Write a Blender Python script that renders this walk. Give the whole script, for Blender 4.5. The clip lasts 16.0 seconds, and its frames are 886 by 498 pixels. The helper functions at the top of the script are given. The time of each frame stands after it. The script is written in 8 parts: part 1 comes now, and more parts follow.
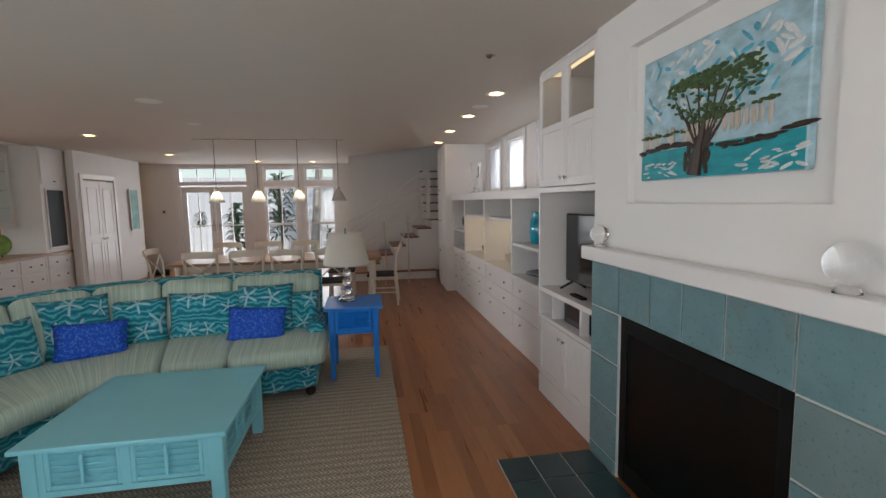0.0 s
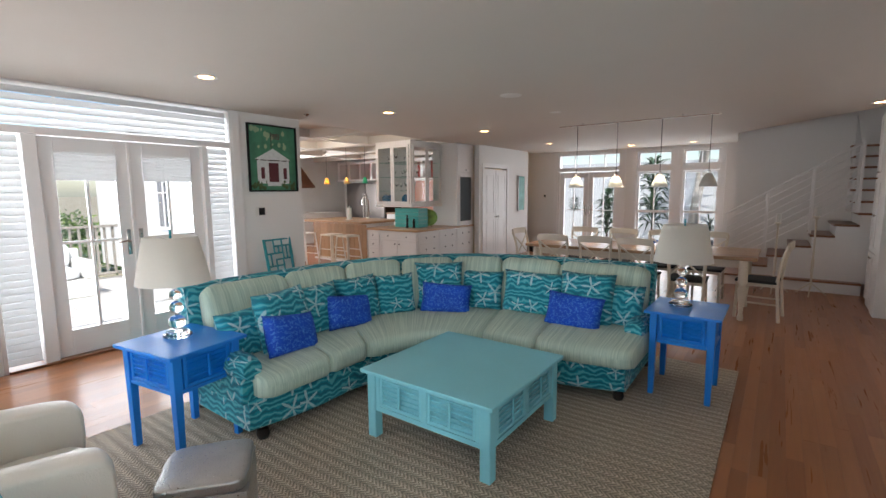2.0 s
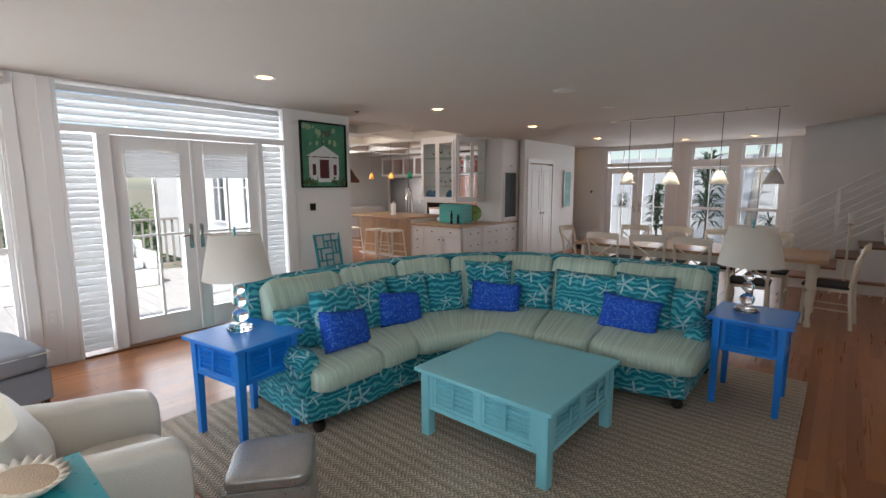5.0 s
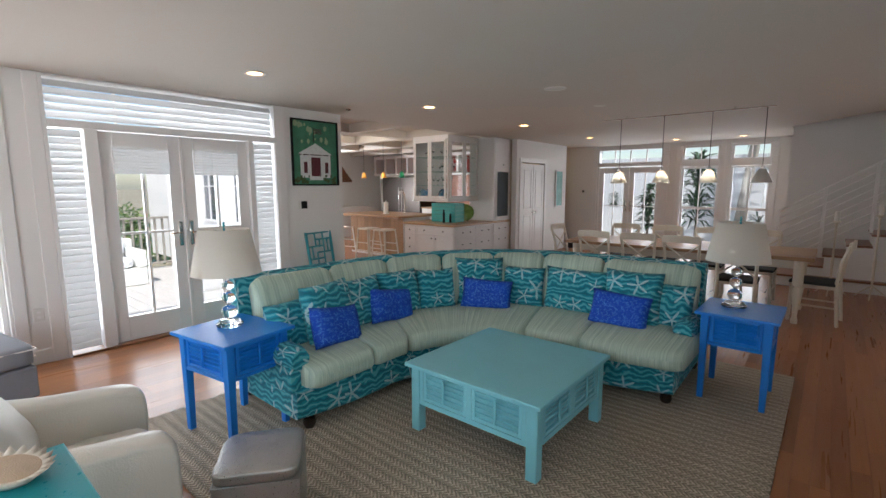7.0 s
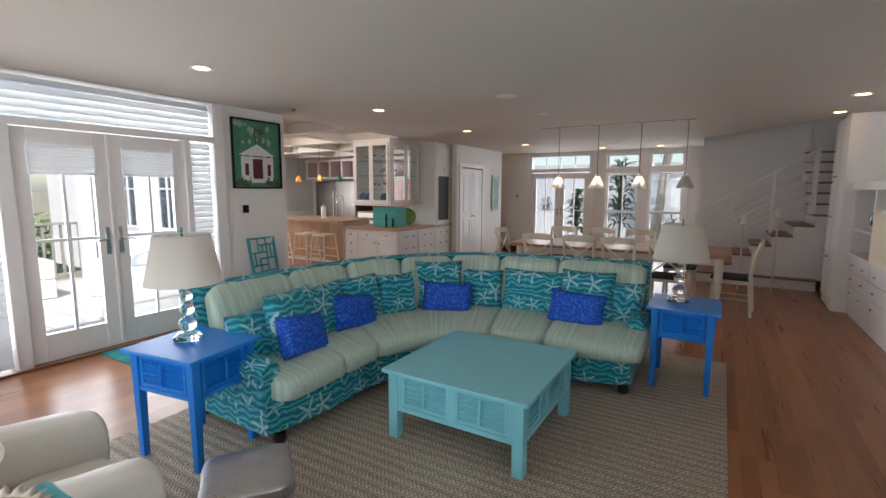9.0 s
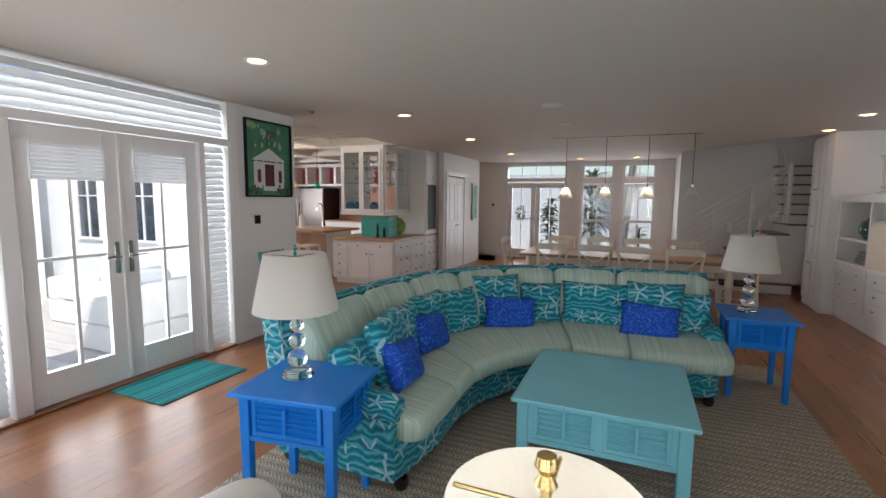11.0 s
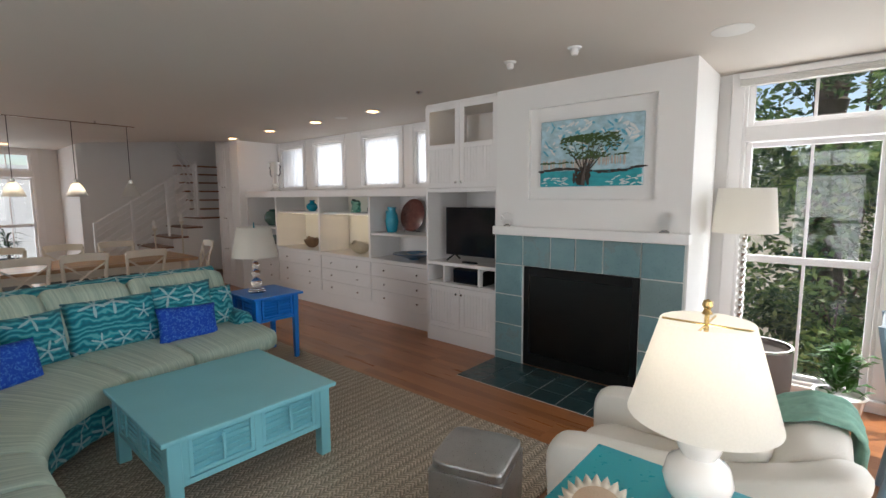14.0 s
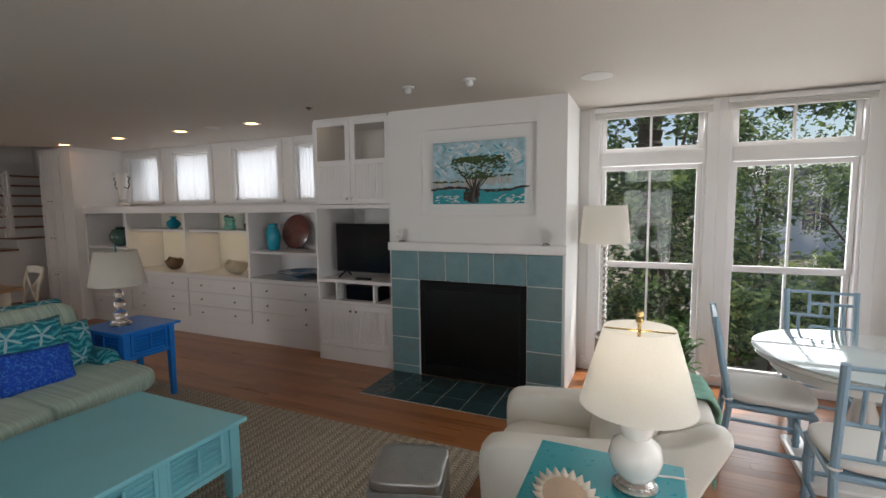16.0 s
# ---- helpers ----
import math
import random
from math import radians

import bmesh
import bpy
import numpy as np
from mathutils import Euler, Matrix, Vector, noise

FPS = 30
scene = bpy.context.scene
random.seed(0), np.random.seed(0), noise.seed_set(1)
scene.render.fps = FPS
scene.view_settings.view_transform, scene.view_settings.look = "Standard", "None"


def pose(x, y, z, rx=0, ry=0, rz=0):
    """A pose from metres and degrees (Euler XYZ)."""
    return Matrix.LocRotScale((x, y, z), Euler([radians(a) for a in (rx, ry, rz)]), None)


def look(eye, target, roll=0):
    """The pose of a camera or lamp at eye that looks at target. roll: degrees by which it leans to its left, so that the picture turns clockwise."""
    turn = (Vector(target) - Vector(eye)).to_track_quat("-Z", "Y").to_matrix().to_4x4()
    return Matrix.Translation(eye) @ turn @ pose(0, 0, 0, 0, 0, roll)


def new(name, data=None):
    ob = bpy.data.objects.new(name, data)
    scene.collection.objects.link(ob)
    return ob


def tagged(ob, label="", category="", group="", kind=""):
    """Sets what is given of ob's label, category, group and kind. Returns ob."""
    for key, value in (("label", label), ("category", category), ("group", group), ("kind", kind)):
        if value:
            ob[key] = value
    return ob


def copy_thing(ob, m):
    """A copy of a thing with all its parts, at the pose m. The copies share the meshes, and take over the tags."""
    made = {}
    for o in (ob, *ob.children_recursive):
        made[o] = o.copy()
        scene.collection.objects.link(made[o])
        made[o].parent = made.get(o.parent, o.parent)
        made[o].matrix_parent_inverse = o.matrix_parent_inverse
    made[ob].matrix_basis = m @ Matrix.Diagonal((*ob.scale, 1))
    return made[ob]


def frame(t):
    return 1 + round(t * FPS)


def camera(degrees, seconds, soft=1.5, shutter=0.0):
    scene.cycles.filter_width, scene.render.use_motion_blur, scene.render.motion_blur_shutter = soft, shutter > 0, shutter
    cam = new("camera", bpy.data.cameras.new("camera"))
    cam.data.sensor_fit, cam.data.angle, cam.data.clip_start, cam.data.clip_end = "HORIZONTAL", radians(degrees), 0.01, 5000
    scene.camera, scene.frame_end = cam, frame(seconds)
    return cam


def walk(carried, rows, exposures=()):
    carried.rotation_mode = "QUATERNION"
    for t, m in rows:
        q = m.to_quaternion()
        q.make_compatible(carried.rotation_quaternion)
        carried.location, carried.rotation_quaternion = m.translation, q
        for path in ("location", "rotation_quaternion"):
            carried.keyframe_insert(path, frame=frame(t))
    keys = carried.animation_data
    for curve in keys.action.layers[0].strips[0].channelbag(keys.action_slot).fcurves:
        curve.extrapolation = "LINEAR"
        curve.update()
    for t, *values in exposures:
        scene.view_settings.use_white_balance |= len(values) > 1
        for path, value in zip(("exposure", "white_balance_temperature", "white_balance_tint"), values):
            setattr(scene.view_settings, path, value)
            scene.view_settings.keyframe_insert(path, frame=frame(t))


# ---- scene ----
cam = camera(87.6, 16.0)
# seconds, eye x, y, z, yaw, pitch, roll
PATH = [
    (0.0, 4.893, -1.557, 1.555, -9.72, -5.97, 1.00),
    (0.5, 4.979, -1.360, 1.544, 6.46, -5.65, 0.50),
    (1.0, 5.113, -1.232, 1.544, 19.20, -6.17, 0.40),
    (1.5, 5.238, -1.156, 1.515, 30.67, -6.78, 0.50),
    (2.0, 5.293, -1.181, 1.542, 36.06, -7.12, 0.40),
    (2.5, 5.302, -1.218, 1.547, 38.51, -7.33, 0.30),
    (3.0, 5.303, -1.240, 1.554, 40.01, -7.41, 0.30),
    (3.5, 5.286, -1.256, 1.575, 40.27, -7.76, 0.20),
    (4.0, 5.229, -1.241, 1.564, 40.37, -7.90, 0.20),
    (4.5, 5.194, -1.231, 1.578, 40.89, -7.84, 0.20),
    (7.0, 5.216, -1.224, 1.545, 40.05, -7.76, 0.10),
    (7.5, 5.204, -1.190, 1.511, 35.57, -7.73, 0.10),
    (8.0, 5.130, -1.229, 1.499, 34.48, -7.59, -0.10),
    (8.5, 5.030, -1.342, 1.509, 32.70, -7.35, -0.20),
    (9.0, 4.973, -1.399, 1.539, 31.04, -7.21, -0.20),
    (10.3, 4.310, -1.720, 1.555, 26.00, -6.80, -0.35),
    (11.5, 3.535, -1.674, 1.555, 19.81, -6.06, -0.60),
    (12.0, 3.255, -1.662, 1.543, 14.32, -6.26, -0.50),
    (12.5, 3.066, -1.687, 1.539, -0.23, -6.12, -0.30),
    (13.0, 2.809, -1.698, 1.554, -23.81, -5.94, -0.30),
    (13.5, 2.664, -1.586, 1.550, -40.24, -6.26, 0.10),
    (14.0, 2.610, -1.498, 1.552, -49.00, -6.43, 0.30),
    (14.5, 2.515, -1.490, 1.560, -57.73, -6.05, 0.50),
    (15.0, 2.462, -1.489, 1.576, -65.65, -6.03, 0.60),
    (15.5, 2.436, -1.422, 1.597, -68.00, -6.26, 0.60),
    (16.0, 2.375, -1.294, 1.620, -65.91, -5.36, 0.60),
]
walk(cam, [(t, pose(x, y, z, 90 + pitch, roll, yaw)) for t, x, y, z, yaw, pitch, roll in PATH], exposures=[(0.0, 0.1, 6450, 10), (0.5, 0.36, 6400, 10), (1.5, 0.40, 6350, 10), (3.5, 0.1, 6250, 10), (7.5, 0.1, 6300, 10), (8.0, 0.2, 6300, 10), (9.0, 0.18, 6300, 10), (11.5, -0.03, 6250, 10), (12.0, -0.05, 6300, 10), (13.0, 0.15, 6450, 10), (14.5, 0.0, 6550, 10), (15.5, -0.32, 6650, 10), (16.0, -0.40, 6600, 10)])

# world, sun and window light
world = bpy.data.worlds.new("sky")
scene.world = world
world.use_nodes = True
sky = world.node_tree.nodes.new("ShaderNodeTexSky")
sky.sky_type = "NISHITA"
sky.sun_disc = False
sky.sun_elevation = radians(56)
sky.sun_rotation = radians(138)
sky_out = world.node_tree.nodes["Background"]
sky_out.inputs["Strength"].default_value = 0.15
world.node_tree.links.new(sky.outputs[0], sky_out.inputs[0])
sun_data = bpy.data.lights.new("sun", "SUN")
sun_data.energy, sun_data.angle, sun_data.color = 5.0, radians(0.5), (1.0, 0.95, 0.87)
sun = new("sun", sun_data)
sun.matrix_world = look((9, -10, 20), (0, 0, 0))


def window_light(name, x, y, z, sx, sz, direction, watts, colour=(0.93, 0.97, 1.0)):
    data = bpy.data.lights.new(name, "AREA")
    data.shape, data.size, data.size_y, data.energy, data.color = "RECTANGLE", sx, sz, watts, colour
    ob = new(name, data)
    ob.matrix_world = look((x, y, z), (x + direction[0], y + direction[1], z + direction[2]))
    return ob


window_light("daylight_deck", -0.25, 0.75, 1.25, 2.1, 2.3, (1, 0, -0.15), 70)
window_light("daylight_side", -0.25, -1.22, 1.3, 1.1, 2.2, (1, 0, -0.15), 38)
window_light("daylight_garden_a", 7.25, -1.3, 1.25, 0.85, 2.2, (-1, 0, -0.2), 30)
window_light("daylight_garden_b", 7.25, -2.35, 1.25, 0.85, 2.2, (-1, 0, -0.2), 25)
window_light("daylight_high", 7.25, 4.1, 2.05, 3.4, 0.6, (-1, 0, -0.3), 30)
window_light("daylight_back", 2.4, 10.55, 1.25, 3.6, 2.2, (0, -1, -0.15), 80)
# added fill to brighten the kitchen, from an opening out of view
window_light("kitchen_fill_light", -7.25, 5.2, 1.5, 2.6, 1.4, (1, 0, -0.1), 290)
# wide fill for the whole room, behind south windows mostly out of view
window_light("south_fill_light", 3.25, -3.4, 1.25, 5.0, 2.0, (0, 1, -0.35), 150)


# materials
def links_of(m):
    return m.node_tree.nodes, m.node_tree.links


def mat(name, base, rough=0.5, metal=0.0, vary=0.12, scale=6.0, grain=90.0, bump=0.15, coat=0.0, spec=0.5, stretch=(1, 1, 1)):
    """Paint, plaster, leather, metal: colour that drifts at two scales, uneven gloss and a fine relief."""
    m = bpy.data.materials.new(name)
    m.use_nodes = True
    n, l = links_of(m)
    b = n["Principled BSDF"]
    b.inputs["Metallic"].default_value = metal
    b.inputs["Coat Weight"].default_value = coat
    b.inputs["Specular IOR Level"].default_value = spec
    co = n.new("ShaderNodeTexCoord")
    mp = n.new("ShaderNodeMapping")
    mp.inputs["Scale"].default_value = stretch
    l.new(co.outputs["Object"], mp.inputs["Vector"])
    big, fine = n.new("ShaderNodeTexNoise"), n.new("ShaderNodeTexNoise")
    big.inputs["Scale"].default_value, big.inputs["Detail"].default_value = scale, 4
    fine.inputs["Scale"].default_value, fine.inputs["Detail"].default_value = grain, 3
    l.new(mp.outputs[0], big.inputs["Vector"])
    l.new(mp.outputs[0], fine.inputs["Vector"])
    mix = n.new("ShaderNodeMix")
    mix.data_type = "RGBA"
    lo = [max(0, c * (1 - vary)) for c in base]
    hi = [min(1, c * (1 + vary * 0.6)) for c in base]
    mix.inputs["A"].default_value, mix.inputs["B"].default_value = (*lo, 1), (*hi, 1)
    l.new(big.outputs["Fac"], mix.inputs["Factor"])
    l.new(mix.outputs["Result"], b.inputs["Base Color"])
    ramp = n.new("ShaderNodeMapRange")
    ramp.inputs["To Min"].default_value, ramp.inputs["To Max"].default_value = max(0.02, rough - 0.08), min(1, rough + 0.08)
    l.new(fine.outputs["Fac"], ramp.inputs["Value"])
    l.new(ramp.outputs[0], b.inputs["Roughness"])
    bp = n.new("ShaderNodeBump")
    bp.inputs["Strength"].default_value, bp.inputs["Distance"].default_value = bump, 0.004
    l.new(fine.outputs["Fac"], bp.inputs["Height"])
    l.new(bp.outputs[0], b.inputs["Normal"])
    return m


def math_node(n, l, op, a, b=None):
    k = n.new("ShaderNodeMath")
    k.operation = op
    for i, v in enumerate((a, b)):
        if v is None:
            continue
        if isinstance(v, (int, float)):
            k.inputs[i].default_value = v
        else:
            l.new(v, k.inputs[i])
    return k.outputs[0]


def mixed(n, l, fac, a, b):
    k = n.new("ShaderNodeMix")
    k.data_type = "RGBA"
    for key, v in (("Factor", fac), ("A", a), ("B", b)):
        if isinstance(v, tuple):
            k.inputs[key].default_value = (*v, 1)
        elif isinstance(v, (int, float)):
            k.inputs[key].default_value = v
        else:
            l.new(v, k.inputs[key])
    return k.outputs["Result"]


def mapped(n, l, kind="Object", scale=(1, 1, 1), rot=(0, 0, 0)):
    co, mp = n.new("ShaderNodeTexCoord"), n.new("ShaderNodeMapping")
    mp.inputs["Scale"].default_value, mp.inputs["Rotation"].default_value = scale, rot
    l.new(co.outputs[kind], mp.inputs["Vector"])
    return mp.outputs[0]


def noise_node(n, l, vec, scale, detail=4, rough=0.55):
    k = n.new("ShaderNodeTexNoise")
    k.inputs["Scale"].default_value, k.inputs["Detail"].default_value, k.inputs["Roughness"].default_value = scale, detail, rough
    l.new(vec, k.inputs["Vector"])
    return k.outputs["Fac"]


def bumped(n, l, height, strength, distance=0.004):
    k = n.new("ShaderNodeBump")
    k.inputs["Strength"].default_value, k.inputs["Distance"].default_value = strength, distance
    l.new(height, k.inputs["Height"])
    l.new(k.outputs[0], n["Principled BSDF"].inputs["Normal"])


def blank(name, rough=0.6):
    m = bpy.data.materials.new(name)
    m.use_nodes = True
    m.node_tree.nodes["Principled BSDF"].inputs["Roughness"].default_value = rough
    return (m, *links_of(m))


def wood(name, dark, light, rough=0.35, along=(1, 14, 14), tone=True, coat=0.15):
    """Wood: long grain, each piece of its own tone."""
    m, n, l = blank(name, rough)
    b = n["Principled BSDF"]
    v = mapped(n, l, "Object", along)
    g = noise_node(n, l, v, 3.0, 6, 0.65)
    big = noise_node(n, l, mapped(n, l, "Object", (1, 1, 1)), 1.2, 3)
    f = math_node(n, l, "ADD", math_node(n, l, "MULTIPLY", g, 0.75), math_node(n, l, "MULTIPLY", big, 0.3))
    col = mixed(n, l, f, dark, light)
    if tone:
        info = n.new("ShaderNodeObjectInfo")
        geo = n.new("ShaderNodeNewGeometry")
        r = math_node(n, l, "FRACT", math_node(n, l, "ADD", info.outputs["Random"], geo.outputs["Random Per Island"]))
        hsv = n.new("ShaderNodeHueSaturation")
        l.new(math_node(n, l, "ADD", math_node(n, l, "MULTIPLY", r, 0.34), 0.83), hsv.inputs["Value"])
        l.new(col, hsv.inputs["Color"])
        col = hsv.outputs[0]
    l.new(col, b.inputs["Base Color"])
    b.inputs["Coat Weight"].default_value = coat
    b.inputs["Coat Roughness"].default_value = 0.25
    l.new(math_node(n, l, "ADD", math_node(n, l, "MULTIPLY", g, 0.2), rough - 0.1), b.inputs["Roughness"])
    bumped(n, l, g, 0.12)
    return m


def starfish_cloth():
    """Teal cloth with wavy bands and pale starfish, laid out on the UVs in metres."""
    m, n, l = blank("starfish_cloth", 0.85)
    uv = mapped(n, l, "UV")
    warp = noise_node(n, l, uv, 9.0, 2)
    sep = n.new("ShaderNodeSeparateXYZ")
    l.new(uv, sep.inputs[0])
    x, y = sep.outputs[0], sep.outputs[1]
    wav = math_node(n, l, "MULTIPLY", math_node(n, l, "SINE", math_node(n, l, "MULTIPLY", x, 42.0)), 0.008)
    yy = math_node(n, l, "ADD", math_node(n, l, "ADD", y, wav), math_node(n, l, "MULTIPLY", warp, 0.11))
    band = math_node(n, l, "SINE", math_node(n, l, "MULTIPLY", yy, 145.0))
    f = math_node(n, l, "MULTIPLY", math_node(n, l, "ADD", band, 1.0), 0.5)
    thin = math_node(n, l, "GREATER_THAN", f, 0.80)
    col = mixed(n, l, f, (0.004, 0.16, 0.23), (0.012, 0.38, 0.47))
    col = mixed(n, l, math_node(n, l, "MULTIPLY", thin, 0.30), col, (0.30, 0.62, 0.62))
    # starfish: one in each cell, turned at random
    s = 5.2
    vor = n.new("ShaderNodeTexVoronoi")
    vor.voronoi_dimensions = "2D"
    vor.inputs["Scale"].default_value, vor.inputs["Randomness"].default_value = s, 0.6
    l.new(uv, vor.inputs["Vector"])
    d = n.new("ShaderNodeVectorMath")
    d.operation = "SUBTRACT"
    l.new(uv, d.inputs[0])
    l.new(vor.outputs["Position"], d.inputs[1])
    ds = n.new("ShaderNodeSeparateXYZ")
    l.new(d.outputs[0], ds.inputs[0])
    cs = n.new("ShaderNodeSeparateColor")
    l.new(vor.outputs["Color"], cs.inputs[0])
    ang = math_node(n, l, "ARCTAN2", ds.outputs[1], ds.outputs[0])
    ang = math_node(n, l, "ADD", ang, math_node(n, l, "MULTIPLY", cs.outputs[0], 6.28))
    ln = n.new("ShaderNodeVectorMath")
    ln.operation = "LENGTH"
    l.new(d.outputs[0], ln.inputs[0])
    lobe = math_node(n, l, "ABSOLUTE", math_node(n, l, "COSINE", math_node(n, l, "MULTIPLY", ang, 2.5)))
    lobe = math_node(n, l, "POWER", lobe, 7.0)
    edge = math_node(n, l, "MULTIPLY", math_node(n, l, "ADD", math_node(n, l, "MULTIPLY", lobe, 0.074), 0.011), math_node(n, l, "ADD", math_node(n, l, "MULTIPLY", cs.outputs[1], 0.5), 0.7))
    frayed = math_node(n, l, "ADD", ln.outputs["Value"], math_node(n, l, "MULTIPLY", math_node(n, l, "SUBTRACT", noise_node(n, l, uv, 70.0, 3), 0.5), 0.030))
    star = math_node(n, l, "LESS_THAN", frayed, edge)
    spot = noise_node(n, l, uv, 160.0, 2)
    pale = mixed(n, l, spot, (0.10, 0.40, 0.48), (0.80, 0.88, 0.86))
    col = mixed(n, l, math_node(n, l, "MULTIPLY", star, 0.85), col, pale)
    l.new(col, n["Principled BSDF"].inputs["Base Color"])
    n["Principled BSDF"].inputs["Sheen Weight"].default_value = 0.1
    bumped(n, l, noise_node(n, l, uv, 600.0, 2), 0.25, 0.002)
    return m


def sage_cloth():
    """Pale green cloth with close, uneven stripes."""
    m, n, l = blank("sage_striped_cloth", 0.85)
    uv = mapped(n, l, "UV", (95.0, 1.2, 1))
    st = noise_node(n, l, uv, 1.0, 3, 0.7)
    ramp = n.new("ShaderNodeValToRGB")
    ramp.color_ramp.elements[0].position, ramp.color_ramp.elements[1].position = 0.38, 0.62
    ramp.color_ramp.elements[0].color, ramp.color_ramp.elements[1].color = (0.36, 0.50, 0.43, 1), (0.58, 0.70, 0.59, 1)
    l.new(st, ramp.inputs[0])
    l.new(ramp.outputs[0], n["Principled BSDF"].inputs["Base Color"])
    n["Principled BSDF"].inputs["Sheen Weight"].default_value = 0.1
    bumped(n, l, noise_node(n, l, mapped(n, l, "UV"), 500.0, 2), 0.2, 0.002)
    return m


def royal_cloth():
    """Royal blue cloth with a pale vermicelli print."""
    m, n, l = blank("royal_blue_printed_cloth", 0.75)
    uv = mapped(n, l, "UV")
    vor = n.new("ShaderNodeTexVoronoi")
    vor.feature = "DISTANCE_TO_EDGE"
    vor.inputs["Scale"].default_value = 48.0
    w = n.new("ShaderNodeVectorMath")
    w.operation = "ADD"
    nz = n.new("ShaderNodeTexNoise")
    nz.inputs["Scale"].default_value = 30.0
    l.new(uv, nz.inputs["Vector"])
    sc = n.new("ShaderNodeVectorMath")
    sc.operation = "SCALE"
    sc.inputs["Scale"].default_value = 0.03
    l.new(nz.outputs["Color"], sc.inputs[0])
    l.new(uv, w.inputs[0])
    l.new(sc.outputs[0], w.inputs[1])
    l.new(w.outputs[0], vor.inputs["Vector"])
    line = math_node(n, l, "LESS_THAN", vor.outputs["Distance"], 0.07)
    gate = math_node(n, l, "GREATER_THAN", noise_node(n, l, uv, 38.0, 2), 0.5)
    f = math_node(n, l, "MULTIPLY", math_node(n, l, "MULTIPLY", line, gate), 0.42)
    base = mixed(n, l, noise_node(n, l, uv, 7.0, 3), (0.002, 0.045, 0.40), (0.004, 0.10, 0.66))
    l.new(mixed(n, l, f, base, (0.16, 0.46, 0.90)), n["Principled BSDF"].inputs["Base Color"])
    bumped(n, l, noise_node(n, l, uv, 450.0, 2), 0.2, 0.002)
    return m


def jute():
    """Braided jute: zigzag rows in straw and brown, with the shade of the gaps put into the colour."""
    m, n, l = blank("braided_jute", 0.95)
    v = mapped(n, l, "Object")
    sep = n.new("ShaderNodeSeparateXYZ")
    l.new(v, sep.inputs[0])
    x, y = sep.outputs[0], sep.outputs[1]
    row = math_node(n, l, "MULTIPLY", y, 15.0)
    tri = math_node(n, l, "ABSOLUTE", math_node(n, l, "SUBTRACT", math_node(n, l, "FRACT", row), 0.5))
    zig = math_node(n, l, "ADD", math_node(n, l, "MULTIPLY", x, 38.0), math_node(n, l, "MULTIPLY", tri, 2.6))
    strand = math_node(n, l, "ABSOLUTE", math_node(n, l, "SUBTRACT", math_node(n, l, "FRACT", zig), 0.5))
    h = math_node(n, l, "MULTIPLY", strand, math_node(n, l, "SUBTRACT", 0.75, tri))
    drift = noise_node(n, l, mapped(n, l, "Object", (3.0, 26.0, 1)), 1.0, 4, 0.7)
    fib = noise_node(n, l, mapped(n, l, "Object", (60.0, 160.0, 1)), 1.0, 3, 0.7)
    c = mixed(n, l, drift, (0.32, 0.24, 0.175), (1.0, 0.87, 0.69))
    # near-black where the relief is low: shade between strands, painted in
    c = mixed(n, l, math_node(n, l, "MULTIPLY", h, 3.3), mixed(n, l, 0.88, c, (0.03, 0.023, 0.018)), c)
    c = mixed(n, l, math_node(n, l, "MULTIPLY", fib, 0.4), c, (0.66, 0.58, 0.46))
    fleck = math_node(n, l, "GREATER_THAN", noise_node(n, l, mapped(n, l, "Object", (70.0, 110.0, 1)), 1.0, 1), 0.64)
    c = mixed(n, l, math_node(n, l, "MULTIPLY", fleck, 0.75), c, (0.85, 0.76, 0.62))
    l.new(c, n["Principled BSDF"].inputs["Base Color"])
    bumped(n, l, math_node(n, l, "ADD", h, math_node(n, l, "MULTIPLY", fib, 0.2)), 0.9, 0.012)
    return m


def floor_wood():
    """Strip oak, finished in orange: each strip has its own tone and grain."""
    m, n, l = blank("strip_oak", 0.3)
    b = n["Principled BSDF"]
    info, geo = n.new("ShaderNodeObjectInfo"), n.new("ShaderNodeNewGeometry")
    r = math_node(n, l, "FRACT", math_node(n, l, "ADD", info.outputs["Random"], geo.outputs["Random Per Island"]))
    off = n.new("ShaderNodeVectorMath")
    off.operation = "ADD"
    l.new(mapped(n, l, "Object", (24.0, 1.1, 1)), off.inputs[0])
    l.new(math_node(n, l, "MULTIPLY", r, 37.0), off.inputs[1])
    g = noise_node(n, l, off.outputs[0], 2.0, 6, 0.65)
    f = math_node(n, l, "ADD", math_node(n, l, "MULTIPLY", r, 0.55), math_node(n, l, "MULTIPLY", g, 0.52))
    l.new(mixed(n, l, f, (0.22, 0.070, 0.024), (0.45, 0.190, 0.072)), b.inputs["Base Color"])
    b.inputs["Coat Weight"].default_value, b.inputs["Coat Roughness"].default_value = 0.15, 0.22
    scuff = noise_node(n, l, off.outputs[0], 1.1, 5, 0.6)
    l.new(math_node(n, l, "ADD", math_node(n, l, "MULTIPLY", scuff, 0.24), 0.19), b.inputs["Roughness"])
    bumped(n, l, g, 0.1, 0.002)
    return m


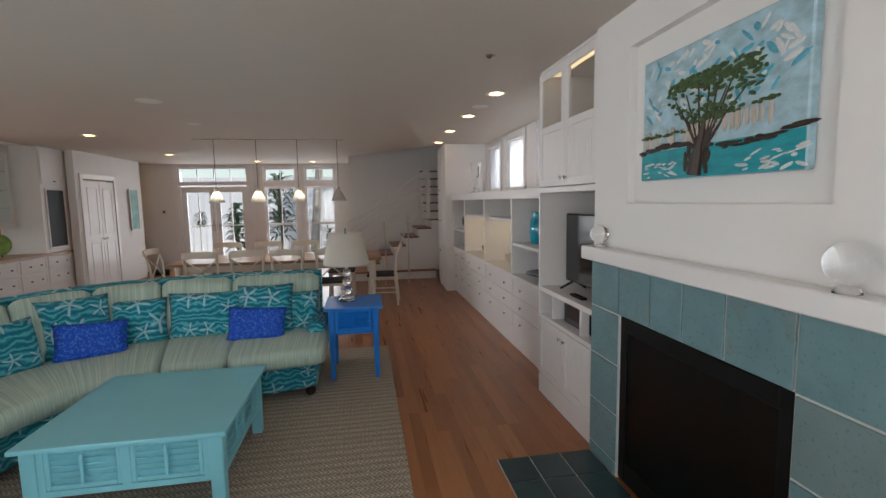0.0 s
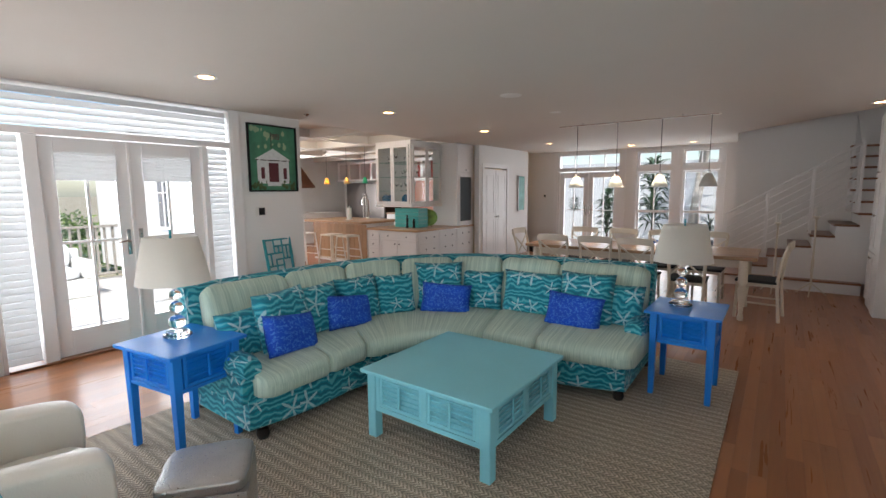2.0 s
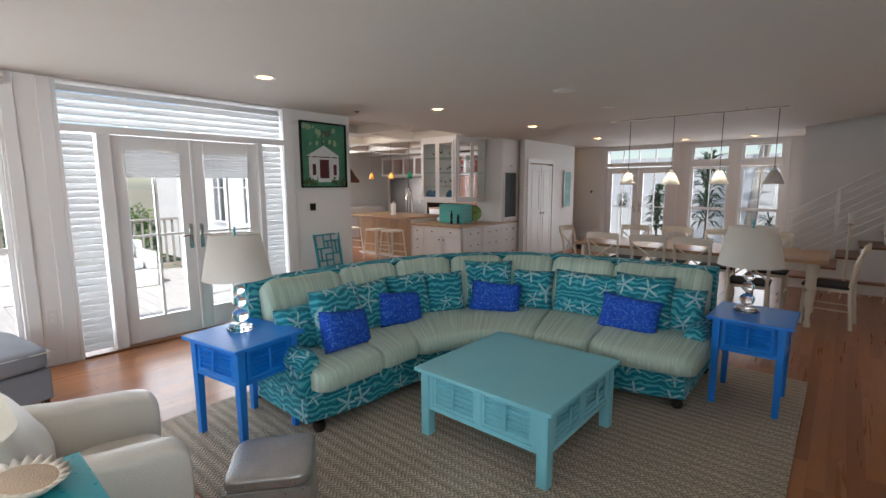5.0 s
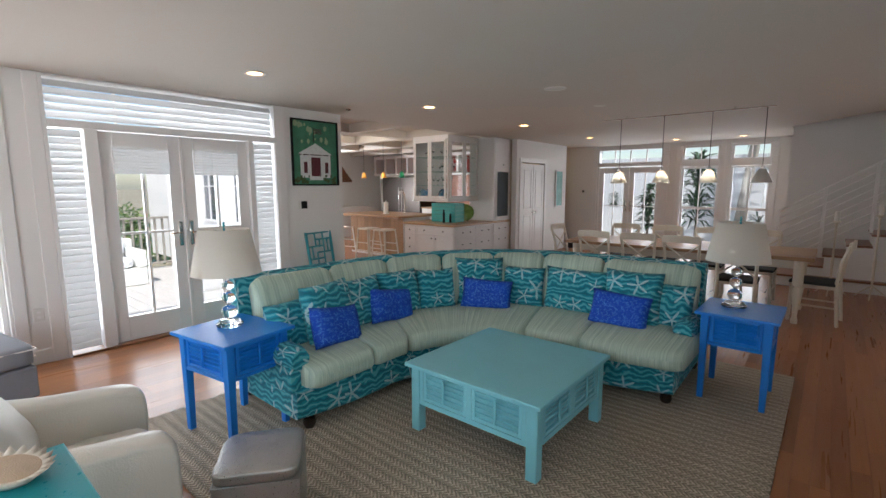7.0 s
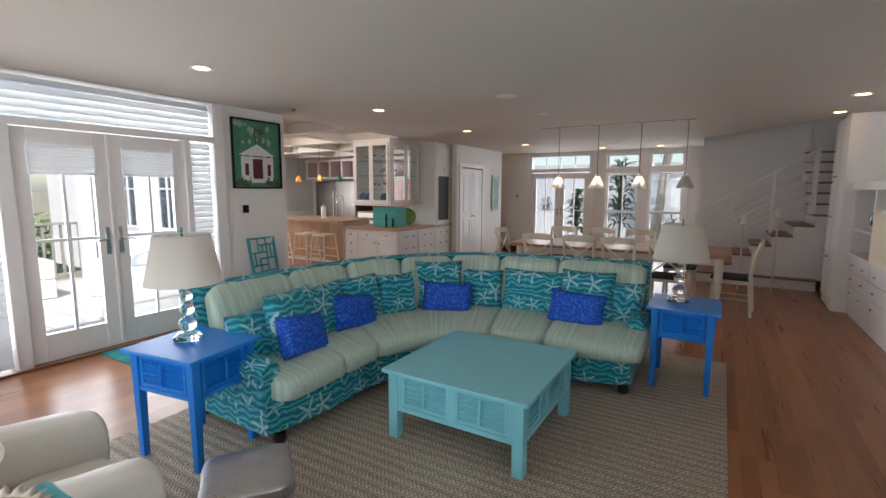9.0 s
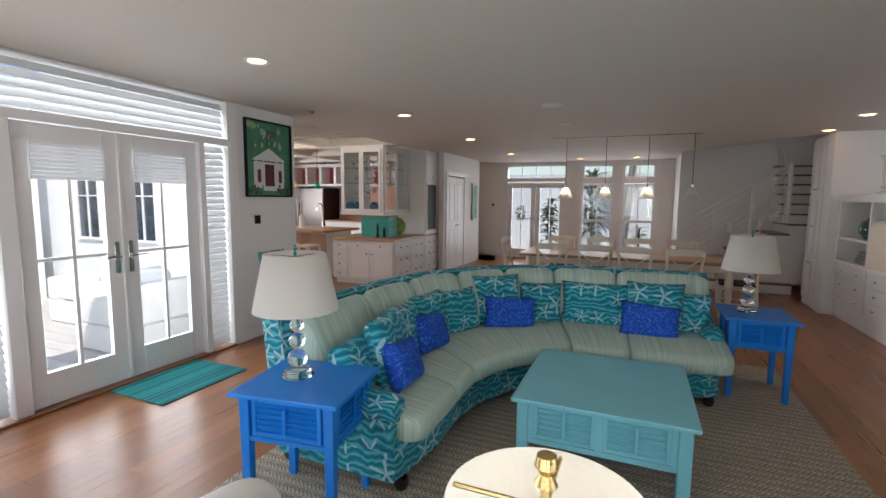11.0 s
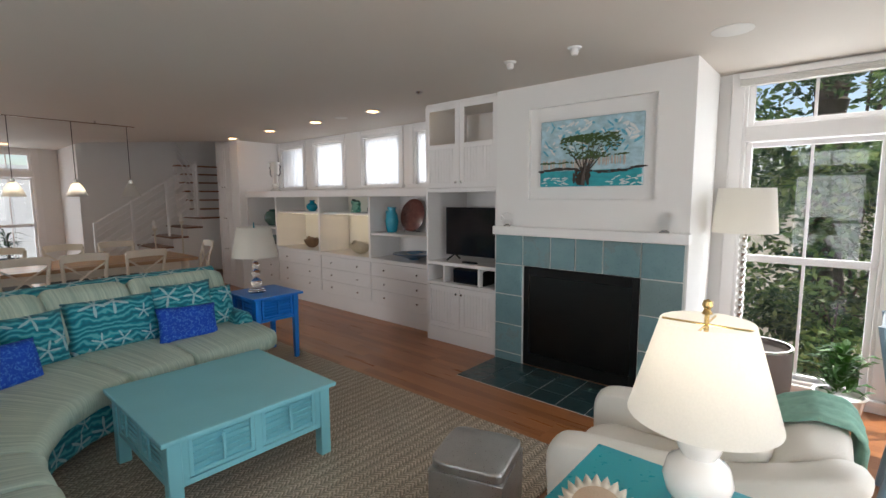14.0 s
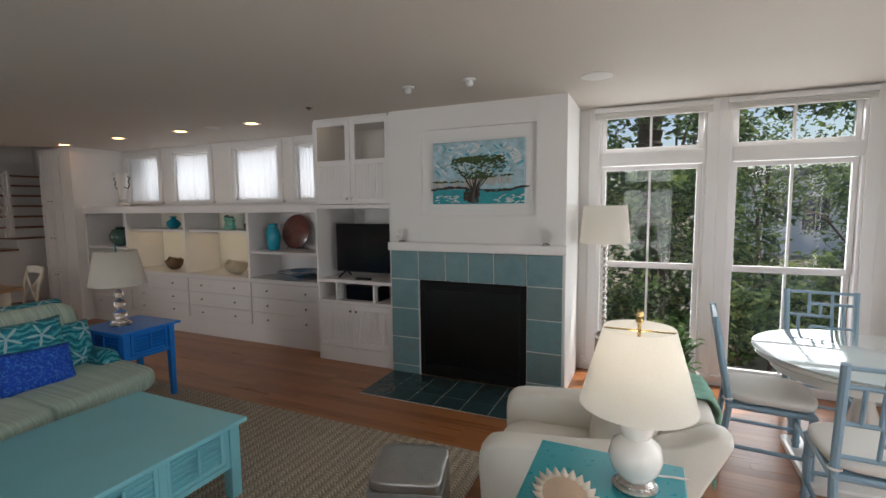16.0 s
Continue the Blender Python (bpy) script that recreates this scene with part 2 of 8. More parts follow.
def slate_tile(name, dark, light, gloss):
    """Blue-green glazed slate tile: each tile of its own tone, cloudy, with rust-grey drifts."""
    m, n, l = blank(name, 0.35)
    info = n.new("ShaderNodeObjectInfo")
    off = n.new("ShaderNodeVectorMath")
    off.operation = "ADD"
    l.new(mapped(n, l, "Object"), off.inputs[0])
    l.new(info.outputs["Random"], off.inputs[1])
    cloud = noise_node(n, l, off.outputs[0], 5.0, 5, 0.6)
    fine = noise_node(n, l, off.outputs[0], 70.0, 3)
    c = mixed(n, l, cloud, dark, light)
    rr = math_node(n, l, "GREATER_THAN", math_node(n, l, "ADD", math_node(n, l, "MULTIPLY", info.outputs["Random"], 0.5), math_node(n, l, "MULTIPLY", cloud, 0.5)), 0.62)
    c = mixed(n, l, math_node(n, l, "MULTIPLY", rr, 0.35), c, tuple(0.8 * v for v in light[:1] * 2 + dark[1:2]))
    l.new(c, n["Principled BSDF"].inputs["Base Color"])
    l.new(math_node(n, l, "ADD", math_node(n, l, "MULTIPLY", fine, 0.2), gloss), n["Principled BSDF"].inputs["Roughness"])
    bumped(n, l, math_node(n, l, "ADD", cloud, math_node(n, l, "MULTIPLY", fine, 0.2)), 0.3, 0.004)
    return m


def glass_mat(name, tint=(1, 1, 1), rough=0.0):
    """Thin clear pane: lets light straight through, with a mirror's gloss at the surface."""
    m, n, l = blank(name)
    n.remove(n["Principled BSDF"])
    tr, gl, mx, fr = n.new("ShaderNodeBsdfTransparent"), n.new("ShaderNodeBsdfGlossy"), n.new("ShaderNodeMixShader"), n.new("ShaderNodeLayerWeight")
    gloss = math_node(n, l, "ADD", math_node(n, l, "MULTIPLY", math_node(n, l, "POWER", fr.outputs["Facing"], 4.0), 0.5), 0.03)
    tr.inputs[0].default_value = (*tint, 1)
    gl.inputs["Roughness"].default_value = rough
    l.new(gloss, mx.inputs[0])
    l.new(tr.outputs[0], mx.inputs[1])
    l.new(gl.outputs[0], mx.inputs[2])
    l.new(mx.outputs[0], n["Material Output"].inputs["Surface"])
    return m


def solid_glass(name, tint=(1, 1, 1), rough=0.02):
    m, n, l = blank(name, rough)
    b = n["Principled BSDF"]
    b.inputs["Transmission Weight"].default_value, b.inputs["IOR"].default_value = 1.0, 1.47
    b.inputs["Base Color"].default_value = (*tint, 1)
    return m


def sheer(name, base, through_part, rough=0.9):
    """Thin cloth or shade that light passes through."""
    m, n, l = blank(name, rough)
    d, t, mx = n["Principled BSDF"], n.new("ShaderNodeBsdfTranslucent"), n.new("ShaderNodeMixShader")
    w = noise_node(n, l, mapped(n, l, "Object"), 220.0, 2)
    c = mixed(n, l, w, tuple(v * 0.9 for v in base), base)
    l.new(c, d.inputs["Base Color"])
    l.new(c, t.inputs[0])
    mx.inputs[0].default_value = through_part
    l.new(d.outputs[0], mx.inputs[1])
    l.new(t.outputs[0], mx.inputs[2])
    l.new(mx.outputs[0], n["Material Output"].inputs["Surface"])
    return m


def glow(name, colour, strength):
    m, n, l = blank(name)
    b = n["Principled BSDF"]
    b.inputs["Base Color"].default_value = (*colour, 1)
    b.inputs["Emission Color"].default_value, b.inputs["Emission Strength"].default_value = (*colour, 1), strength
    return m


WALL = mat("white_wall_paint", (0.80, 0.78, 0.76), 0.6, vary=0.03, scale=1.5, grain=180, bump=0.06)
# white ceiling: its dimness and warm bounce light are put into this colour
CEILING = mat("dimmed_ceiling_paint", (0.62, 0.565, 0.505), 0.75, vary=0.03, scale=1.2, grain=160, bump=0.08)
TRIM = mat("white_trim_paint", (0.82, 0.80, 0.79), 0.32, vary=0.04, scale=3, grain=60, bump=0.05)
CABINET = mat("white_cabinet_paint", (0.78, 0.75, 0.735), 0.38, vary=0.05, scale=3, grain=70, bump=0.06)
CREAM = mat("cream_shelf_paint", (0.80, 0.76, 0.66), 0.5, vary=0.04, scale=3, grain=70, bump=0.06)
FLOOR = floor_wood()
JUTE = jute()
STAR = starfish_cloth()
SAGE = sage_cloth()
ROYAL = royal_cloth()
SLATE = slate_tile("slate_tile", (0.10, 0.19, 0.21), (0.22, 0.36, 0.385), 0.2)
DARK_SLATE = slate_tile("polished_hearth_tile", (0.02, 0.046, 0.053), (0.046, 0.094, 0.10), 0.07)
GROUT = mat("pale_grout", (0.66, 0.67, 0.65), 0.9, vary=0.1, grain=200, bump=0.3)
AQUA = mat("aqua_paint", (0.25, 0.64, 0.73), 0.35, vary=0.08, scale=4, grain=50, bump=0.1)
BLUE = mat("cobalt_paint", (0.012, 0.22, 0.74), 0.35, vary=0.10, scale=5, grain=50, bump=0.1)
TEAL = mat("teal_paint", (0.012, 0.30, 0.36), 0.30, vary=0.08, scale=5, grain=50, bump=0.08)
BLACK = mat("black_firebox", (0.008, 0.008, 0.008), 0.5, vary=0.3, grain=60, bump=0.1, spec=0.2)
DARK = mat("dark_wood_stain", (0.02, 0.013, 0.01), 0.4, vary=0.3)
SCREEN = mat("black_screen", (0.006, 0.006, 0.008), 0.12, vary=0.1, bump=0.0)
CHROME = mat("brushed_nickel", (0.62, 0.60, 0.57), 0.25, metal=1.0, vary=0.05, bump=0.02)
BRASS = mat("brass", (0.65, 0.47, 0.2), 0.25, metal=1.0, vary=0.08, bump=0.02)
PANE = glass_mat("window_glass")
CRYSTAL = solid_glass("crystal")
SHADE = sheer("linen_shade", (0.93, 0.90, 0.84), 0.5)
CURTAIN = sheer("sheer_curtain", (0.80, 0.81, 0.84), 0.36)
BLIND = sheer("white_blind", (0.84, 0.84, 0.84), 0.30)
LEATHER = mat("cream_leather", (0.80, 0.77, 0.70), 0.38, vary=0.08, scale=5, grain=140, bump=0.35)
SILVER = mat("silver_leather", (0.48, 0.48, 0.47), 0.30, metal=0.85, vary=0.2, scale=10, grain=120, bump=0.5)
GREY_CLOTH = mat("grey_cloth", (0.24, 0.25, 0.28), 0.9, vary=0.12, grain=300, bump=0.4)
PALE_BLUE = mat("slate_blue_paint", (0.25, 0.38, 0.48), 0.38, vary=0.10, scale=8, grain=60, bump=0.12)
CANVAS_WHITE = mat("white_canvas", (0.78, 0.76, 0.72), 0.9, vary=0.06, grain=260, bump=0.3)
OAK = wood("oak_top", (0.26, 0.13, 0.06), (0.50, 0.30, 0.15))
TREAD = wood("stair_tread_oak", (0.16, 0.06, 0.025), (0.33, 0.14, 0.06))
ANTIQUE = mat("antique_white_paint", (0.70, 0.63, 0.53), 0.5, vary=0.12, scale=12, grain=70, bump=0.15)
SEAT_BLACK = mat("black_woven_seat", (0.03, 0.03, 0.03), 0.8, vary=0.3, grain=260, bump=0.5)
STEEL = mat("stainless_steel", (0.10, 0.085, 0.078), 0.34, metal=1.0, vary=0.05, bump=0.02, stretch=(1, 1, 30))
CERAMIC = mat("white_ceramic", (0.80, 0.78, 0.74), 0.12, vary=0.04, bump=0.02, coat=0.5)


# mesh helpers
def thing(name, x=0, y=0, z=0, rz=0, label="", category="", group="", kind=""):
    ob = new(name)
    ob.empty_display_size = 0.1
    ob.matrix_basis = pose(x, y, z, 0, 0, rz)
    return tagged(ob, label, category, group, kind)


def box_uv(bm, s=1.0):
    """UVs in metres, by the way each face looks."""
    uv = bm.loops.layers.uv.verify()
    for f in bm.faces:
        n = f.normal
        a = max(range(3), key=lambda i: abs(n[i]))
        for lp in f.loops:
            c = lp.vert.co
            lp[uv].uv = (c.y * s, c.z * s) if a == 0 else (c.x * s, c.z * s) if a == 1 else (c.x * s, c.y * s)


def mesh_of(name, bm, material, smooth=False):
    bm.normal_update()
    if not bm.loops.layers.uv:
        box_uv(bm)
    me = bpy.data.meshes.new(name)
    bm.to_mesh(me)
    bm.free()
    if smooth:
        me.polygons.foreach_set("use_smooth", [True] * len(me.polygons))
        if smooth != "all":
            me.set_sharp_from_angle(angle=radians(40))
    for k in (material if isinstance(material, (list, tuple)) else (material,)):
        me.materials.append(k)
    return me


def part(name, bm, material, parent=None, label="", smooth=False, m=None):
    ob = new(name, mesh_of(name, bm, material, smooth))
    if parent is not None:
        ob.parent = parent
    if m is not None:
        ob.matrix_basis = m
    return tagged(ob, label)


def solo(name, bm, material, label, category, group="", kind="", smooth=False, m=None):
    return tagged(part(name, bm, material, None, label, smooth, m), "", category, group, kind)


def box(x0, y0, z0, x1, y1, z1, bevel=0.0, bm=None, seg=1):
    own = bm is None
    b = bmesh.new()
    bmesh.ops.create_cube(b, size=1)
    for v in b.verts:
        v.co = Vector(((x0 + x1) / 2 + v.co.x * (x1 - x0), (y0 + y1) / 2 + v.co.y * (y1 - y0), (z0 + z1) / 2 + v.co.z * (z1 - z0)))
    if bevel > 0:
        bmesh.ops.bevel(b, geom=b.edges[:], offset=bevel, segments=seg, affect="EDGES", profile=0.6)
    return b if own else join(bm, b)


def join(bm, other, m=None):
    if m is not None:
        other.transform(m)
    me = bpy.data.meshes.new("joined")
    other.to_mesh(me)
    other.free()
    bm.from_mesh(me)
    bpy.data.meshes.remove(me)
    return bm


def lathe(profile, seg=24, bm=None, at=(0, 0, 0)):
    """Turned shape from (radius, height) pairs."""
    own = bm is None
    b = bmesh.new()
    rings = []
    for r, z in profile:
        if r < 1e-5:
            rings.append([b.verts.new((at[0], at[1], at[2] + z))])
        else:
            rings.append([b.verts.new((at[0] + r * math.cos(2 * math.pi * i / seg), at[1] + r * math.sin(2 * math.pi * i / seg), at[2] + z)) for i in range(seg)])
    for a, c in zip(rings, rings[1:]):
        for i in range(seg):
            j = (i + 1) % seg
            if len(a) == 1 and len(c) == 1:
                continue
            if len(a) == 1:
                b.faces.new((a[0], c[j], c[i]))
            elif len(c) == 1:
                b.faces.new((a[i], a[j], c[0]))
            else:
                b.faces.new((a[i], a[j], c[j], c[i]))
    bmesh.ops.recalc_face_normals(b, faces=b.faces[:])
    return b if own else join(bm, b)


def tube(points, r, seg=8, bm=None, closed=False):
    own = bm is None
    b = bmesh.new()
    pts = [Vector(p) for p in points]
    rad = r if isinstance(r, (list, tuple)) else [r] * len(pts)
    rings = []
    side = None
    for i, p in enumerate(pts):
        if closed:
            d = (pts[(i + 1) % len(pts)] - pts[i - 1]).normalized()
        else:
            d = (pts[min(i + 1, len(pts) - 1)] - pts[max(i - 1, 0)]).normalized()
        if side is None:
            side = d.cross(Vector((0, 0, 1)) if abs(d.z) < 0.9 else Vector((1, 0, 0))).normalized()
        side = (side - d * side.dot(d)).normalized()
        up = d.cross(side)
        rings.append([b.verts.new(p + (side * math.cos(2 * math.pi * k / seg) + up * math.sin(2 * math.pi * k / seg)) * rad[i]) for k in range(seg)])
    pairs = list(zip(rings, rings[1:])) + ([(rings[-1], rings[0])] if closed else [])
    for a, c in pairs:
        for k in range(seg):
            b.faces.new((a[k], a[(k + 1) % seg], c[(k + 1) % seg], c[k]))
    if not closed:
        b.faces.new(rings[0][::-1])
        b.faces.new(rings[-1])
    bmesh.ops.recalc_face_normals(b, faces=b.faces[:])
    return b if own else join(bm, b)


def cushion(w, d, h, n=3.5, cuts=14, puff=0.0, seed=0, crease=0.006):
    """A stuffed cushion of width w (x), depth d (y) and height h (z), centred, with soft edges and slight creases."""
    b = bmesh.new()
    bmesh.ops.create_cube(b, size=2)
    bmesh.ops.subdivide_edges(b, edges=b.edges[:], cuts=cuts, use_grid_fill=True)
    for v in b.verts:
        c = v.co.copy()
        r = (abs(c.x) ** n + abs(c.y) ** n + abs(c.z) ** n) ** (1 / n)
        c = c / r
        bulge = 1 + puff * (1 - min(1, c.x * c.x)) * (1 - min(1, c.y * c.y))
        k = noise.noise(Vector((c.x * w * 4 + seed * 7.3, c.y * d * 4, c.z * h * 4))) * crease
        v.co = Vector((c.x * w / 2, c.y * d / 2, c.z * h / 2 * bulge)) * (1 + k / max(0.1, min(w, d, h)))
    b.normal_update()
    box_uv(b)
    return b


def pillow(w, h, t, cuts=12, seed=0):
    """A throw pillow standing in the xz plane: thin at its seams, with pulled corners."""
    b = bmesh.new()
    uvl = b.loops.layers.uv.verify()
    grid = {}
    for s in (-1, 1):
        for i in range(cuts + 1):
            for j in range(cuts + 1):
                u, v = 2 * i / cuts - 1, 2 * j / cuts - 1
                if s == 1 and (i in (0, cuts) or j in (0, cuts)):
                    grid[s, i, j] = grid[-1, i, j]
                    continue
                thick = t / 2 * ((1 - u ** 4) * (1 - v ** 4)) ** 0.45
                pull = 1 - 0.06 * (1 - abs(u) ** 2) * abs(v) ** 6
                pull2 = 1 - 0.06 * (1 - abs(v) ** 2) * abs(u) ** 6
                k = noise.noise(Vector((u * 2.2 + seed * 3.1, v * 2.2, s))) * 0.012
                grid[s, i, j] = b.verts.new((u * w / 2 * pull2, s * (thick + k * (1 - u * u) * (1 - v * v)), v * h / 2 * pull))
    for s in (-1, 1):
        for i in range(cuts):
            for j in range(cuts):
                q = [grid[s, i, j], grid[s, i + 1, j], grid[s, i + 1, j + 1], grid[s, i, j + 1]]
                f = b.faces.new(q if s == -1 else q[::-1])
                for lp in f.loops:
                    lp[uvl].uv = (lp.vert.co.x + seed * 0.37 + s, lp.vert.co.z + seed * 0.21)
    b.normal_update()
    return b


def sheet_wall(axis, at, thick, u0, u1, z0, z1, holes):
    """A wall across axis 'x' or 'y' at a place, with square openings (u0, z0, u1, z1) through it."""
    us = sorted({u0, u1, *[v for h in holes for v in (h[0], h[2])]})
    zs = sorted({z0, z1, *[v for h in holes for v in (h[1], h[3])]})
    b = bmesh.new()
    cache = {}

    def vert(u, z, k):
        key = (round(u, 4), round(z, 4), k)
        if key not in cache:
            a = at + k * thick
            cache[key] = b.verts.new((a, u, z) if axis == "x" else (u, a, z))
        return cache[key]

    def full(i, j):
        if not (0 <= i < len(us) - 1 and 0 <= j < len(zs) - 1):
            return False
        u, z = (us[i] + us[i + 1]) / 2, (zs[j] + zs[j + 1]) / 2
        return not any(h[0] < u < h[2] and h[1] < z < h[3] for h in holes)

    for i in range(len(us) - 1):
        for j in range(len(zs) - 1):
            if not full(i, j):
                continue
            a, c, d, e = us[i], us[i + 1], zs[j], zs[j + 1]
            for k in (0, 1):
                b.faces.new((vert(a, d, k), vert(c, d, k), vert(c, e, k), vert(a, e, k)))
            for (p, q), (m, o) in (((-1, 0), ((a, d), (a, e))), ((1, 0), ((c, d), (c, e))), ((0, -1), ((a, d), (c, d))), ((0, 1), ((a, e), (c, e)))):
                if not full(i + p, j + q):
                    b.faces.new((vert(*m, 0), vert(*o, 0), vert(*o, 1), vert(*m, 1)))
    bmesh.ops.recalc_face_normals(b, faces=b.faces[:])
    return b


def oriented(axis, sign=1):
    """Turns a thing built in the xz plane, looking along -y, to stand on a wall that looks along sign * axis."""
    return pose(0, 0, 0, 0, 0, {("y", -1): 0, ("x", 1): 90, ("y", 1): 180, ("x", -1): -90}[(axis, sign)])


def frame_bars(w, h, bar, depth, cols=1, rows=1, muntin=0.02, bm=None, y=0.0):
    """A sash: outer bars and muntins, from (0, 0) to (w, h) in the xz plane."""
    b = bm or bmesh.new()
    box(0, y, 0, bar, y + depth, h, 0.003, b)
    box(w - bar, y, 0, w, y + depth, h, 0.003, b)
    box(bar, y, 0, w - bar, y + depth, bar, 0.003, b)
    box(bar, y, h - bar, w - bar, y + depth, h, 0.003, b)
    for i in range(1, cols):
        x = bar + (w - 2 * bar) * i / cols
        box(x - muntin / 2, y + 0.004, bar, x + muntin / 2, y + depth - 0.004, h - bar, 0.0, b)
    for j in range(1, rows):
        z = bar + (h - 2 * bar) * j / rows
        box(bar, y + 0.008, z - muntin / 2, w - bar, y + depth - 0.008, z + muntin / 2, 0.0, b)
    return b


# ---- the room's shell ----
H, T = 2.505, 0.18
DOORS = (-0.33, 0.0, 1.85, 2.50)
SIDE_WIN = (-1.80, 0.10, -0.66, 2.46)
floor = solo("floor", box(-0.001, -3.1, -0.08, 7.0, 10.27, -0.004), FLOOR, "orange oak strip floor with a satin finish", "floor", kind="structure")
solo("floor_kitchen", box(-7.0, 2.82, -0.08, -0.002, 10.27, -0.002), FLOOR, "orange oak strip floor of the kitchen", "floor", kind="structure")
b = bmesh.new()
outline = [(-0.0, -3.1), (7.1, -3.1), (7.1, 6.5), (6.2, 6.5), (4.6, 8.45), (4.6, 10.4), (0.0, 10.4)]
lo = [b.verts.new((x, y, H)) for x, y in outline]
up = [b.verts.new((x, y, H + 0.2)) for x, y in outline]
b.faces.new(lo[::-1])
b.faces.new(up)
for i in range(len(lo)):
    j = (i + 1) % len(lo)
    b.faces.new((lo[i], lo[j], up[j], up[i]))
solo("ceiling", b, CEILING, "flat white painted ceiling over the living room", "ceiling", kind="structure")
b = box(-7.0, 2.82, 2.66, -0.001, 10.4, 2.8)
for y in (2.9, 4.35, 5.8, 7.25, 8.7):
    box(-7.0, y - 0.09, H, -0.002, y + 0.09, 2.66, 0, b)
for x in (-0.1, -1.7, -3.3, -4.9):
    box(x - 0.09, 2.83, H + 0.003, x + 0.09, 10.3, 2.657, 0, b)
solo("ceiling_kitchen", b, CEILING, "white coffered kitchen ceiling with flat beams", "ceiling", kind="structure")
b = box(4.6, 6.5, 4.4, 7.1, 10.4, 4.5)
box(4.46, 6.4, 2.706, 4.599, 8.9, 4.4, 0, b)
box(4.6, 6.4, 2.706, 7.0, 6.5, 4.4, 0, b)
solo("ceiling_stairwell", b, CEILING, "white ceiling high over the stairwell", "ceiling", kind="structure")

solo("wall_west", sheet_wall("x", 0.0, -T, -3.1, 2.82, 0.0, H + 0.2, [DOORS, SIDE_WIN]), WALL, "white painted wall with the glazed deck doors", "wall", kind="structure")
solo("wall_kitchen_south", sheet_wall("y", 2.82, -T, -7.0, -T - 0.002, 0.0, 2.8, []), WALL, "white painted kitchen wall", "wall", kind="structure")
# the opening here is unseen, added to let the kitchen fill in
solo("wall_kitchen_west", sheet_wall("x", -7.0, -T, 2.82, 10.45, 0.0, 2.8, [(3.9, 0.95, 6.5, 2.25)]), WALL, "white painted kitchen wall", "wall", kind="structure")
solo("wall_kitchen_north", sheet_wall("y", 9.9, T, -7.0, -0.75, 0.0, 2.8, []), WALL, "white painted kitchen wall behind the refrigerator", "wall", kind="structure")
BACK = [(0.62, 0.0, 2.18, 2.44), (2.53, 0.12, 3.30, 2.44), (3.48, 0.12, 4.22, 2.44)]
solo("wall_north", sheet_wall("y", 10.27, T, -0.87, 4.6, 0.0, H + 0.2, BACK), WALL, "white painted wall with garden doors and windows", "wall", kind="structure")
solo("wall_stair", sheet_wall("y", 8.75, 0.12, 4.6, 7.0, 0.0, 4.4, []), WALL, "white painted stair wall", "wall", kind="structure")
solo("wall_stair_return", sheet_wall("x", 4.6, 0.12, 8.872, 10.27, 0.0, H + 0.2, []), WALL, "white painted wall return beside the stairs", "wall", kind="structure")
HIGH = [(5.40, 1.72, 6.14, 2.42), (4.33, 1.72, 5.10, 2.42), (3.08, 1.72, 3.88, 2.42), (2.05, 1.72, 2.82, 2.42)]
GARDEN = [(-1.72, 0.10, -0.84, 2.47), (-2.80, 0.10, -1.90, 2.47)]
solo("wall_east", sheet_wall("x", 7.0, T, -3.1, 8.75, 0.0, 2.7, HIGH + GARDEN), WALL, "white painted wall with high windows and tall garden windows", "wall", kind="structure")
solo("wall_stair_east", sheet_wall("x", 7.0, T, 6.4, 8.87, 2.7, 4.4, [(7.5, 3.0, 8.4, 4.0)]), WALL, "white painted wall high over the stairs", "wall", kind="structure")
SOUTH = [(5.65, 0.10, 6.62, 2.47), (4.20, 0.10, 5.17, 2.47), (2.75, 0.10, 3.72, 2.47), (1.30, 0.10, 2.27, 2.47)]
solo("wall_south", sheet_wall("y", -3.1, -T, -T, 7.0 + T, 0.0, H + 0.2, SOUTH), WALL, "white painted wall with a tall corner window", "wall", kind="structure")
solo("wall_closet", sheet_wall("x", 0.12, -0.12, 7.22, 9.55, 0.0, H + 0.15, [(7.42, 0.0, 8.42, 2.04)]), WALL, "white painted wall around the closet doors", "wall", kind="structure")
# the hall's warm lamplight is put into this wall's colour
solo("wall_hall", sheet_wall("x", -0.75, -0.12, 7.25, 10.45, 0.0, H + 0.15, []), mat("lamplit_hall_paint", (0.78, 0.70, 0.58), 0.7, vary=0.05), "hallway wall with warm lamplight put into its colour", "wall", kind="structure")
b = box(6.27, 6.22, 0.0, 7.0, 6.49, H)
solo("wall_pier", b, WALL, "white painted wall end beside the bookcase", "wall", kind="structure")
# chimney breast with its recessed picture panel
b = sheet_wall("x", 6.235, 0.70, -0.67, 0.985, 0.0, H, [(-0.42, 1.525, 0.65, 2.305), (-0.345, 0.0, 0.685, 0.925)])
box(6.28, -0.43, 1.50, 6.30, 0.66, 2.32, 0, b)
solo("chimney_breast", b, WALL, "white plastered chimney breast with a sunk picture panel", "wall", kind="structure")


def baseboard(x0, y0, x1, y1):
    solo("baseboard", box(min(x0, x1), min(y0, y1), 0.0, max(x0, x1), max(y0, y1), 0.13, 0.006), TRIM, "white painted baseboard", "baseboard", kind="structure")


baseboard(0.0, -3.08, 0.016, -0.36)
baseboard(0.0, 1.94, 0.016, 2.82)
baseboard(0.121, 9.6, 0.55, 9.6)
baseboard(6.984, -3.08, 7.0, -0.70)
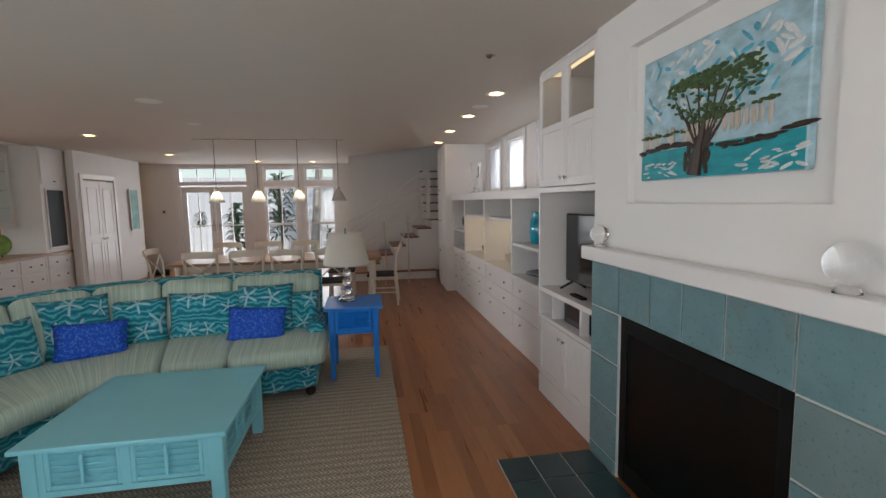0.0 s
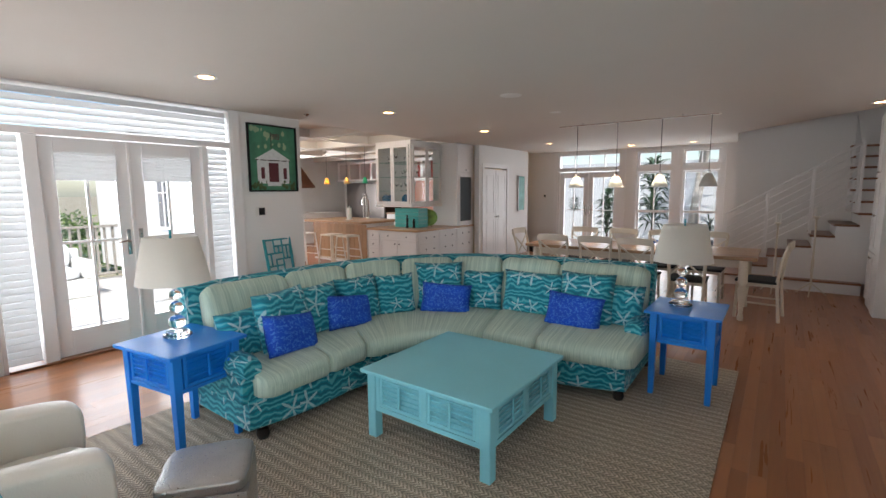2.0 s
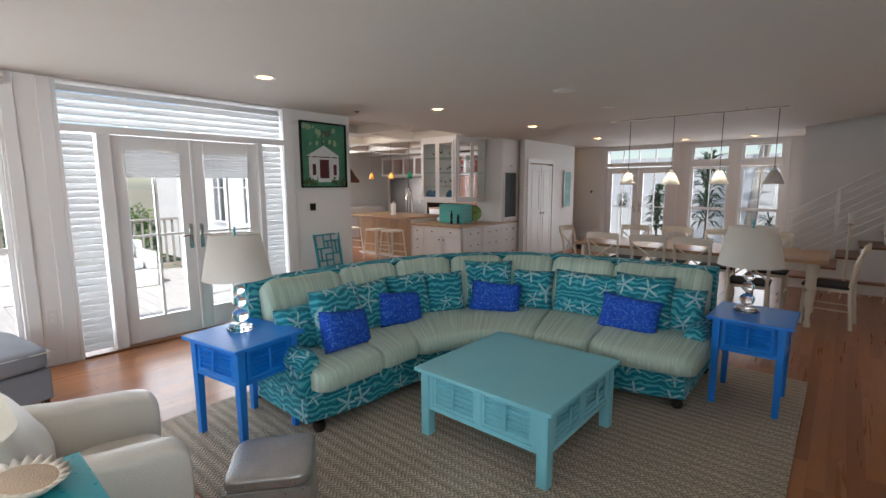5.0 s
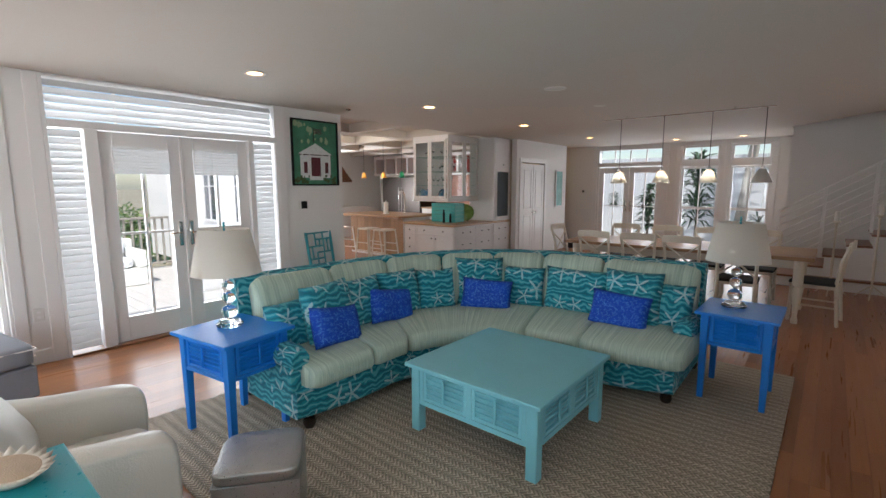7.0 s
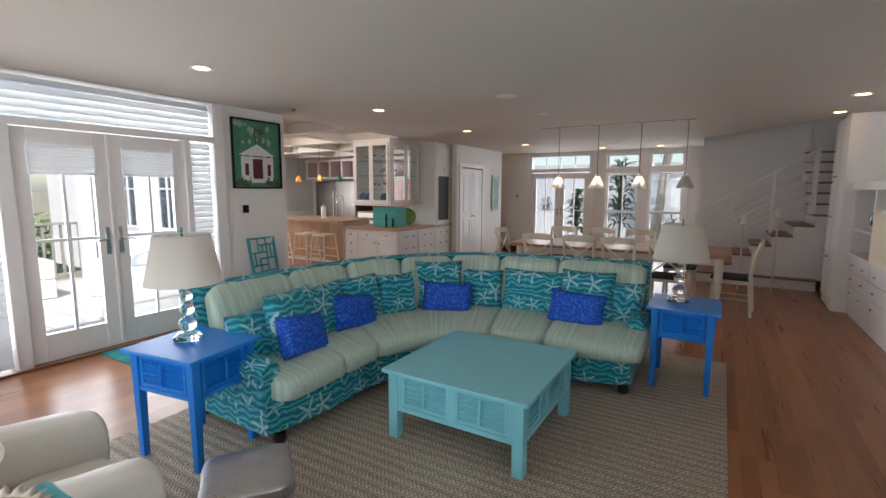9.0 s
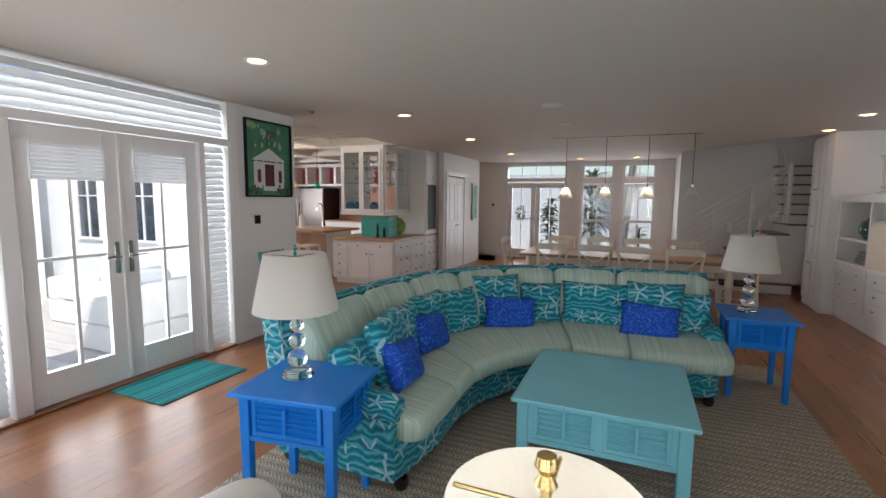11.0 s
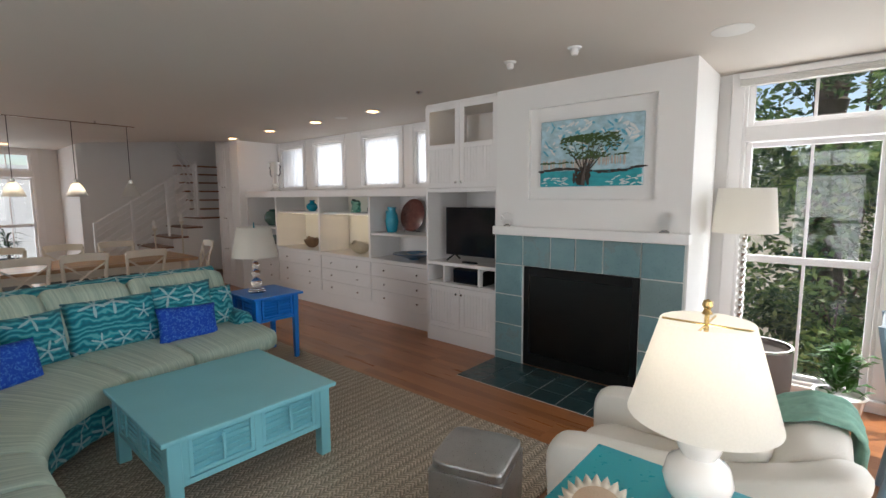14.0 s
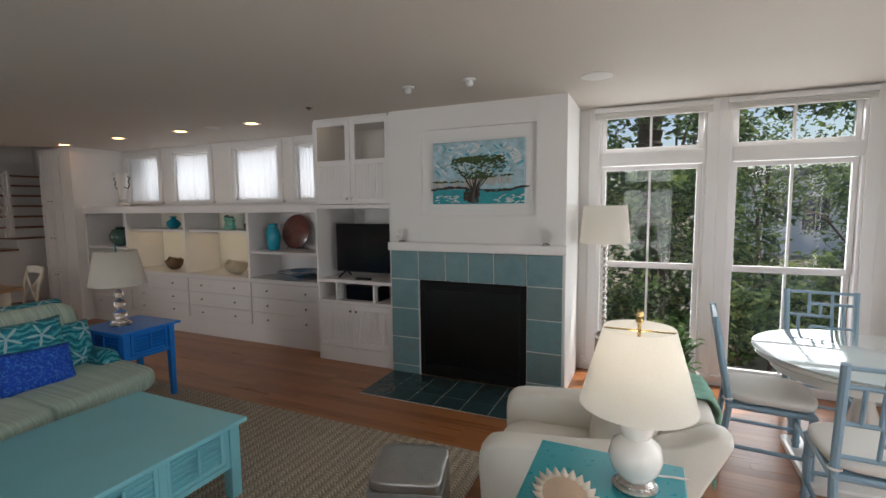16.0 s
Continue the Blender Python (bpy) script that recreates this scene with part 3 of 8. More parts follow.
baseboard(0.2, -3.1, 6.98, -3.084)
baseboard(4.3, 10.254, 4.6, 10.27)


def window_unit(index, axis, sign, at, u0, z0, w, h, transom, cols, label, shade=True, casing=0.09, meet=True):
    """A tall window: transom above, double-hung sashes below, flat casing and sill, panes of their own."""
    place = Matrix.Translation((at, u0, z0) if axis == "x" else (u0, at, z0)) @ oriented(axis, sign)
    wn = new("window_%d" % index)
    wn.matrix_basis = place
    tagged(wn, label, "window", "", "structure")
    top = h - transom
    b = bmesh.new()
    for c in ((-casing, 0, 0, h + casing), (w, 0, w + casing, h + casing)):
        box(c[0], -0.02, c[1], c[2], -0.001, c[3], 0.003, b)
    box(0, -0.02, h, w, -0.001, h + casing * 0.6, 0.003, b)
    for x in (0.001, w - 0.021):
        box(x, 0.0, 0.001, x + 0.02, 0.16, h - 0.001, 0, b)
    box(0.021, 0.0, h - 0.021, w - 0.021, 0.16, h - 0.001, 0, b)
    if transom > 0:
        box(0.021, -0.012, top - 0.06, w - 0.021, 0.15, top + 0.06, 0.003, b)
    part("window_frame", b, TRIM, wn)
    part("window_sill", box(-casing - 0.02, -0.05, -0.035, w + casing + 0.02, 0.16, 0.0, 0.004), TRIM, wn)
    sashes = []
    if transom > 0:
        sashes.append((0.022, top + 0.062, w - 0.044, transom - 0.085, 0.05, 1))
        hh = (top - 0.064) / 2
        mid = 0.001 + hh
        if meet:
            sashes.append((0.022, mid, w - 0.044, hh - 0.001, 0.05, 1))
            sashes.append((0.022, 0.001, w - 0.044, hh + 0.02, 0.088, 1))
    else:
        sashes.append((0.022, 0.001, w - 0.044, h - 0.024, 0.05, 1))
    for x, z, sw, sh, y, rows in sashes:
        fr = frame_bars(sw, sh, 0.04, 0.035, cols, rows)
        part("sash", fr, TRIM, wn, m=Matrix.Translation((x, y, z)))
        pw = (sw - 0.08) / cols
        for i in range(cols):
            g = part("pane", box(0.04 + pw * i + 0.004, 0.015, 0.04, 0.04 + pw * (i + 1) - 0.004, 0.019, sh - 0.04), PANE, wn, m=Matrix.Translation((x, y, z)))
            g.visible_shadow = False
    return wn


def roman_shade(axis, sign, at, u0, z, w):
    """A cloth shade pulled right up: head rail and a short stack of folds."""
    sh = thing("roman_shade", label="white cloth shade pulled up at the window head", category="window shade", group="window shades")
    sh.matrix_basis = Matrix.Translation((at, u0, z) if axis == "x" else (u0, at, z)) @ oriented(axis, sign)
    part("head_rail", box(0, -0.062, 0.03, w, -0.021, 0.075, 0.006), TRIM, sh)
    b = bmesh.new()
    for i in range(4):
        box(0.004, -0.058 + 0.004 * i, -0.022 + 0.013 * i, w - 0.004, -0.026, -0.012 + 0.013 * i, 0.004, b)
    part("fold", b, CANVAS_WHITE, sh, "stacked cloth folds")


window_unit(1, "x", -1, 7.0, -0.84, 0.10, 0.88, 2.37, 0.44, 2, "tall white double-hung garden window with a transom")
window_unit(2, "x", -1, 7.0, -1.90, 0.10, 0.90, 2.37, 0.44, 2, "tall white double-hung garden window with a transom")
window_unit(3, "y", 1, -3.1, 6.62, 0.10, 0.97, 2.37, 0.44, 2, "tall white double-hung corner window with a transom")
# three unseen windows, added as openings for the south fill
for k, x in enumerate((5.17, 3.72, 2.27)):
    window_unit(11 + k, "y", 1, -3.1, x, 0.10, 0.97, 2.37, 0.44, 2, "tall white double-hung window with a transom, added out of view")
window_unit(4, "x", 1, 0.0, -1.80, 0.10, 1.14, 2.36, 0.44, 2, "tall white window onto the deck")
for k, (a, z, c, d) in enumerate(HIGH):
    window_unit(5 + k, "x", -1, 7.0, c, z, c - a, d - z, 0, 1, "high white window above the bookcase", casing=0.07)
for k, (a, z, c, d) in enumerate(BACK[1:]):
    window_unit(9 + k, "y", -1, 10.27, a, z, c - a, d - z, 0.42, 2, "tall white garden window with a transom")
window_unit(14, "x", -1, 7.0, 8.4, 3.0, 0.9, 1.0, 0, 2, "high white window over the stairs")
roman_shade("x", -1, 7.0, -0.80, 2.415, 0.96)
roman_shade("x", -1, 7.0, -1.86, 2.415, 0.98)
roman_shade("y", 1, -3.1, 6.68, 2.415, 1.05)
roman_shade("x", 1, 0.0, -1.84, 2.415, 1.22)


def sheer_curtain(u1, z0, w, h):
    """A gathered sheer on the lower part of a high window."""
    b = bmesh.new()
    n = 44
    prev = None
    for i in range(n + 1):
        x = w * i / n
        y = 0.012 * math.sin(i * 1.9) + 0.006 * math.sin(i * 0.83)
        cur = (b.verts.new((x, y, 0)), b.verts.new((x, y * 0.6, h)))
        if prev:
            b.faces.new((prev[0], cur[0], cur[1], prev[1]))
        prev = cur
    solo("sheer_curtain", b, CURTAIN, "gathered white sheer curtain on a high window", "curtain", "sheer curtains", smooth="all", m=Matrix.Translation((7.028, u1, z0)) @ oriented("x", -1))


# unseen curtain on the stair window, added to diffuse the sun
sheer_curtain(8.37, 3.02, 0.84, 0.96)
for a, z, c, d in HIGH:
    sheer_curtain(c - 0.03, z + 0.02, c - a - 0.06, 0.62)


def glazed_door(name, w, h, rows, cols, handle_at, label, shade=0.0):
    """A glazed door leaf, hinged frame, muntins, panes, lever and, where there is one, a pleated shade."""
    d = thing(name, label=label, category="door", kind="structure")
    stile, bottom, depth = 0.115, 0.24, 0.045
    b = box(0, 0, 0, stile, depth, h, 0.003)
    box(w - stile, 0, 0, w, depth, h, 0.003, b)
    box(stile, 0, 0, w - stile, depth, bottom, 0.003, b)
    box(stile, 0, h - 0.14, w - stile, depth, h, 0.003, b)
    gw, gh = w - 2 * stile, h - bottom - 0.14
    part("door_frame", b, TRIM, d)
    for i in range(1, cols):
        x = stile + gw * i / cols
        part("muntin", box(x - 0.012, 0.008, bottom, x + 0.012, depth - 0.008, h - 0.14), TRIM, d)
    for j in range(1, rows):
        z = bottom + gh * j / rows
        part("muntin", box(stile, 0.010, z - 0.012, w - stile, depth - 0.010, z + 0.012), TRIM, d)
    for i in range(cols):
        for j in range(rows):
            g = part("pane", box(stile + gw * i / cols + 0.013, 0.02, bottom + gh * j / rows + 0.013, stile + gw * (i + 1) / cols - 0.013, 0.024, bottom + gh * (j + 1) / rows - 0.013), PANE, d)
            g.visible_shadow = False
    b = box(handle_at - 0.02, -0.008, 0.90, handle_at + 0.02, 0.0, 1.16, 0.004)
    s = 1 if handle_at < w / 2 else -1
    tube([(handle_at, -0.004, 1.04), (handle_at, -0.045, 1.04), (handle_at + s * 0.05, -0.055, 1.045), (handle_at + s * 0.115, -0.05, 1.035)], 0.009, 8, b)
    part("lever_handle", b, CHROME, d, "satin nickel lever handle on a tall plate", True)
    if shade:
        b = bmesh.new()
        n = 9
        for i in range(n):
            box(stile - 0.01, -0.026 + (0.006 if i % 2 else 0), h - 0.13 - shade * (i + 1) / n, w - stile + 0.01, -0.006, h - 0.13 - shade * i / n - 0.002, 0.002, b)
        part("pleated_shade", b, BLIND, d, "white pleated shade half down")
    return d


# deck doors: frame, two leaves, shuttered sidelights and transom
unit = new("door_frame_west")
tagged(unit, "white frame of the deck doors with side and head shutters", "door frame", "", "structure")
b = bmesh.new()
for y0, y1, z1 in ((-0.33, -0.30, 2.50), (-0.045, 0.055, 2.059), (1.485, 1.545, 2.059), (1.82, 1.85, 2.50)):
    box(-T + 0.01, y0, 0.0, 0.022, y1, z1, 0.003, b)
box(-T + 0.01, -0.30, 2.06, 0.024, 1.82, 2.125, 0.003, b)
box(-T + 0.01, -0.30, 2.485, 0.018, 1.82, 2.50, 0.003, b)
box(-0.001, -0.43, 0.0, 0.020, -0.331, 2.50, 0.003, b)
box(-0.001, 1.851, 0.0, 0.020, 1.95, 2.50, 0.003, b)
part("jamb", b, TRIM, unit)
part("threshold", box(-T, -0.30, 0.002, 0.05, 1.82, 0.022, 0.004), TREAD, unit, "stained oak threshold")


def shutter(parent, y0, y1, z0, z1, tilt=-28, pitch=0.062):
    b = bmesh.new()
    n = int((z1 - z0 - 0.03) / pitch)
    step = (z1 - z0 - 0.03) / n
    for i in range(n):
        z = z0 + 0.015 + step * (i + 0.5)
        s = box(-0.004, y0 + 0.012, -0.034, 0.004, y1 - 0.012, 0.034, 0.002)
        join(b, s, Matrix.Translation((-0.045, 0, z)) @ pose(0, 0, 0, 0, tilt, 0))
    part("slat", b, BLIND, parent, "tilted white blind slats")
    g = part("pane", box(-0.13, y0, z0, -0.126, y1, z1), PANE, parent)
    g.visible_shadow = False


shutter(unit, -0.30, -0.045, 0.03, 2.06)
shutter(unit, 1.545, 1.82, 0.03, 2.06)
shutter(unit, -0.30, 1.82, 2.125, 2.485)
b = bmesh.new()
for y in (0.24, 0.78, 1.30):
    box(-0.12, y - 0.012, 2.126, -0.095, y + 0.012, 2.484, 0, b)
part("muntin", b, TRIM, unit)
d = glazed_door("door_1", 0.70, 2.03, 2, 2, 0.655, "white glazed deck door with a half-drawn shade", 0.26)
d.matrix_basis = Matrix.Translation((-0.03, 0.06, 0.025)) @ oriented("x", 1)
d = glazed_door("door_2", 0.70, 2.03, 2, 2, 0.045, "white glazed deck door with a half-drawn shade", 0.26)
d.matrix_basis = Matrix.Translation((-0.03, 0.78, 0.025)) @ oriented("x", 1)
unit2 = new("door_astragal")
tagged(part("astragal", box(-0.075, 0.755, 0.03, -0.012, 0.785, 2.055, 0.003), TRIM, unit2), "")
tagged(unit2, "white post between the two deck doors", "door frame", "", "structure")

# garden doors in the far wall
unit3 = new("door_frame_north")
tagged(unit3, "white frame and transom of the garden doors", "door frame", "", "structure")
b = bmesh.new()
for x0, x1 in ((0.62, 0.665), (2.135, 2.18)):
    box(x0, 10.26, 0.0, x1, 10.44, 2.44, 0.003, b)
box(0.665, 10.26, 2.0, 2.135, 10.44, 2.10, 0.003, b)
box(0.665, 10.26, 2.40, 2.135, 10.44, 2.44, 0.003, b)
box(0.52, 10.25, 0.0, 0.619, 10.269, 2.50, 0.003, b)
box(2.181, 10.25, 0.0, 2.28, 10.269, 2.50, 0.003, b)
for x in (1.03, 1.40, 1.77):
    box(x - 0.012, 10.33, 2.101, x + 0.012, 10.37, 2.399, 0, b)
part("jamb", b, TRIM, unit3)
g = part("pane", box(0.666, 10.35, 2.101, 2.134, 10.354, 2.399), PANE, unit3)
g.visible_shadow = False
part("threshold", box(0.666, 10.25, 0.002, 2.134, 10.44, 0.022, 0.003), TREAD, unit3, "stained oak threshold")
d = glazed_door("door_3", 0.73, 1.96, 2, 2, 0.685, "white glazed garden door")
d.matrix_basis = pose(0.667, 10.30, 0.025)
d = glazed_door("door_4", 0.73, 1.96, 2, 2, 0.045, "white glazed garden door")
d.matrix_basis = pose(1.403, 10.30, 0.025)


def panel_door(name, w, h, label, knob_at):
    d = thing(name, label=label, category="door", kind="structure")
    part("leaf", box(0, 0, 0, w, 0.035, h, 0.003), TRIM, d)
    b = bmesh.new()
    for z0, z1 in ((0.2, 0.9), (1.05, h - 0.12)):
        for x0, x1, a, c in ((0.09, 0.105, z0, z1), (w - 0.105, w - 0.09, z0, z1)):
            box(x0, -0.006, a, x1, -0.0005, c, 0.002, b)
        for a in (z0, z1 - 0.015):
            box(0.106, -0.006, a, w - 0.106, -0.0005, a + 0.015, 0.002, b)
    part("moulding", b, TRIM, d)
    part("door_knob", lathe([(0.0, 0.055), (0.02, 0.05), (0.024, 0.035), (0.012, 0.02), (0.012, 0.0)], 14), CHROME, d, "", True, pose(knob_at, 0, 0.96, 90))
    return d


d = panel_door("door_5", 0.49, 2.0, "white panelled closet door", 0.44)
d.matrix_basis = Matrix.Translation((0.125, 7.43, 0.01)) @ oriented("x", 1)
d = panel_door("door_6", 0.49, 2.0, "white panelled closet door", 0.05)
d.matrix_basis = Matrix.Translation((0.125, 7.925, 0.01)) @ oriented("x", 1)
b = bmesh.new()
for y0, y1 in ((7.33, 7.42), (8.42, 8.51)):
    box(0.121, y0, 0.0, 0.14, y1, 2.13, 0.003, b)
box(0.121, 7.421, 2.04, 0.14, 8.419, 2.13, 0.003, b)
solo("trim", b, TRIM, "white casing around the closet doors", "trim", kind="structure")


# ---- seating and tables ----
rug = box(1.85, -0.40, 0.001, 5.10, 3.32, 0.014, 0.004)
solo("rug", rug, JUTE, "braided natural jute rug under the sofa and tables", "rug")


def louvre_panel(parent, w, h, material, m, knob=False):
    """A framed shutter panel with slats and a tilt bar."""
    p = part("shutter_panel", frame_bars(w, h, 0.022, 0.016), material, parent, m=m)
    n = max(3, int(h / 0.034))
    for i in range(n):
        z = 0.026 + (h - 0.052) * (i + 0.5) / n
        s = box(-w / 2 + 0.024, -0.0035, -0.017, w / 2 - 0.024, 0.0035, 0.017)
        s.transform(Matrix.Translation((w / 2, 0.012, z)) @ pose(0, 0, 0, 28))
        part("slat", s, material, p)
    part("tilt_bar", box(w / 2 - 0.008, -0.016, 0.03, w / 2 + 0.008, -0.004, h - 0.03, 0.003), material, p)
    return p


def coffee_table():
    t = thing("coffee_table", 3.25, 0.735, 0.014, label="square aqua painted coffee table with louvred shutter sides", category="coffee table")
    w, d, h = 0.945, 0.945, 0.442
    part("tabletop", box(0, 0, h - 0.024, w, d, h, 0.006, seg=2), AQUA, t)
    i, lg = 0.03, 0.065
    for x in (i, w - i - lg):
        for y in (i, d - i - lg):
            part("leg", box(x, y, 0, x + lg, y + lg, h - 0.024, 0.004), AQUA, t)
    z0, z1 = 0.18, h - 0.024
    for sx, sy, rz, ln in ((i + lg, i + 0.01, 0, w), (w - i - 0.01, i + lg, 90, d), (w - i - lg, d - i - 0.01, 180, w), (i + 0.01, d - i - lg, -90, d)):
        span = ln - 2 * (i + lg)
        m = pose(sx, sy, 0, 0, 0, rz)
        b = box(0, 0.018, z0, span, 0.035, z1)
        for x in (0, span / 2 - 0.02, span - 0.03):
            box(x, 0.0, z0, x + (0.04 if 0 < x < span / 2 else 0.03), 0.0175, z1, 0, b)
        box(0.0, -0.001, z0 - 0.001, span, 0.018, z0 + 0.028, 0, b)
        part("apron", b, AQUA, t, m=m)
        pw = (span - 0.10) / 2
        for k in (0, 1):
            louvre_panel(t, pw, z1 - z0 - 0.035, AQUA, m @ Matrix.Translation((0.03 + k * (pw + 0.04), 0.001, z0 + 0.031)))
    return t


coffee_table()


def end_table(x, y, rz, label, drawer_label):
    t = thing("end_table", x, y, 0.014, rz, label, "end table", "end tables")
    w, d, h = 0.50, 0.555, 0.645
    part("tabletop", box(-w / 2, -d / 2, h - 0.022, w / 2, d / 2, h, 0.006, seg=2), BLUE, t)
    i, lg = 0.035, 0.052
    for x0 in (-w / 2 + i, w / 2 - i - lg):
        for y0 in (-d / 2 + i, d / 2 - i - lg):
            b = bmesh.new()
            box(0, 0, 0, lg, lg, h - 0.022, 0.003, b)
            for v in b.verts:
                if v.co.z < 0.1:
                    v.co.x = lg / 2 + (v.co.x - lg / 2) * 0.72
                    v.co.y = lg / 2 + (v.co.y - lg / 2) * 0.72
            part("leg", b, BLUE, t, m=Matrix.Translation((x0, y0, 0)))
    z0, z1 = h - 0.24, h - 0.022
    for sx, sy, r, ln in ((-w / 2 + i + lg, -d / 2 + i + 0.006, 0, w), (w / 2 - i - 0.006, -d / 2 + i + lg, 90, d), (w / 2 - i - lg, d / 2 - i - 0.006, 180, w), (-w / 2 + i + 0.006, d / 2 - i - lg, -90, d)):
        span = ln - 2 * (i + lg)
        m = pose(sx, sy, 0, 0, 0, r)
        b = box(0, 0.018, z0, span, 0.034, z1)
        box(0, 0, z0, span, 0.0175, z0 + 0.022, 0.002, b)
        part("apron", b, BLUE, t, m=m)
        p = louvre_panel(t, span - 0.024, z1 - z0 - 0.03, BLUE, m @ Matrix.Translation((0.012, 0.001, z0 + 0.025)))
        if r == 0:
            part("knob", lathe([(0, 0.03), (0.013, 0.026), (0.015, 0.018), (0.007, 0.008), (0.007, 0)], 12), BLUE, t, "", True, m @ pose(span - 0.035, 0.0, (z0 + z1) / 2, 90))
    return t


end_table(2.39, 0.084, 98.5, "cobalt blue painted end table with louvred shutter sides", "")
end_table(4.775, 2.665, 0, "cobalt blue painted end table with a shuttered front and knob", "")


def crystal_lamp(x, y, z):
    l = thing("table_lamp", x, y, z, label="crystal ball table lamp with a white drum shade, unlit", category="table lamp", group="crystal lamps")
    part("base", lathe([(0, 0), (0.078, 0), (0.082, 0.006), (0.08, 0.016), (0.06, 0.022), (0.066, 0.026), (0.064, 0.036), (0.03, 0.042), (0, 0.042)], 28), CRYSTAL, l, "round stepped crystal foot", True)
    zz = 0.043
    for r in (0.050, 0.042, 0.036, 0.030):
        prof = [(0, zz)] + [(r * math.sin(a * math.pi / 10), zz + r * 0.92 * (1 - math.cos(a * math.pi / 10))) for a in range(1, 10)] + [(0, zz + r * 1.84)]
        part("crystal_ball", lathe(prof, 20), CRYSTAL, l, "", True)
        zz += r * 1.84
        part("collar", lathe([(0, zz), (0.012, zz), (0.014, zz + 0.003), (0.012, zz + 0.006), (0, zz + 0.006)], 14), CHROME, l, "", True)
        zz += 0.0065
    part("stem", tube([(0, 0, zz), (0, 0, 0.62)], 0.006, 8), CHROME, l)
    b = lathe([(0.207, 0.34), (0.150, 0.62), (0.147, 0.62), (0.204, 0.34)], 40)
    part("shade", b, SHADE, l, "white linen drum shade", "all")
    b = tube([(0.147, 0, 0.605), (-0.147, 0, 0.605)], 0.003, 6)
    tube([(0, 0.147, 0.605), (0, -0.147, 0.605)], 0.003, 6, b)
    part("spider", b, CHROME, l)
    part("finial", lathe([(0, 0.665), (0.008, 0.66), (0.004, 0.65), (0.009, 0.64), (0.003, 0.63), (0.009, 0.62), (0.004, 0.605), (0, 0.605)], 10), TEAL, l, "turquoise finial", True)
    return l


crystal_lamp(2.31, 0.10, 0.6605)
crystal_lamp(4.72, 2.70, 0.6605)


def sectional():
    s = thing("sectional_sofa", 0, 0, 0.014, label="curved corner sofa in teal starfish cloth with sage striped cushions", category="sofa")
    # the sweep of the sofa: seat front and back along stations from the west end to the east end
    front = [(2.87, 0.19), (2.87, 0.75), (2.86, 1.05), (2.91, 1.32), (3.04, 1.60), (3.25, 1.80), (3.52, 1.90), (3.9, 1.96), (4.55, 2.05)]
    back = [(1.92, 0.19), (1.92, 0.85), (1.94, 1.40), (2.07, 2.00), (2.39, 2.54), (2.80, 2.90), (3.25, 3.06), (3.8, 3.10), (4.55, 3.12)]

    def at(line, u):
        u = max(0, min(len(line) - 1.0001, u * (len(line) - 1)))
        i = int(u)
        p, q = Vector((*line[i], 0)), Vector((*line[i + 1], 0))
        return p.lerp(q, u - i)

    def across(u, f):
        return at(back, u).lerp(at(front, u), f)

    def strip(u0, u1, section, n=16, rounding=0.0, cap=True, uoff=0.0):
        """A body swept along the sofa: section gives (f, z) pairs, f from back 0 to front 1."""
        b = bmesh.new()
        uvl = b.loops.layers.uv.verify()
        rings, run, last = [], uoff, None
        for i in range(n + 1):
            u = u0 + (u1 - u0) * i / n
            mid = across(u, 0.8)
            if last is not None:
                run += (mid - last).length
            last = mid
            e = min(i, n - i) / n
            k = 1 - rounding * max(0, 1 - e * 8) ** 2
            zc = sum(z for f, z in section) / len(section)
            fc = sum(f for f, z in section) / len(section)
            rings.append(([b.verts.new(across(u, fc + (f - fc) * k) + Vector((0, 0, zc + (z - zc) * k + 0.004 * noise.noise(Vector((u * 30, f * 6, z * 8)))))) for f, z in section], run))
        m = len(section)
        lens = [0.0]
        for j in range(m):
            a, c = section[j], section[(j + 1) % m]
            lens.append(lens[-1] + math.hypot((a[0] - c[0]) * 0.95, a[1] - c[1]))
        for (a, ra), (c, rc) in zip(rings, rings[1:]):
            for j in range(m):
                f = b.faces.new((a[j], a[(j + 1) % m], c[(j + 1) % m], c[j]))
                for lp, uvv in zip(f.loops, ((ra, lens[j]), (ra, lens[j + 1]), (rc, lens[j + 1]), (rc, lens[j]))):
                    lp[uvl].uv = uvv
        if cap:
            for ring in (rings[0][0][::-1], rings[-1][0]):
                f = b.faces.new(ring)
                for lp in f.loops:
                    lp[uvl].uv = (lp.vert.co.x + lp.vert.co.y, lp.vert.co.z)
        bmesh.ops.recalc_face_normals(b, faces=b.faces[:])
        return b

    def rounded(f0, f1, z0, z1, r=0.06, crown=0.0):
        pts = []
        for cf, cz, a0 in ((f1 - r, z1 - r, 0), (f0 + r, z1 - r, 90), (f0 + r, z0 + r, 180), (f1 - r, z0 + r, 270)):
            for k in range(4):
                a = radians(a0 + 30 * k)
                pts.append((cf + r * math.cos(a), cz + r * math.sin(a)))
        out = []
        for i, p in enumerate(pts):
            out.append(p)
            q = pts[(i + 1) % len(pts)]
            if abs(p[0] - q[0]) > 0.2:
                for g in (0.33, 0.66):
                    out.append((p[0] + (q[0] - p[0]) * g, p[1] + (q[1] - p[1]) * g + (crown if p[1] > (z0 + z1) / 2 else 0)))
        return out

    part("base", strip(0.018, 0.985, rounded(0.03, 0.95, 0.06, 0.29, 0.03), 40, 0.12), STAR, s, "starfish cloth base", True)
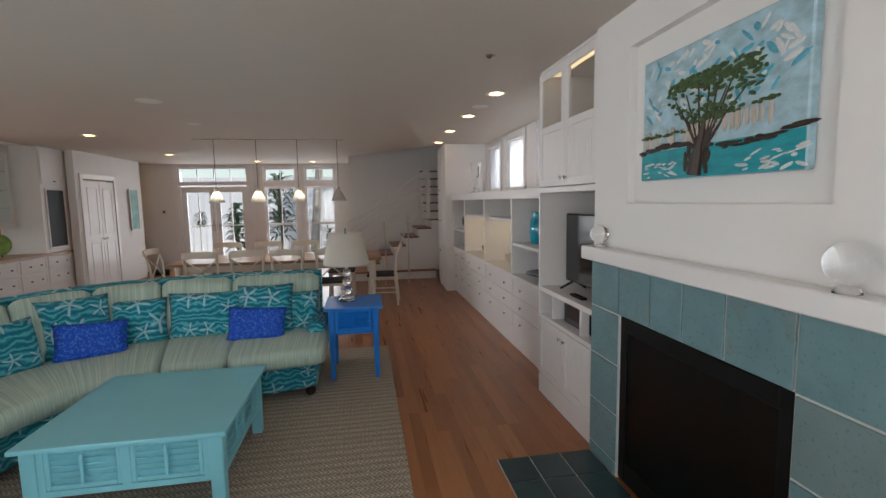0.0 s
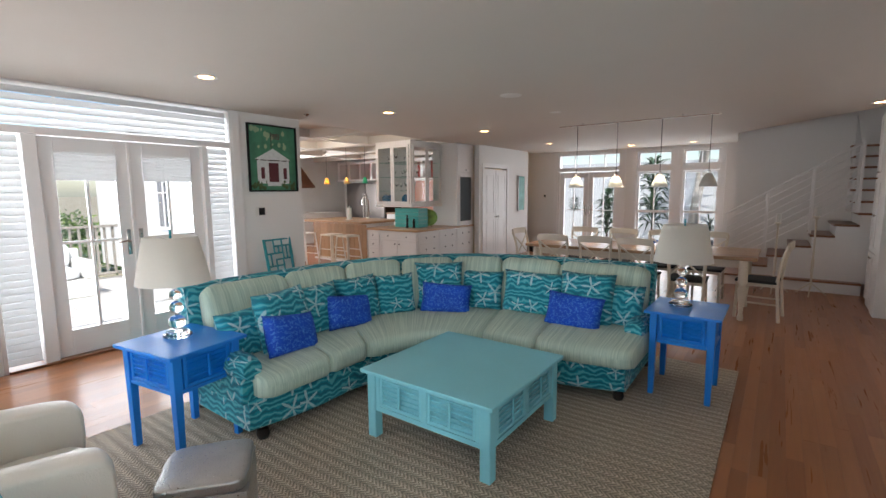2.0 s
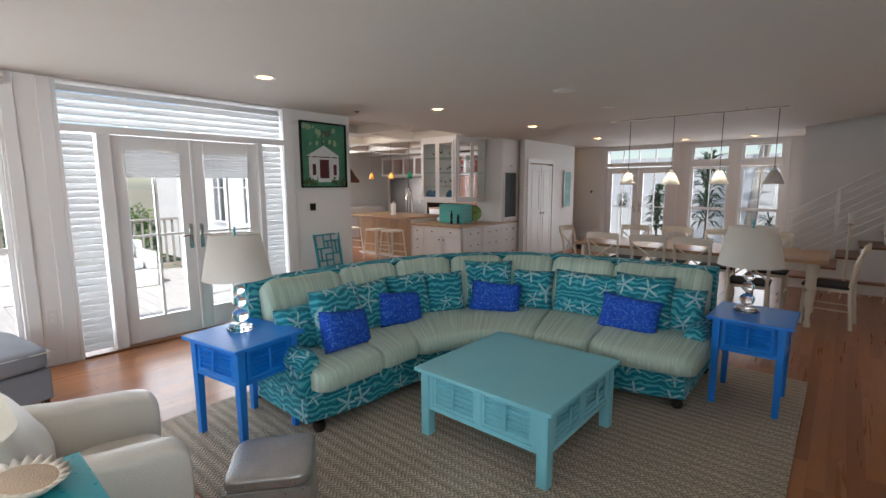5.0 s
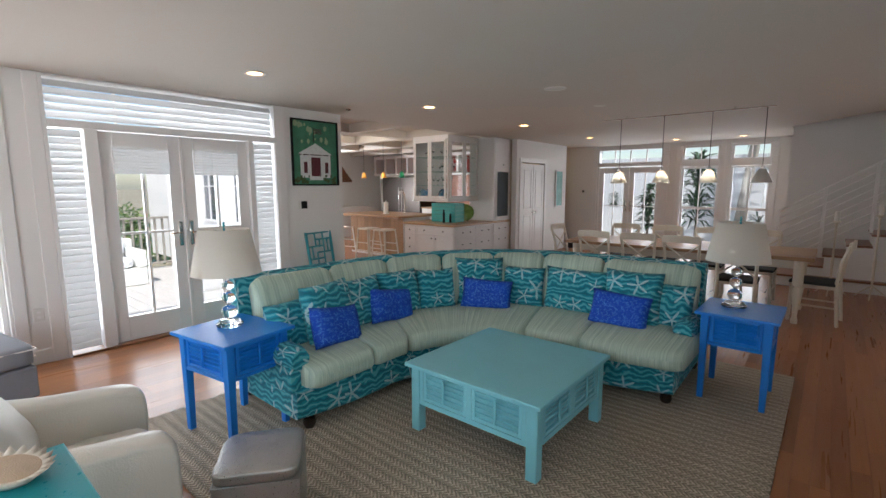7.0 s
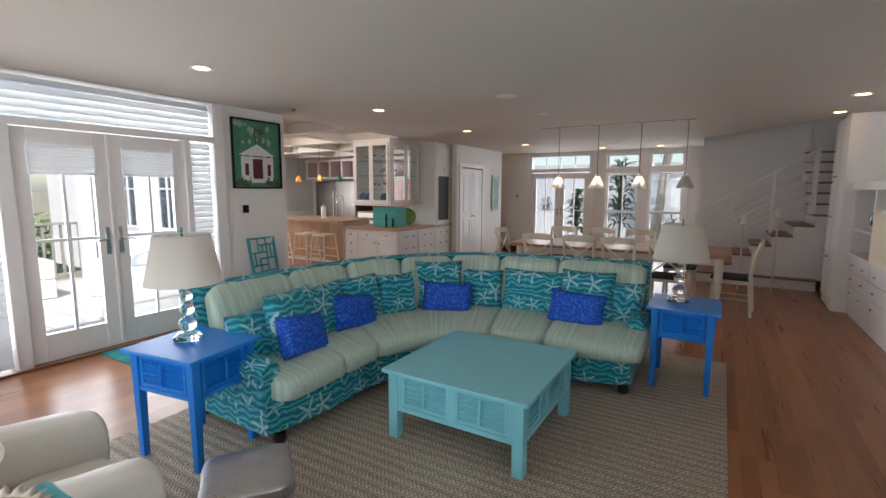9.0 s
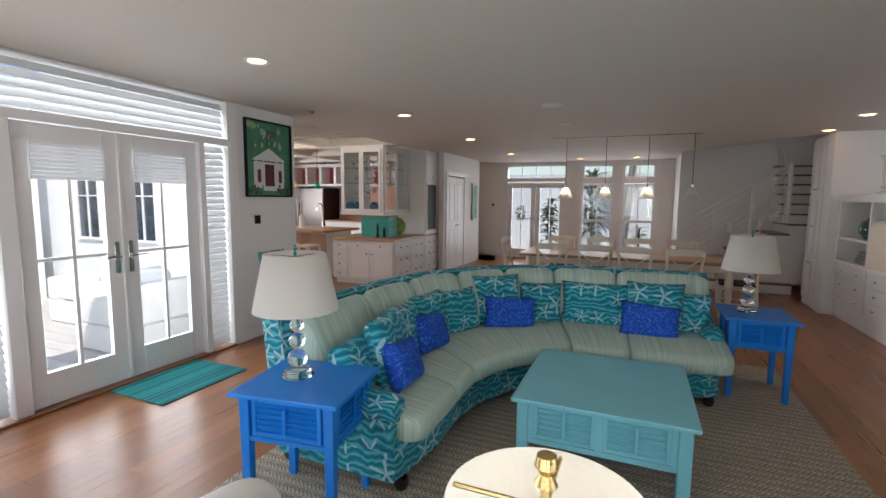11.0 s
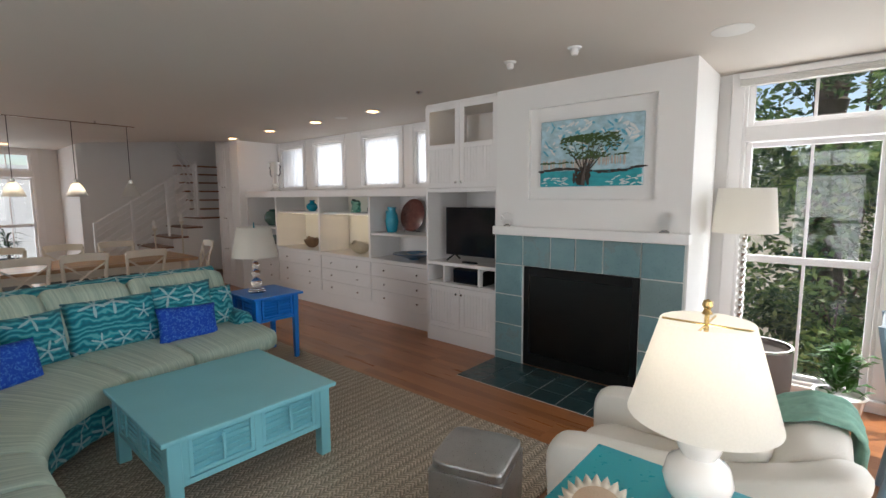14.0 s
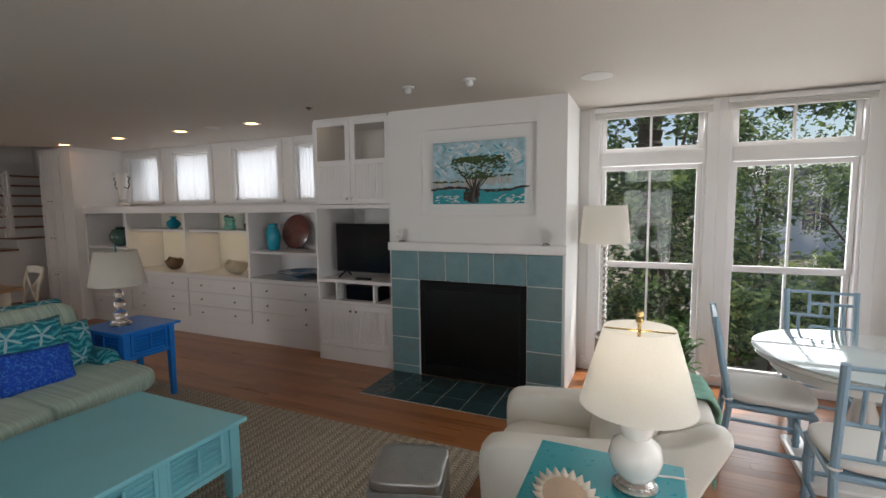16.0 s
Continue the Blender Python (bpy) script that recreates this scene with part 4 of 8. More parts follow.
    part("back", strip(0.018, 0.985, [(0.05, 0.12), (0.02, 0.5), (-0.02, 0.85), (0.0, 0.885), (0.05, 0.895), (0.10, 0.87), (0.16, 0.60), (0.22, 0.29), (0.2, 0.12)], 48), STAR, s, "starfish cloth back", True)
    seats = [(0.026, 0.155), (0.155, 0.30), (0.30, 0.715), (0.715, 0.862), (0.862, 1.0)]
    for u0, u1 in seats:
        part("seat_cushion", strip(u0 + 0.001, u1 - 0.001, rounded(0.2, 1.045, 0.285, 0.43, 0.06, 0.02), 18, 0.10), SAGE, s, "plump sage striped seat cushion", "all")
    for u0, u1 in ((0.03, 0.17), (0.17, 0.31), (0.31, 0.44), (0.44, 0.565), (0.565, 0.70), (0.70, 0.845), (0.845, 0.985)):
        sec = [(0.39, 0.43), (0.405, 0.55), (0.36, 0.69), (0.29, 0.83), (0.235, 0.885), (0.185, 0.885), (0.14, 0.84), (0.17, 0.68), (0.22, 0.46), (0.3, 0.42)]
        part("back_cushion", strip(u0 + 0.002, u1 - 0.002, sec, 16, 0.16, uoff=u0 * 3), SAGE, s, "loose sage striped back cushion", "all")
    # low rolled arms at both ends
    for x0, y0, rz, ln in ((2.02, 0.215, 0, 0.76), (4.365, 2.40, 90, 0.60)):
        b = bmesh.new()
        n, seg = 12, 14
        uvl = b.loops.layers.uv.verify()
        rings = []
        for i in range(n + 1):
            g = i / n
            ring = []
            for k in range(seg):
                a = 2 * math.pi * k / seg
                rr = 0.083 * (1 - 0.25 * max(0, abs(g - 0.5) * 2 - 0.85) / 0.15)
                ring.append(b.verts.new((g * ln, rr * math.cos(a) + 0.09, 0.465 + rr * math.sin(a))))
            rings.append(ring)
        for a, c in zip(rings, rings[1:]):
            for k in range(seg):
                f = b.faces.new((a[k], a[(k + 1) % seg], c[(k + 1) % seg], c[k]))
                for lp in f.loops:
                    lp[uvl].uv = (lp.vert.co.x, lp.vert.co.z * 1.5 + lp.vert.co.y)
        for ring in (rings[0][::-1], rings[-1]):
            f = b.faces.new(ring)
            for lp in f.loops:
                lp[uvl].uv = (lp.vert.co.y * 1.0 + 0.33, lp.vert.co.z)
        bmesh.ops.recalc_face_normals(b, faces=b.faces[:])
        box(0.0, 0.02, 0.25, ln - 0.02, 0.16, 0.43, 0.01, b)
        for f in b.faces:
            for lp in f.loops:
                if lp[uvl].uv.length < 1e-6:
                    lp[uvl].uv = (lp.vert.co.x + lp.vert.co.y, lp.vert.co.z)
        off = Matrix.Translation((x0, y0, 0)) if rz == 0 else Matrix.Translation((x0 + 0.18, y0, 0)) @ pose(0, 0, 0, 0, 0, 90)
        part("arm", b, STAR, s, "low rolled starfish cloth arm", True, off)
    for x, y in ((2.02, 0.36), (2.76, 0.36), (2.10, 1.75), (3.2, 2.85), (4.42, 2.19), (4.42, 3.0)):
        part("foot", lathe([(0.035, 0.065), (0.042, 0.03), (0.03, 0.0), (0, 0)], 12), DARK, s, "dark turned foot", True, Matrix.Translation((x, y, 0.0)))
    return s


sectional()


def throw_pillow(name, x, y, z, rz, lean, w, h, t, material, label, roll=0, seed=0, group=""):
    b = pillow(w, h, t, seed=seed)
    solo(name, b, material, label, "pillow", group, smooth="all", m=Matrix.Translation((x, y, z)) @ pose(0, 0, 0, 0, 0, rz) @ pose(0, 0, 0, lean, roll, 0))


# x, y, turn, lean, width, height
SP = "teal starfish throw pillow leaning on the back cushions"
for i, (x, y, rz, w, h, z) in enumerate(((2.40, 0.47, 97, 0.36, 0.34, 0.59), (2.48, 0.74, 100, 0.47, 0.44, 0.64), (2.38, 1.10, 92, 0.46, 0.40, 0.62), (2.38, 1.55, 82, 0.42, 0.40, 0.62), (2.50, 1.90, 62, 0.38, 0.38, 0.61), (2.72, 2.28, 40, 0.46, 0.46, 0.65), (3.06, 2.50, 16, 0.40, 0.38, 0.61), (3.55, 2.60, 3, 0.62, 0.40, 0.62), (4.03, 2.57, 2, 0.46, 0.45, 0.64), (4.30, 2.66, 0, 0.34, 0.36, 0.60))):
    throw_pillow("throw_pillow", x, y, z, rz, -14, w, h, 0.17, STAR, SP, 0, i + 1, "starfish pillows")
BP = "royal blue printed lumbar pillow on the sofa"
for i, (x, y, rz, roll) in enumerate(((2.59, 0.72, 99, 9), (2.48, 1.36, 88, 9), (2.87, 2.18, 30, 4), (3.99, 2.40, 4, 4))):
    throw_pillow("lumbar_pillow", x, y, 0.565, rz, -20, 0.46, 0.285, 0.14, ROYAL, BP, roll, i + 11, "blue lumbar pillows")


def fireplace():
    f = thing("fireplace", 6.235, 0.17, 0, label="gas fireplace in a blue-green slate tile surround with a white mantel", category="fireplace")
    part("mantel", box(-0.092, -0.86, 1.205, -0.001, 0.80, 1.283, 0.006), TRIM, f, "thick white mantel shelf")
    b = box(-0.004, -0.83, 0.0, -0.0005, -0.516, 1.204)
    box(-0.004, 0.516, 0.0, -0.0005, 0.822, 1.204, 0, b)
    box(-0.004, -0.515, 0.926, -0.0005, 0.515, 1.204, 0, b)
    part("grout", b, GROUT, f)
    j = 0.005
    cols = [(-0.822, -0.518), (0.518, 0.815)]
    for a, c in cols:
        for z0, z1 in ((0.0, 0.08), (0.08, 0.356), (0.356, 0.640), (0.640, 0.924), (0.924, 1.202)):
            part("tile", box(-0.014, a + j, z0 + j, -0.0045, c - j, z1 - j, 0.003), SLATE, f)
    ys = [-0.518, -0.222, 0.013, 0.243, 0.518]
    for a, c in zip(ys, ys[1:]):
        part("tile", box(-0.014, a + j, 0.924 + j, -0.0045, c - j, 1.202 - j, 0.003), SLATE, f)
    b = box(0.02, -0.512, 0.0, 0.55, -0.50, 0.921)
    box(0.02, 0.50, 0.0, 0.55, 0.512, 0.921, 0, b)
    box(0.02, -0.499, 0.909, 0.55, 0.499, 0.921, 0, b)
    box(0.54, -0.499, 0.0, 0.55, 0.499, 0.908, 0, b)
    box(0.02, -0.499, 0.001, 0.539, 0.499, 0.012, 0, b)
    part("firebox", b, BLACK, f, "black steel firebox")
    for y0, z0, y1, z1 in ((-0.512, 0.012, -0.455, 0.920), (0.455, 0.012, 0.512, 0.920), (-0.454, 0.84, 0.454, 0.920), (-0.454, 0.012, 0.454, 0.12)):
        part("frame_bar", box(0.002, y0, z0, 0.019, y1, z1, 0.003), BLACK, f)
    for i in range(5):
        part("louvre", box(-0.001, -0.44, 0.03 + i * 0.017, 0.0015, 0.44, 0.037 + i * 0.017), BLACK, f)
    g = part("fire_glass", box(0.012, -0.4545, 0.1205, 0.016, 0.4545, 0.8395), solid_glass("smoked_glass", (0.05, 0.05, 0.05), 0.35), f)
    logm = mat("charred_log", (0.05, 0.035, 0.028), 0.9, vary=0.5, scale=20, grain=90, bump=0.8)
    for k, (y0, y1, x, z, r) in enumerate(((-0.32, 0.30, 0.30, 0.18, 0.05), (-0.25, 0.35, 0.20, 0.16, 0.042), (-0.1, 0.2, 0.24, 0.25, 0.038))):
        part("log", tube([(x, y0, z), (x + 0.02, (y0 + y1) / 2, z + 0.015), (x - 0.01, y1, z + (0.05 if k == 2 else 0))], [r * 0.9, r, r * 0.85], 10), logm, f, "", True)
    part("grate", box(0.14, -0.36, 0.09, 0.40, 0.36, 0.115, 0.004), BLACK, f)
    return f


fireplace()
hearth = new("hearth")
tagged(hearth, "slate tile hearth set flush in the oak floor", "hearth", "", "structure")
part("grout", box(5.63, -0.662, 0.0005, 6.219, 0.975, 0.004), GROUT, hearth)
for i in range(7):
    for k in range(3):
        y0, x0 = -0.662 + 0.2338 * i, 5.63 + 0.1963 * k
        part("tile", box(x0 + 0.003, y0 + 0.003, 0.001, x0 + 0.1933, y0 + 0.2308, 0.009, 0.002), DARK_SLATE, hearth)


# ---- bookcase wall ----
GLOW = glow("warm_shelf_light", (1.0, 0.78, 0.45), 4.5)


def knob(parent, m, material=CHROME):
    part("knob", lathe([(0, 0.026), (0.012, 0.023), (0.014, 0.016), (0.006, 0.008), (0.006, 0)], 10), material, parent, "", True, m)


def bookcase():
    k = thing("bookcase", label="long white built-in bookcase with open bays above three rows of drawers", category="bookcase")
    y0, y1 = 1.912, 6.215
    bays = [(5.277, 6.195), (4.112, 5.277), (3.022, 4.112), (1.93, 3.022)]
    part("ledge", box(6.36, y0, 1.56, 6.998, y1, 1.655, 0.005), CABINET, k, "deep white ledge under the high windows")
    part("countertop", box(6.375, y0, 0.745, 6.95, y1, 0.79, 0.004), CABINET, k)
    part("plinth", box(6.425, y0, 0.0, 6.95, y1, 0.20, 0.003), CABINET, k)
    part("drawer_body", box(6.42, y0, 0.2005, 6.95, y1, 0.7445), CABINET, k)
    for i, (a, c) in enumerate(bays):
        cream = i in (1, 2)
        part("back_panel", box(6.90, a + 0.012, 0.7905, 6.92, c - 0.012, 1.5595), CREAM if cream else CABINET, k)
        zs = 1.08 if i == 0 else 1.335 if cream else 1.10
        part("shelf", box(6.44 if cream else 6.40, a + 0.02, zs - 0.018, 6.899, c - 0.02, zs + 0.012, 0.003), CABINET, k)
        if cream:
            part("shelf_light", box(6.62, a + 0.1, zs - 0.03, 6.66, c - 0.1, zs - 0.0185), GLOW, k, "warm light strip under the shelf")
        for z0, z1 in ((0.225, 0.385), (0.39, 0.56), (0.565, 0.735)):
            dr = part("drawer", box(6.402, a + 0.012, z0, 6.4195, c - 0.012, z1, 0.004), CABINET, k)
            for g in (0.24, 0.76):
                knob(dr, pose(6.402, a + (c - a) * g, (z0 + z1) / 2, 0, -90, 0))
    for y in (1.93, 3.022, 4.112, 5.277, 6.195):
        part("divider", box(6.385, y - 0.019, 0.7905, 6.899, y + 0.019, 1.5595, 0.003), CABINET, k)
    return k


bookcase()


def panel_front(parent, y0, y1, z0, z1, x, knob_y, beads=True, glass=0.0):
    """A framed door that looks along -x: frame, beadboard panel, knob and, at the top, a glazed light."""
    d = part("door", box(x, y0, z0, x + 0.018, y0 + 0.055, z1, 0.002), CABINET, parent)
    b = bmesh.new()
    box(x, y1 - 0.055, z0, x + 0.018, y1, z1, 0.002, b)
    box(x, y0 + 0.055, z0, x + 0.018, y1 - 0.055, z0 + 0.055, 0.002, b)
    box(x, y0 + 0.055, z1 - 0.055, x + 0.018, y1 - 0.055, z1, 0.002, b)
    zt = z1 - 0.055
    if glass:
        box(x, y0 + 0.055, zt - glass - 0.05, x + 0.018, y1 - 0.055, zt - glass, 0.002, b)
        part("door_glass", box(x + 0.008, y0 + 0.055, zt - glass, x + 0.011, y1 - 0.055, zt), PANE, d)
        zt = zt - glass - 0.05
    part("door_rail", b, CABINET, d)
    n = max(1, int((y1 - y0 - 0.11) / (0.035 if beads else 5)))
    st = (y1 - y0 - 0.11) / n
    for i in range(n):
        part("board" if beads else "door_panel", box(x + 0.009, y0 + 0.055 + st * i + 0.001, z0 + 0.055, x + 0.016, y0 + 0.055 + st * (i + 1) - 0.001, zt, 0.0015), CABINET, d)
    if knob_y is not None:
        knob(d, pose(x, knob_y[0], knob_y[1], 0, -90, 0))
    return d


def tv_cabinet():
    k = thing("tv_cabinet", label="tall white built-in cabinet with a television niche", category="cabinet")
    y0, y1, x = 0.99, 1.908, 6.25
    b = box(x + 0.02, y0, 0.0, 6.95, y0 + 0.02, 2.503)
    box(x + 0.02, y1 - 0.02, 0.0, 6.95, y1, 2.503, 0, b)
    box(6.93, y0 + 0.02, 0.0, 6.95, y1 - 0.02, 2.503, 0, b)
    part("body", b, CABINET, k)
    for z0, z1 in ((2.483, 2.503), (2.05, 2.065), (1.60, 1.64), (0.835, 0.87), (0.62, 0.65), (0.145, 0.16)):
        part("shelf", box(x + 0.001, y0 + 0.021, z0, 6.929, y1 - 0.021, z1, 0.002), CABINET, k)
    part("plinth", box(x + 0.004, y0, 0.001, x + 0.019, y1, 0.145, 0.002), CABINET, k)
    for y in (y0 + 0.23, y1 - 0.23):
        part("divider", box(x + 0.02, y - 0.01, 0.651, 6.6, y + 0.01, 0.834), CABINET, k)
    part("stile", box(x + 0.001, y0, 0.62, x + 0.019, y0 + 0.02, 1.64), CABINET, k)
    part("stile", box(x + 0.001, y1 - 0.02, 0.62, x + 0.019, y1, 1.64), CABINET, k)
    mid = (y0 + y1) / 2
    for a, c, ky in ((y0 + 0.002, mid - 0.002, mid - 0.035), (mid + 0.002, y1 - 0.002, mid + 0.035)):
        panel_front(k, a, c, 1.645, 2.48, x, (ky, 1.70), True, 0.34)
        panel_front(k, a, c, 0.165, 0.615, x, (ky, 0.55))
    part("inner_light", box(6.32, y0 + 0.06, 2.468, 6.38, y1 - 0.06, 2.482), glow("dim_cupboard_light", (1.0, 0.78, 0.45), 1.0), k, "warm light inside the top cupboard")
    return k


tv_cabinet()
tv = thing("television", 6.42, 1.375, 0.871, label="black flat television on two splayed feet", category="television")
part("screen_body", box(0.0, -0.40, 0.06, 0.05, 0.40, 0.57, 0.006), BLACK, tv)
part("screen", box(-0.003, -0.39, 0.072, -0.0005, 0.39, 0.562), SCREEN, tv)
for y in (-0.29, 0.29):
    b = tube([(0.02, y, 0.07), (-0.08, y + (0.03 if y > 0 else -0.03), 0.008)], 0.009, 6)
    tube([(0.02, y, 0.07), (0.11, y, 0.008)], 0.009, 6, b)
    part("foot", b, BLACK, tv)
bx = thing("media_box", 6.33, 1.40, 0.651, label="black media box in the cabinet cubby", category="media box")
part("body", box(0, -0.20, 0.0, 0.22, 0.20, 0.15, 0.005), BLACK, bx)
part("front_panel", box(-0.003, -0.19, 0.01, -0.0005, 0.19, 0.14), SCREEN, bx)
rm = thing("remote_control", 6.33, 1.38, 0.8705, label="black remote control lying before the television", category="remote control")
part("body", box(-0.02, -0.09, 0, 0.025, 0.09, 0.018, 0.005), BLACK, rm)
part("button", box(-0.012, -0.06, 0.0181, 0.017, 0.05, 0.0205, 0.001), SCREEN, rm)


# things in the bays
def vase(name, x, y, z, prof, material, label, category="vase", group=""):
    return solo(name, lathe(prof, 28), material, label, category, group, smooth=True, m=Matrix.Translation((x, y, z)))


TURQ = mat("turquoise_glaze", (0.01, 0.30, 0.42), 0.12, vary=0.15, scale=10, bump=0.03, coat=0.5)
DEEP = mat("deep_blue_glass", (0.01, 0.10, 0.22), 0.06, vary=0.15, scale=10, bump=0.02, coat=0.5)
GREEN_GLASS = solid_glass("sea_green_glass", (0.35, 0.75, 0.65))
BRONZE = mat("brown_glaze", (0.12, 0.05, 0.04), 0.25, vary=0.5, scale=14, bump=0.1, coat=0.3)
pt = thing("pitcher", 6.60, 2.83, 1.1125, label="tall turquoise glazed pitcher on the shelf", category="pitcher")
part("body", lathe([(0, 0), (0.06, 0), (0.075, 0.05), (0.085, 0.14), (0.075, 0.22), (0.05, 0.27), (0.06, 0.315), (0.053, 0.315), (0.045, 0.27), (0.0, 0.25)], 26), TURQ, pt, "", True)
part("handle", tube([(0, 0.05, 0.28), (0, 0.10, 0.26), (0, 0.105, 0.19), (0, 0.08, 0.13)], 0.010, 8), TURQ, pt, "", True)
b = lathe([(0, 0.022), (0.13, 0.02), (0.205, 0.0), (0.21, 0.004), (0.135, 0.028), (0, 0.03)], 40)
PLATE = mat("red_brown_platter_glaze", (0.20, 0.075, 0.06), 0.25, vary=0.7, scale=22, bump=0.1, coat=0.4)
dp = solo("platter", b, PLATE, "large round red-brown glazed platter standing on the shelf", "platter", smooth=True, m=pose(6.80, 2.66, 1.325, 0, -78, 0))
st = solo("plate_stand", tube([(6.72, 2.58, 1.1135), (6.74, 2.58, 1.14), (6.86, 2.58, 1.115), (6.86, 2.74, 1.115), (6.74, 2.74, 1.14), (6.72, 2.74, 1.1135)], 0.005, 6), BLACK, "black wire plate stand on the shelf", "plate stand")
b = lathe([(0, 0), (0.06, 0), (0.07, 0.012), (0.20, 0.055), (0.265, 0.075), (0.262, 0.08), (0.195, 0.064), (0.06, 0.022), (0, 0.02)], 36)
solo("bowl", b, DEEP, "wide dark blue glass bowl on the counter", "bowl", smooth=True, m=Matrix.Translation((6.62, 2.46, 0.7905)))
ea = thing("easel_frame", 6.78, 2.2, 0.7905, label="small black metal easel on the counter", category="easel")
part("post", box(0.0, -0.01, 0.0, 0.012, 0.0, 0.28, 0.002), BLACK, ea)
part("bar", box(-0.03, -0.10, 0.22, -0.001, 0.09, 0.232, 0.002), BLACK, ea)
part("foot", box(-0.06, -0.08, 0.0, 0.06, 0.06, 0.01, 0.002), BLACK, ea)
vase("vase", 6.62, 4.62, 1.3475, [(0, 0), (0.045, 0), (0.085, 0.05), (0.085, 0.09), (0.035, 0.13), (0.03, 0.15), (0.055, 0.165), (0.05, 0.165), (0.025, 0.15), (0, 0.14)], TURQ, "round blue glass vase with a narrow neck")
vase("glass_bottle", 6.62, 3.55, 1.3475, [(0, 0), (0.05, 0), (0.06, 0.03), (0.05, 0.08), (0.06, 0.12), (0.04, 0.16), (0.03, 0.165), (0, 0.15)], GREEN_GLASS, "pale green glass bottle on the shelf", "bottle")
vase("glass_bottle", 6.66, 3.66, 1.3475, [(0, 0), (0.04, 0), (0.045, 0.02), (0.025, 0.09), (0.045, 0.14), (0.02, 0.18), (0, 0.17)], GREEN_GLASS, "clear green hourglass bottle on the shelf", "bottle")
b = bmesh.new()
for i in range(5):
    q = bmesh.new()
    bmesh.ops.create_icosphere(q, subdivisions=2, radius=0.035)
    join(b, q, Matrix.Translation((0.02 * math.sin(i * 2), -0.06 + 0.03 * i, 0.03 + 0.02 * (i % 2))))
solo("carved_figure", b, BRONZE, "small dark carved coral figure on the shelf", "ornament", smooth=True, m=Matrix.Translation((6.60, 3.22, 1.349)))
vase("jar", 6.60, 5.72, 1.0925, [(0, 0), (0.09, 0), (0.15, 0.08), (0.16, 0.15), (0.12, 0.23), (0.07, 0.25), (0.08, 0.27), (0.07, 0.27), (0, 0.24)], mat("mottled_green_glaze", (0.05, 0.12, 0.10), 0.18, vary=0.7, scale=16, coat=0.5), "round mottled green glazed jar", "jar")
bk = thing("book_stack", 6.62, 5.75, 0.7905, label="short stack of grey books lying flat", category="books")
for i in range(3):
    part("book", box(-0.12 + 0.01 * i, -0.16, 0.045 * i + 0.0005 * i, 0.10, 0.15 - 0.02 * i, 0.045 * (i + 1), 0.004), mat("book_cover", (0.25 - 0.05 * i, 0.23, 0.22), 0.6), bk)


def shell_bowl(x, y, z, label, material, r=0.14, seed=3):
    """A large spiky shell-shaped bowl."""
    b = bmesh.new()
    rings = []
    for j in range(9):
        a = j / 8
        ring = []
        for i in range(30):
            th = 2 * math.pi * i / 30
            spike = 0.022 * max(0, math.sin(th * 5 + a * 2)) * a ** 2
            rr = r * (0.25 + 0.75 * math.sin(a * math.pi / 2)) + spike
            ring.append(b.verts.new((rr * 0.6 * math.cos(th), rr * math.sin(th), 0.13 * a ** 1.6 + 0.02 * math.sin(2 * th) * a + spike)))
        rings.append(ring)
    for p, q in zip(rings, rings[1:]):
        for i in range(30):
            b.faces.new((p[i], p[(i + 1) % 30], q[(i + 1) % 30], q[i]))
    b.faces.new(rings[0][::-1])
    bmesh.ops.solidify(b, geom=b.faces[:], thickness=0.008)
    solo("shell", b, material, label, "shell", smooth=True, m=Matrix.Translation((x, y, z + 0.009)))


shell_bowl(6.58, 4.60, 0.7905, "brown spiked conch shell on the counter", mat("brown_shell", (0.30, 0.19, 0.11), 0.5, vary=0.5, scale=18, bump=0.5))
shell_bowl(6.58, 3.45, 0.7905, "large white spiked conch shell on the counter", mat("white_shell", (0.66, 0.60, 0.50), 0.5, vary=0.2, scale=18, bump=0.5), 0.17)

# on the ledge: a white two-handled urn and a row of sea glass points
ur = thing("urn", 6.70, 5.80, 1.656, label="white two-handled plaster urn on the bookcase ledge", category="urn")
part("body", lathe([(0, 0), (0.085, 0), (0.085, 0.02), (0.04, 0.05), (0.035, 0.08), (0.06, 0.10), (0.035, 0.13), (0.045, 0.20), (0.07, 0.34), (0.085, 0.47), (0.1, 0.49), (0.08, 0.49), (0.05, 0.3), (0, 0.25)], 26), CERAMIC, ur, "", True)
for s in (-1, 1):
    part("handle", tube([(0, s * 0.06, 0.28), (0, s * 0.13, 0.26), (0, s * 0.17, 0.31), (0, s * 0.15, 0.37), (0, s * 0.19, 0.41), (0, s * 0.14, 0.43)], 0.008, 7), mat("grey_iron", (0.16, 0.16, 0.16), 0.5, metal=0.6) if s == -1 else bpy.data.materials["grey_iron"], ur, "scrolled iron handle", True)

# ---- above the mantel ----
SKY_P = mat("painted_sky", (0.42, 0.62, 0.70), 0.45, vary=0.6, scale=14, grain=40, bump=0.8, stretch=(1, 1.0, 1.6))
SEA_P = mat("painted_water", (0.02, 0.36, 0.42), 0.4, vary=0.5, scale=12, grain=40, bump=0.8, stretch=(1, 1, 3))
LEAF_P = mat("painted_leaves", (0.06, 0.11, 0.03), 0.45, vary=0.7, scale=40, grain=90, bump=0.8)
BARK_P = mat("painted_bark", (0.045, 0.03, 0.022), 0.45, vary=0.5, scale=40, bump=0.8)
PALE_P = mat("painted_white", (0.72, 0.74, 0.74), 0.45, vary=0.25, scale=30, bump=0.8)
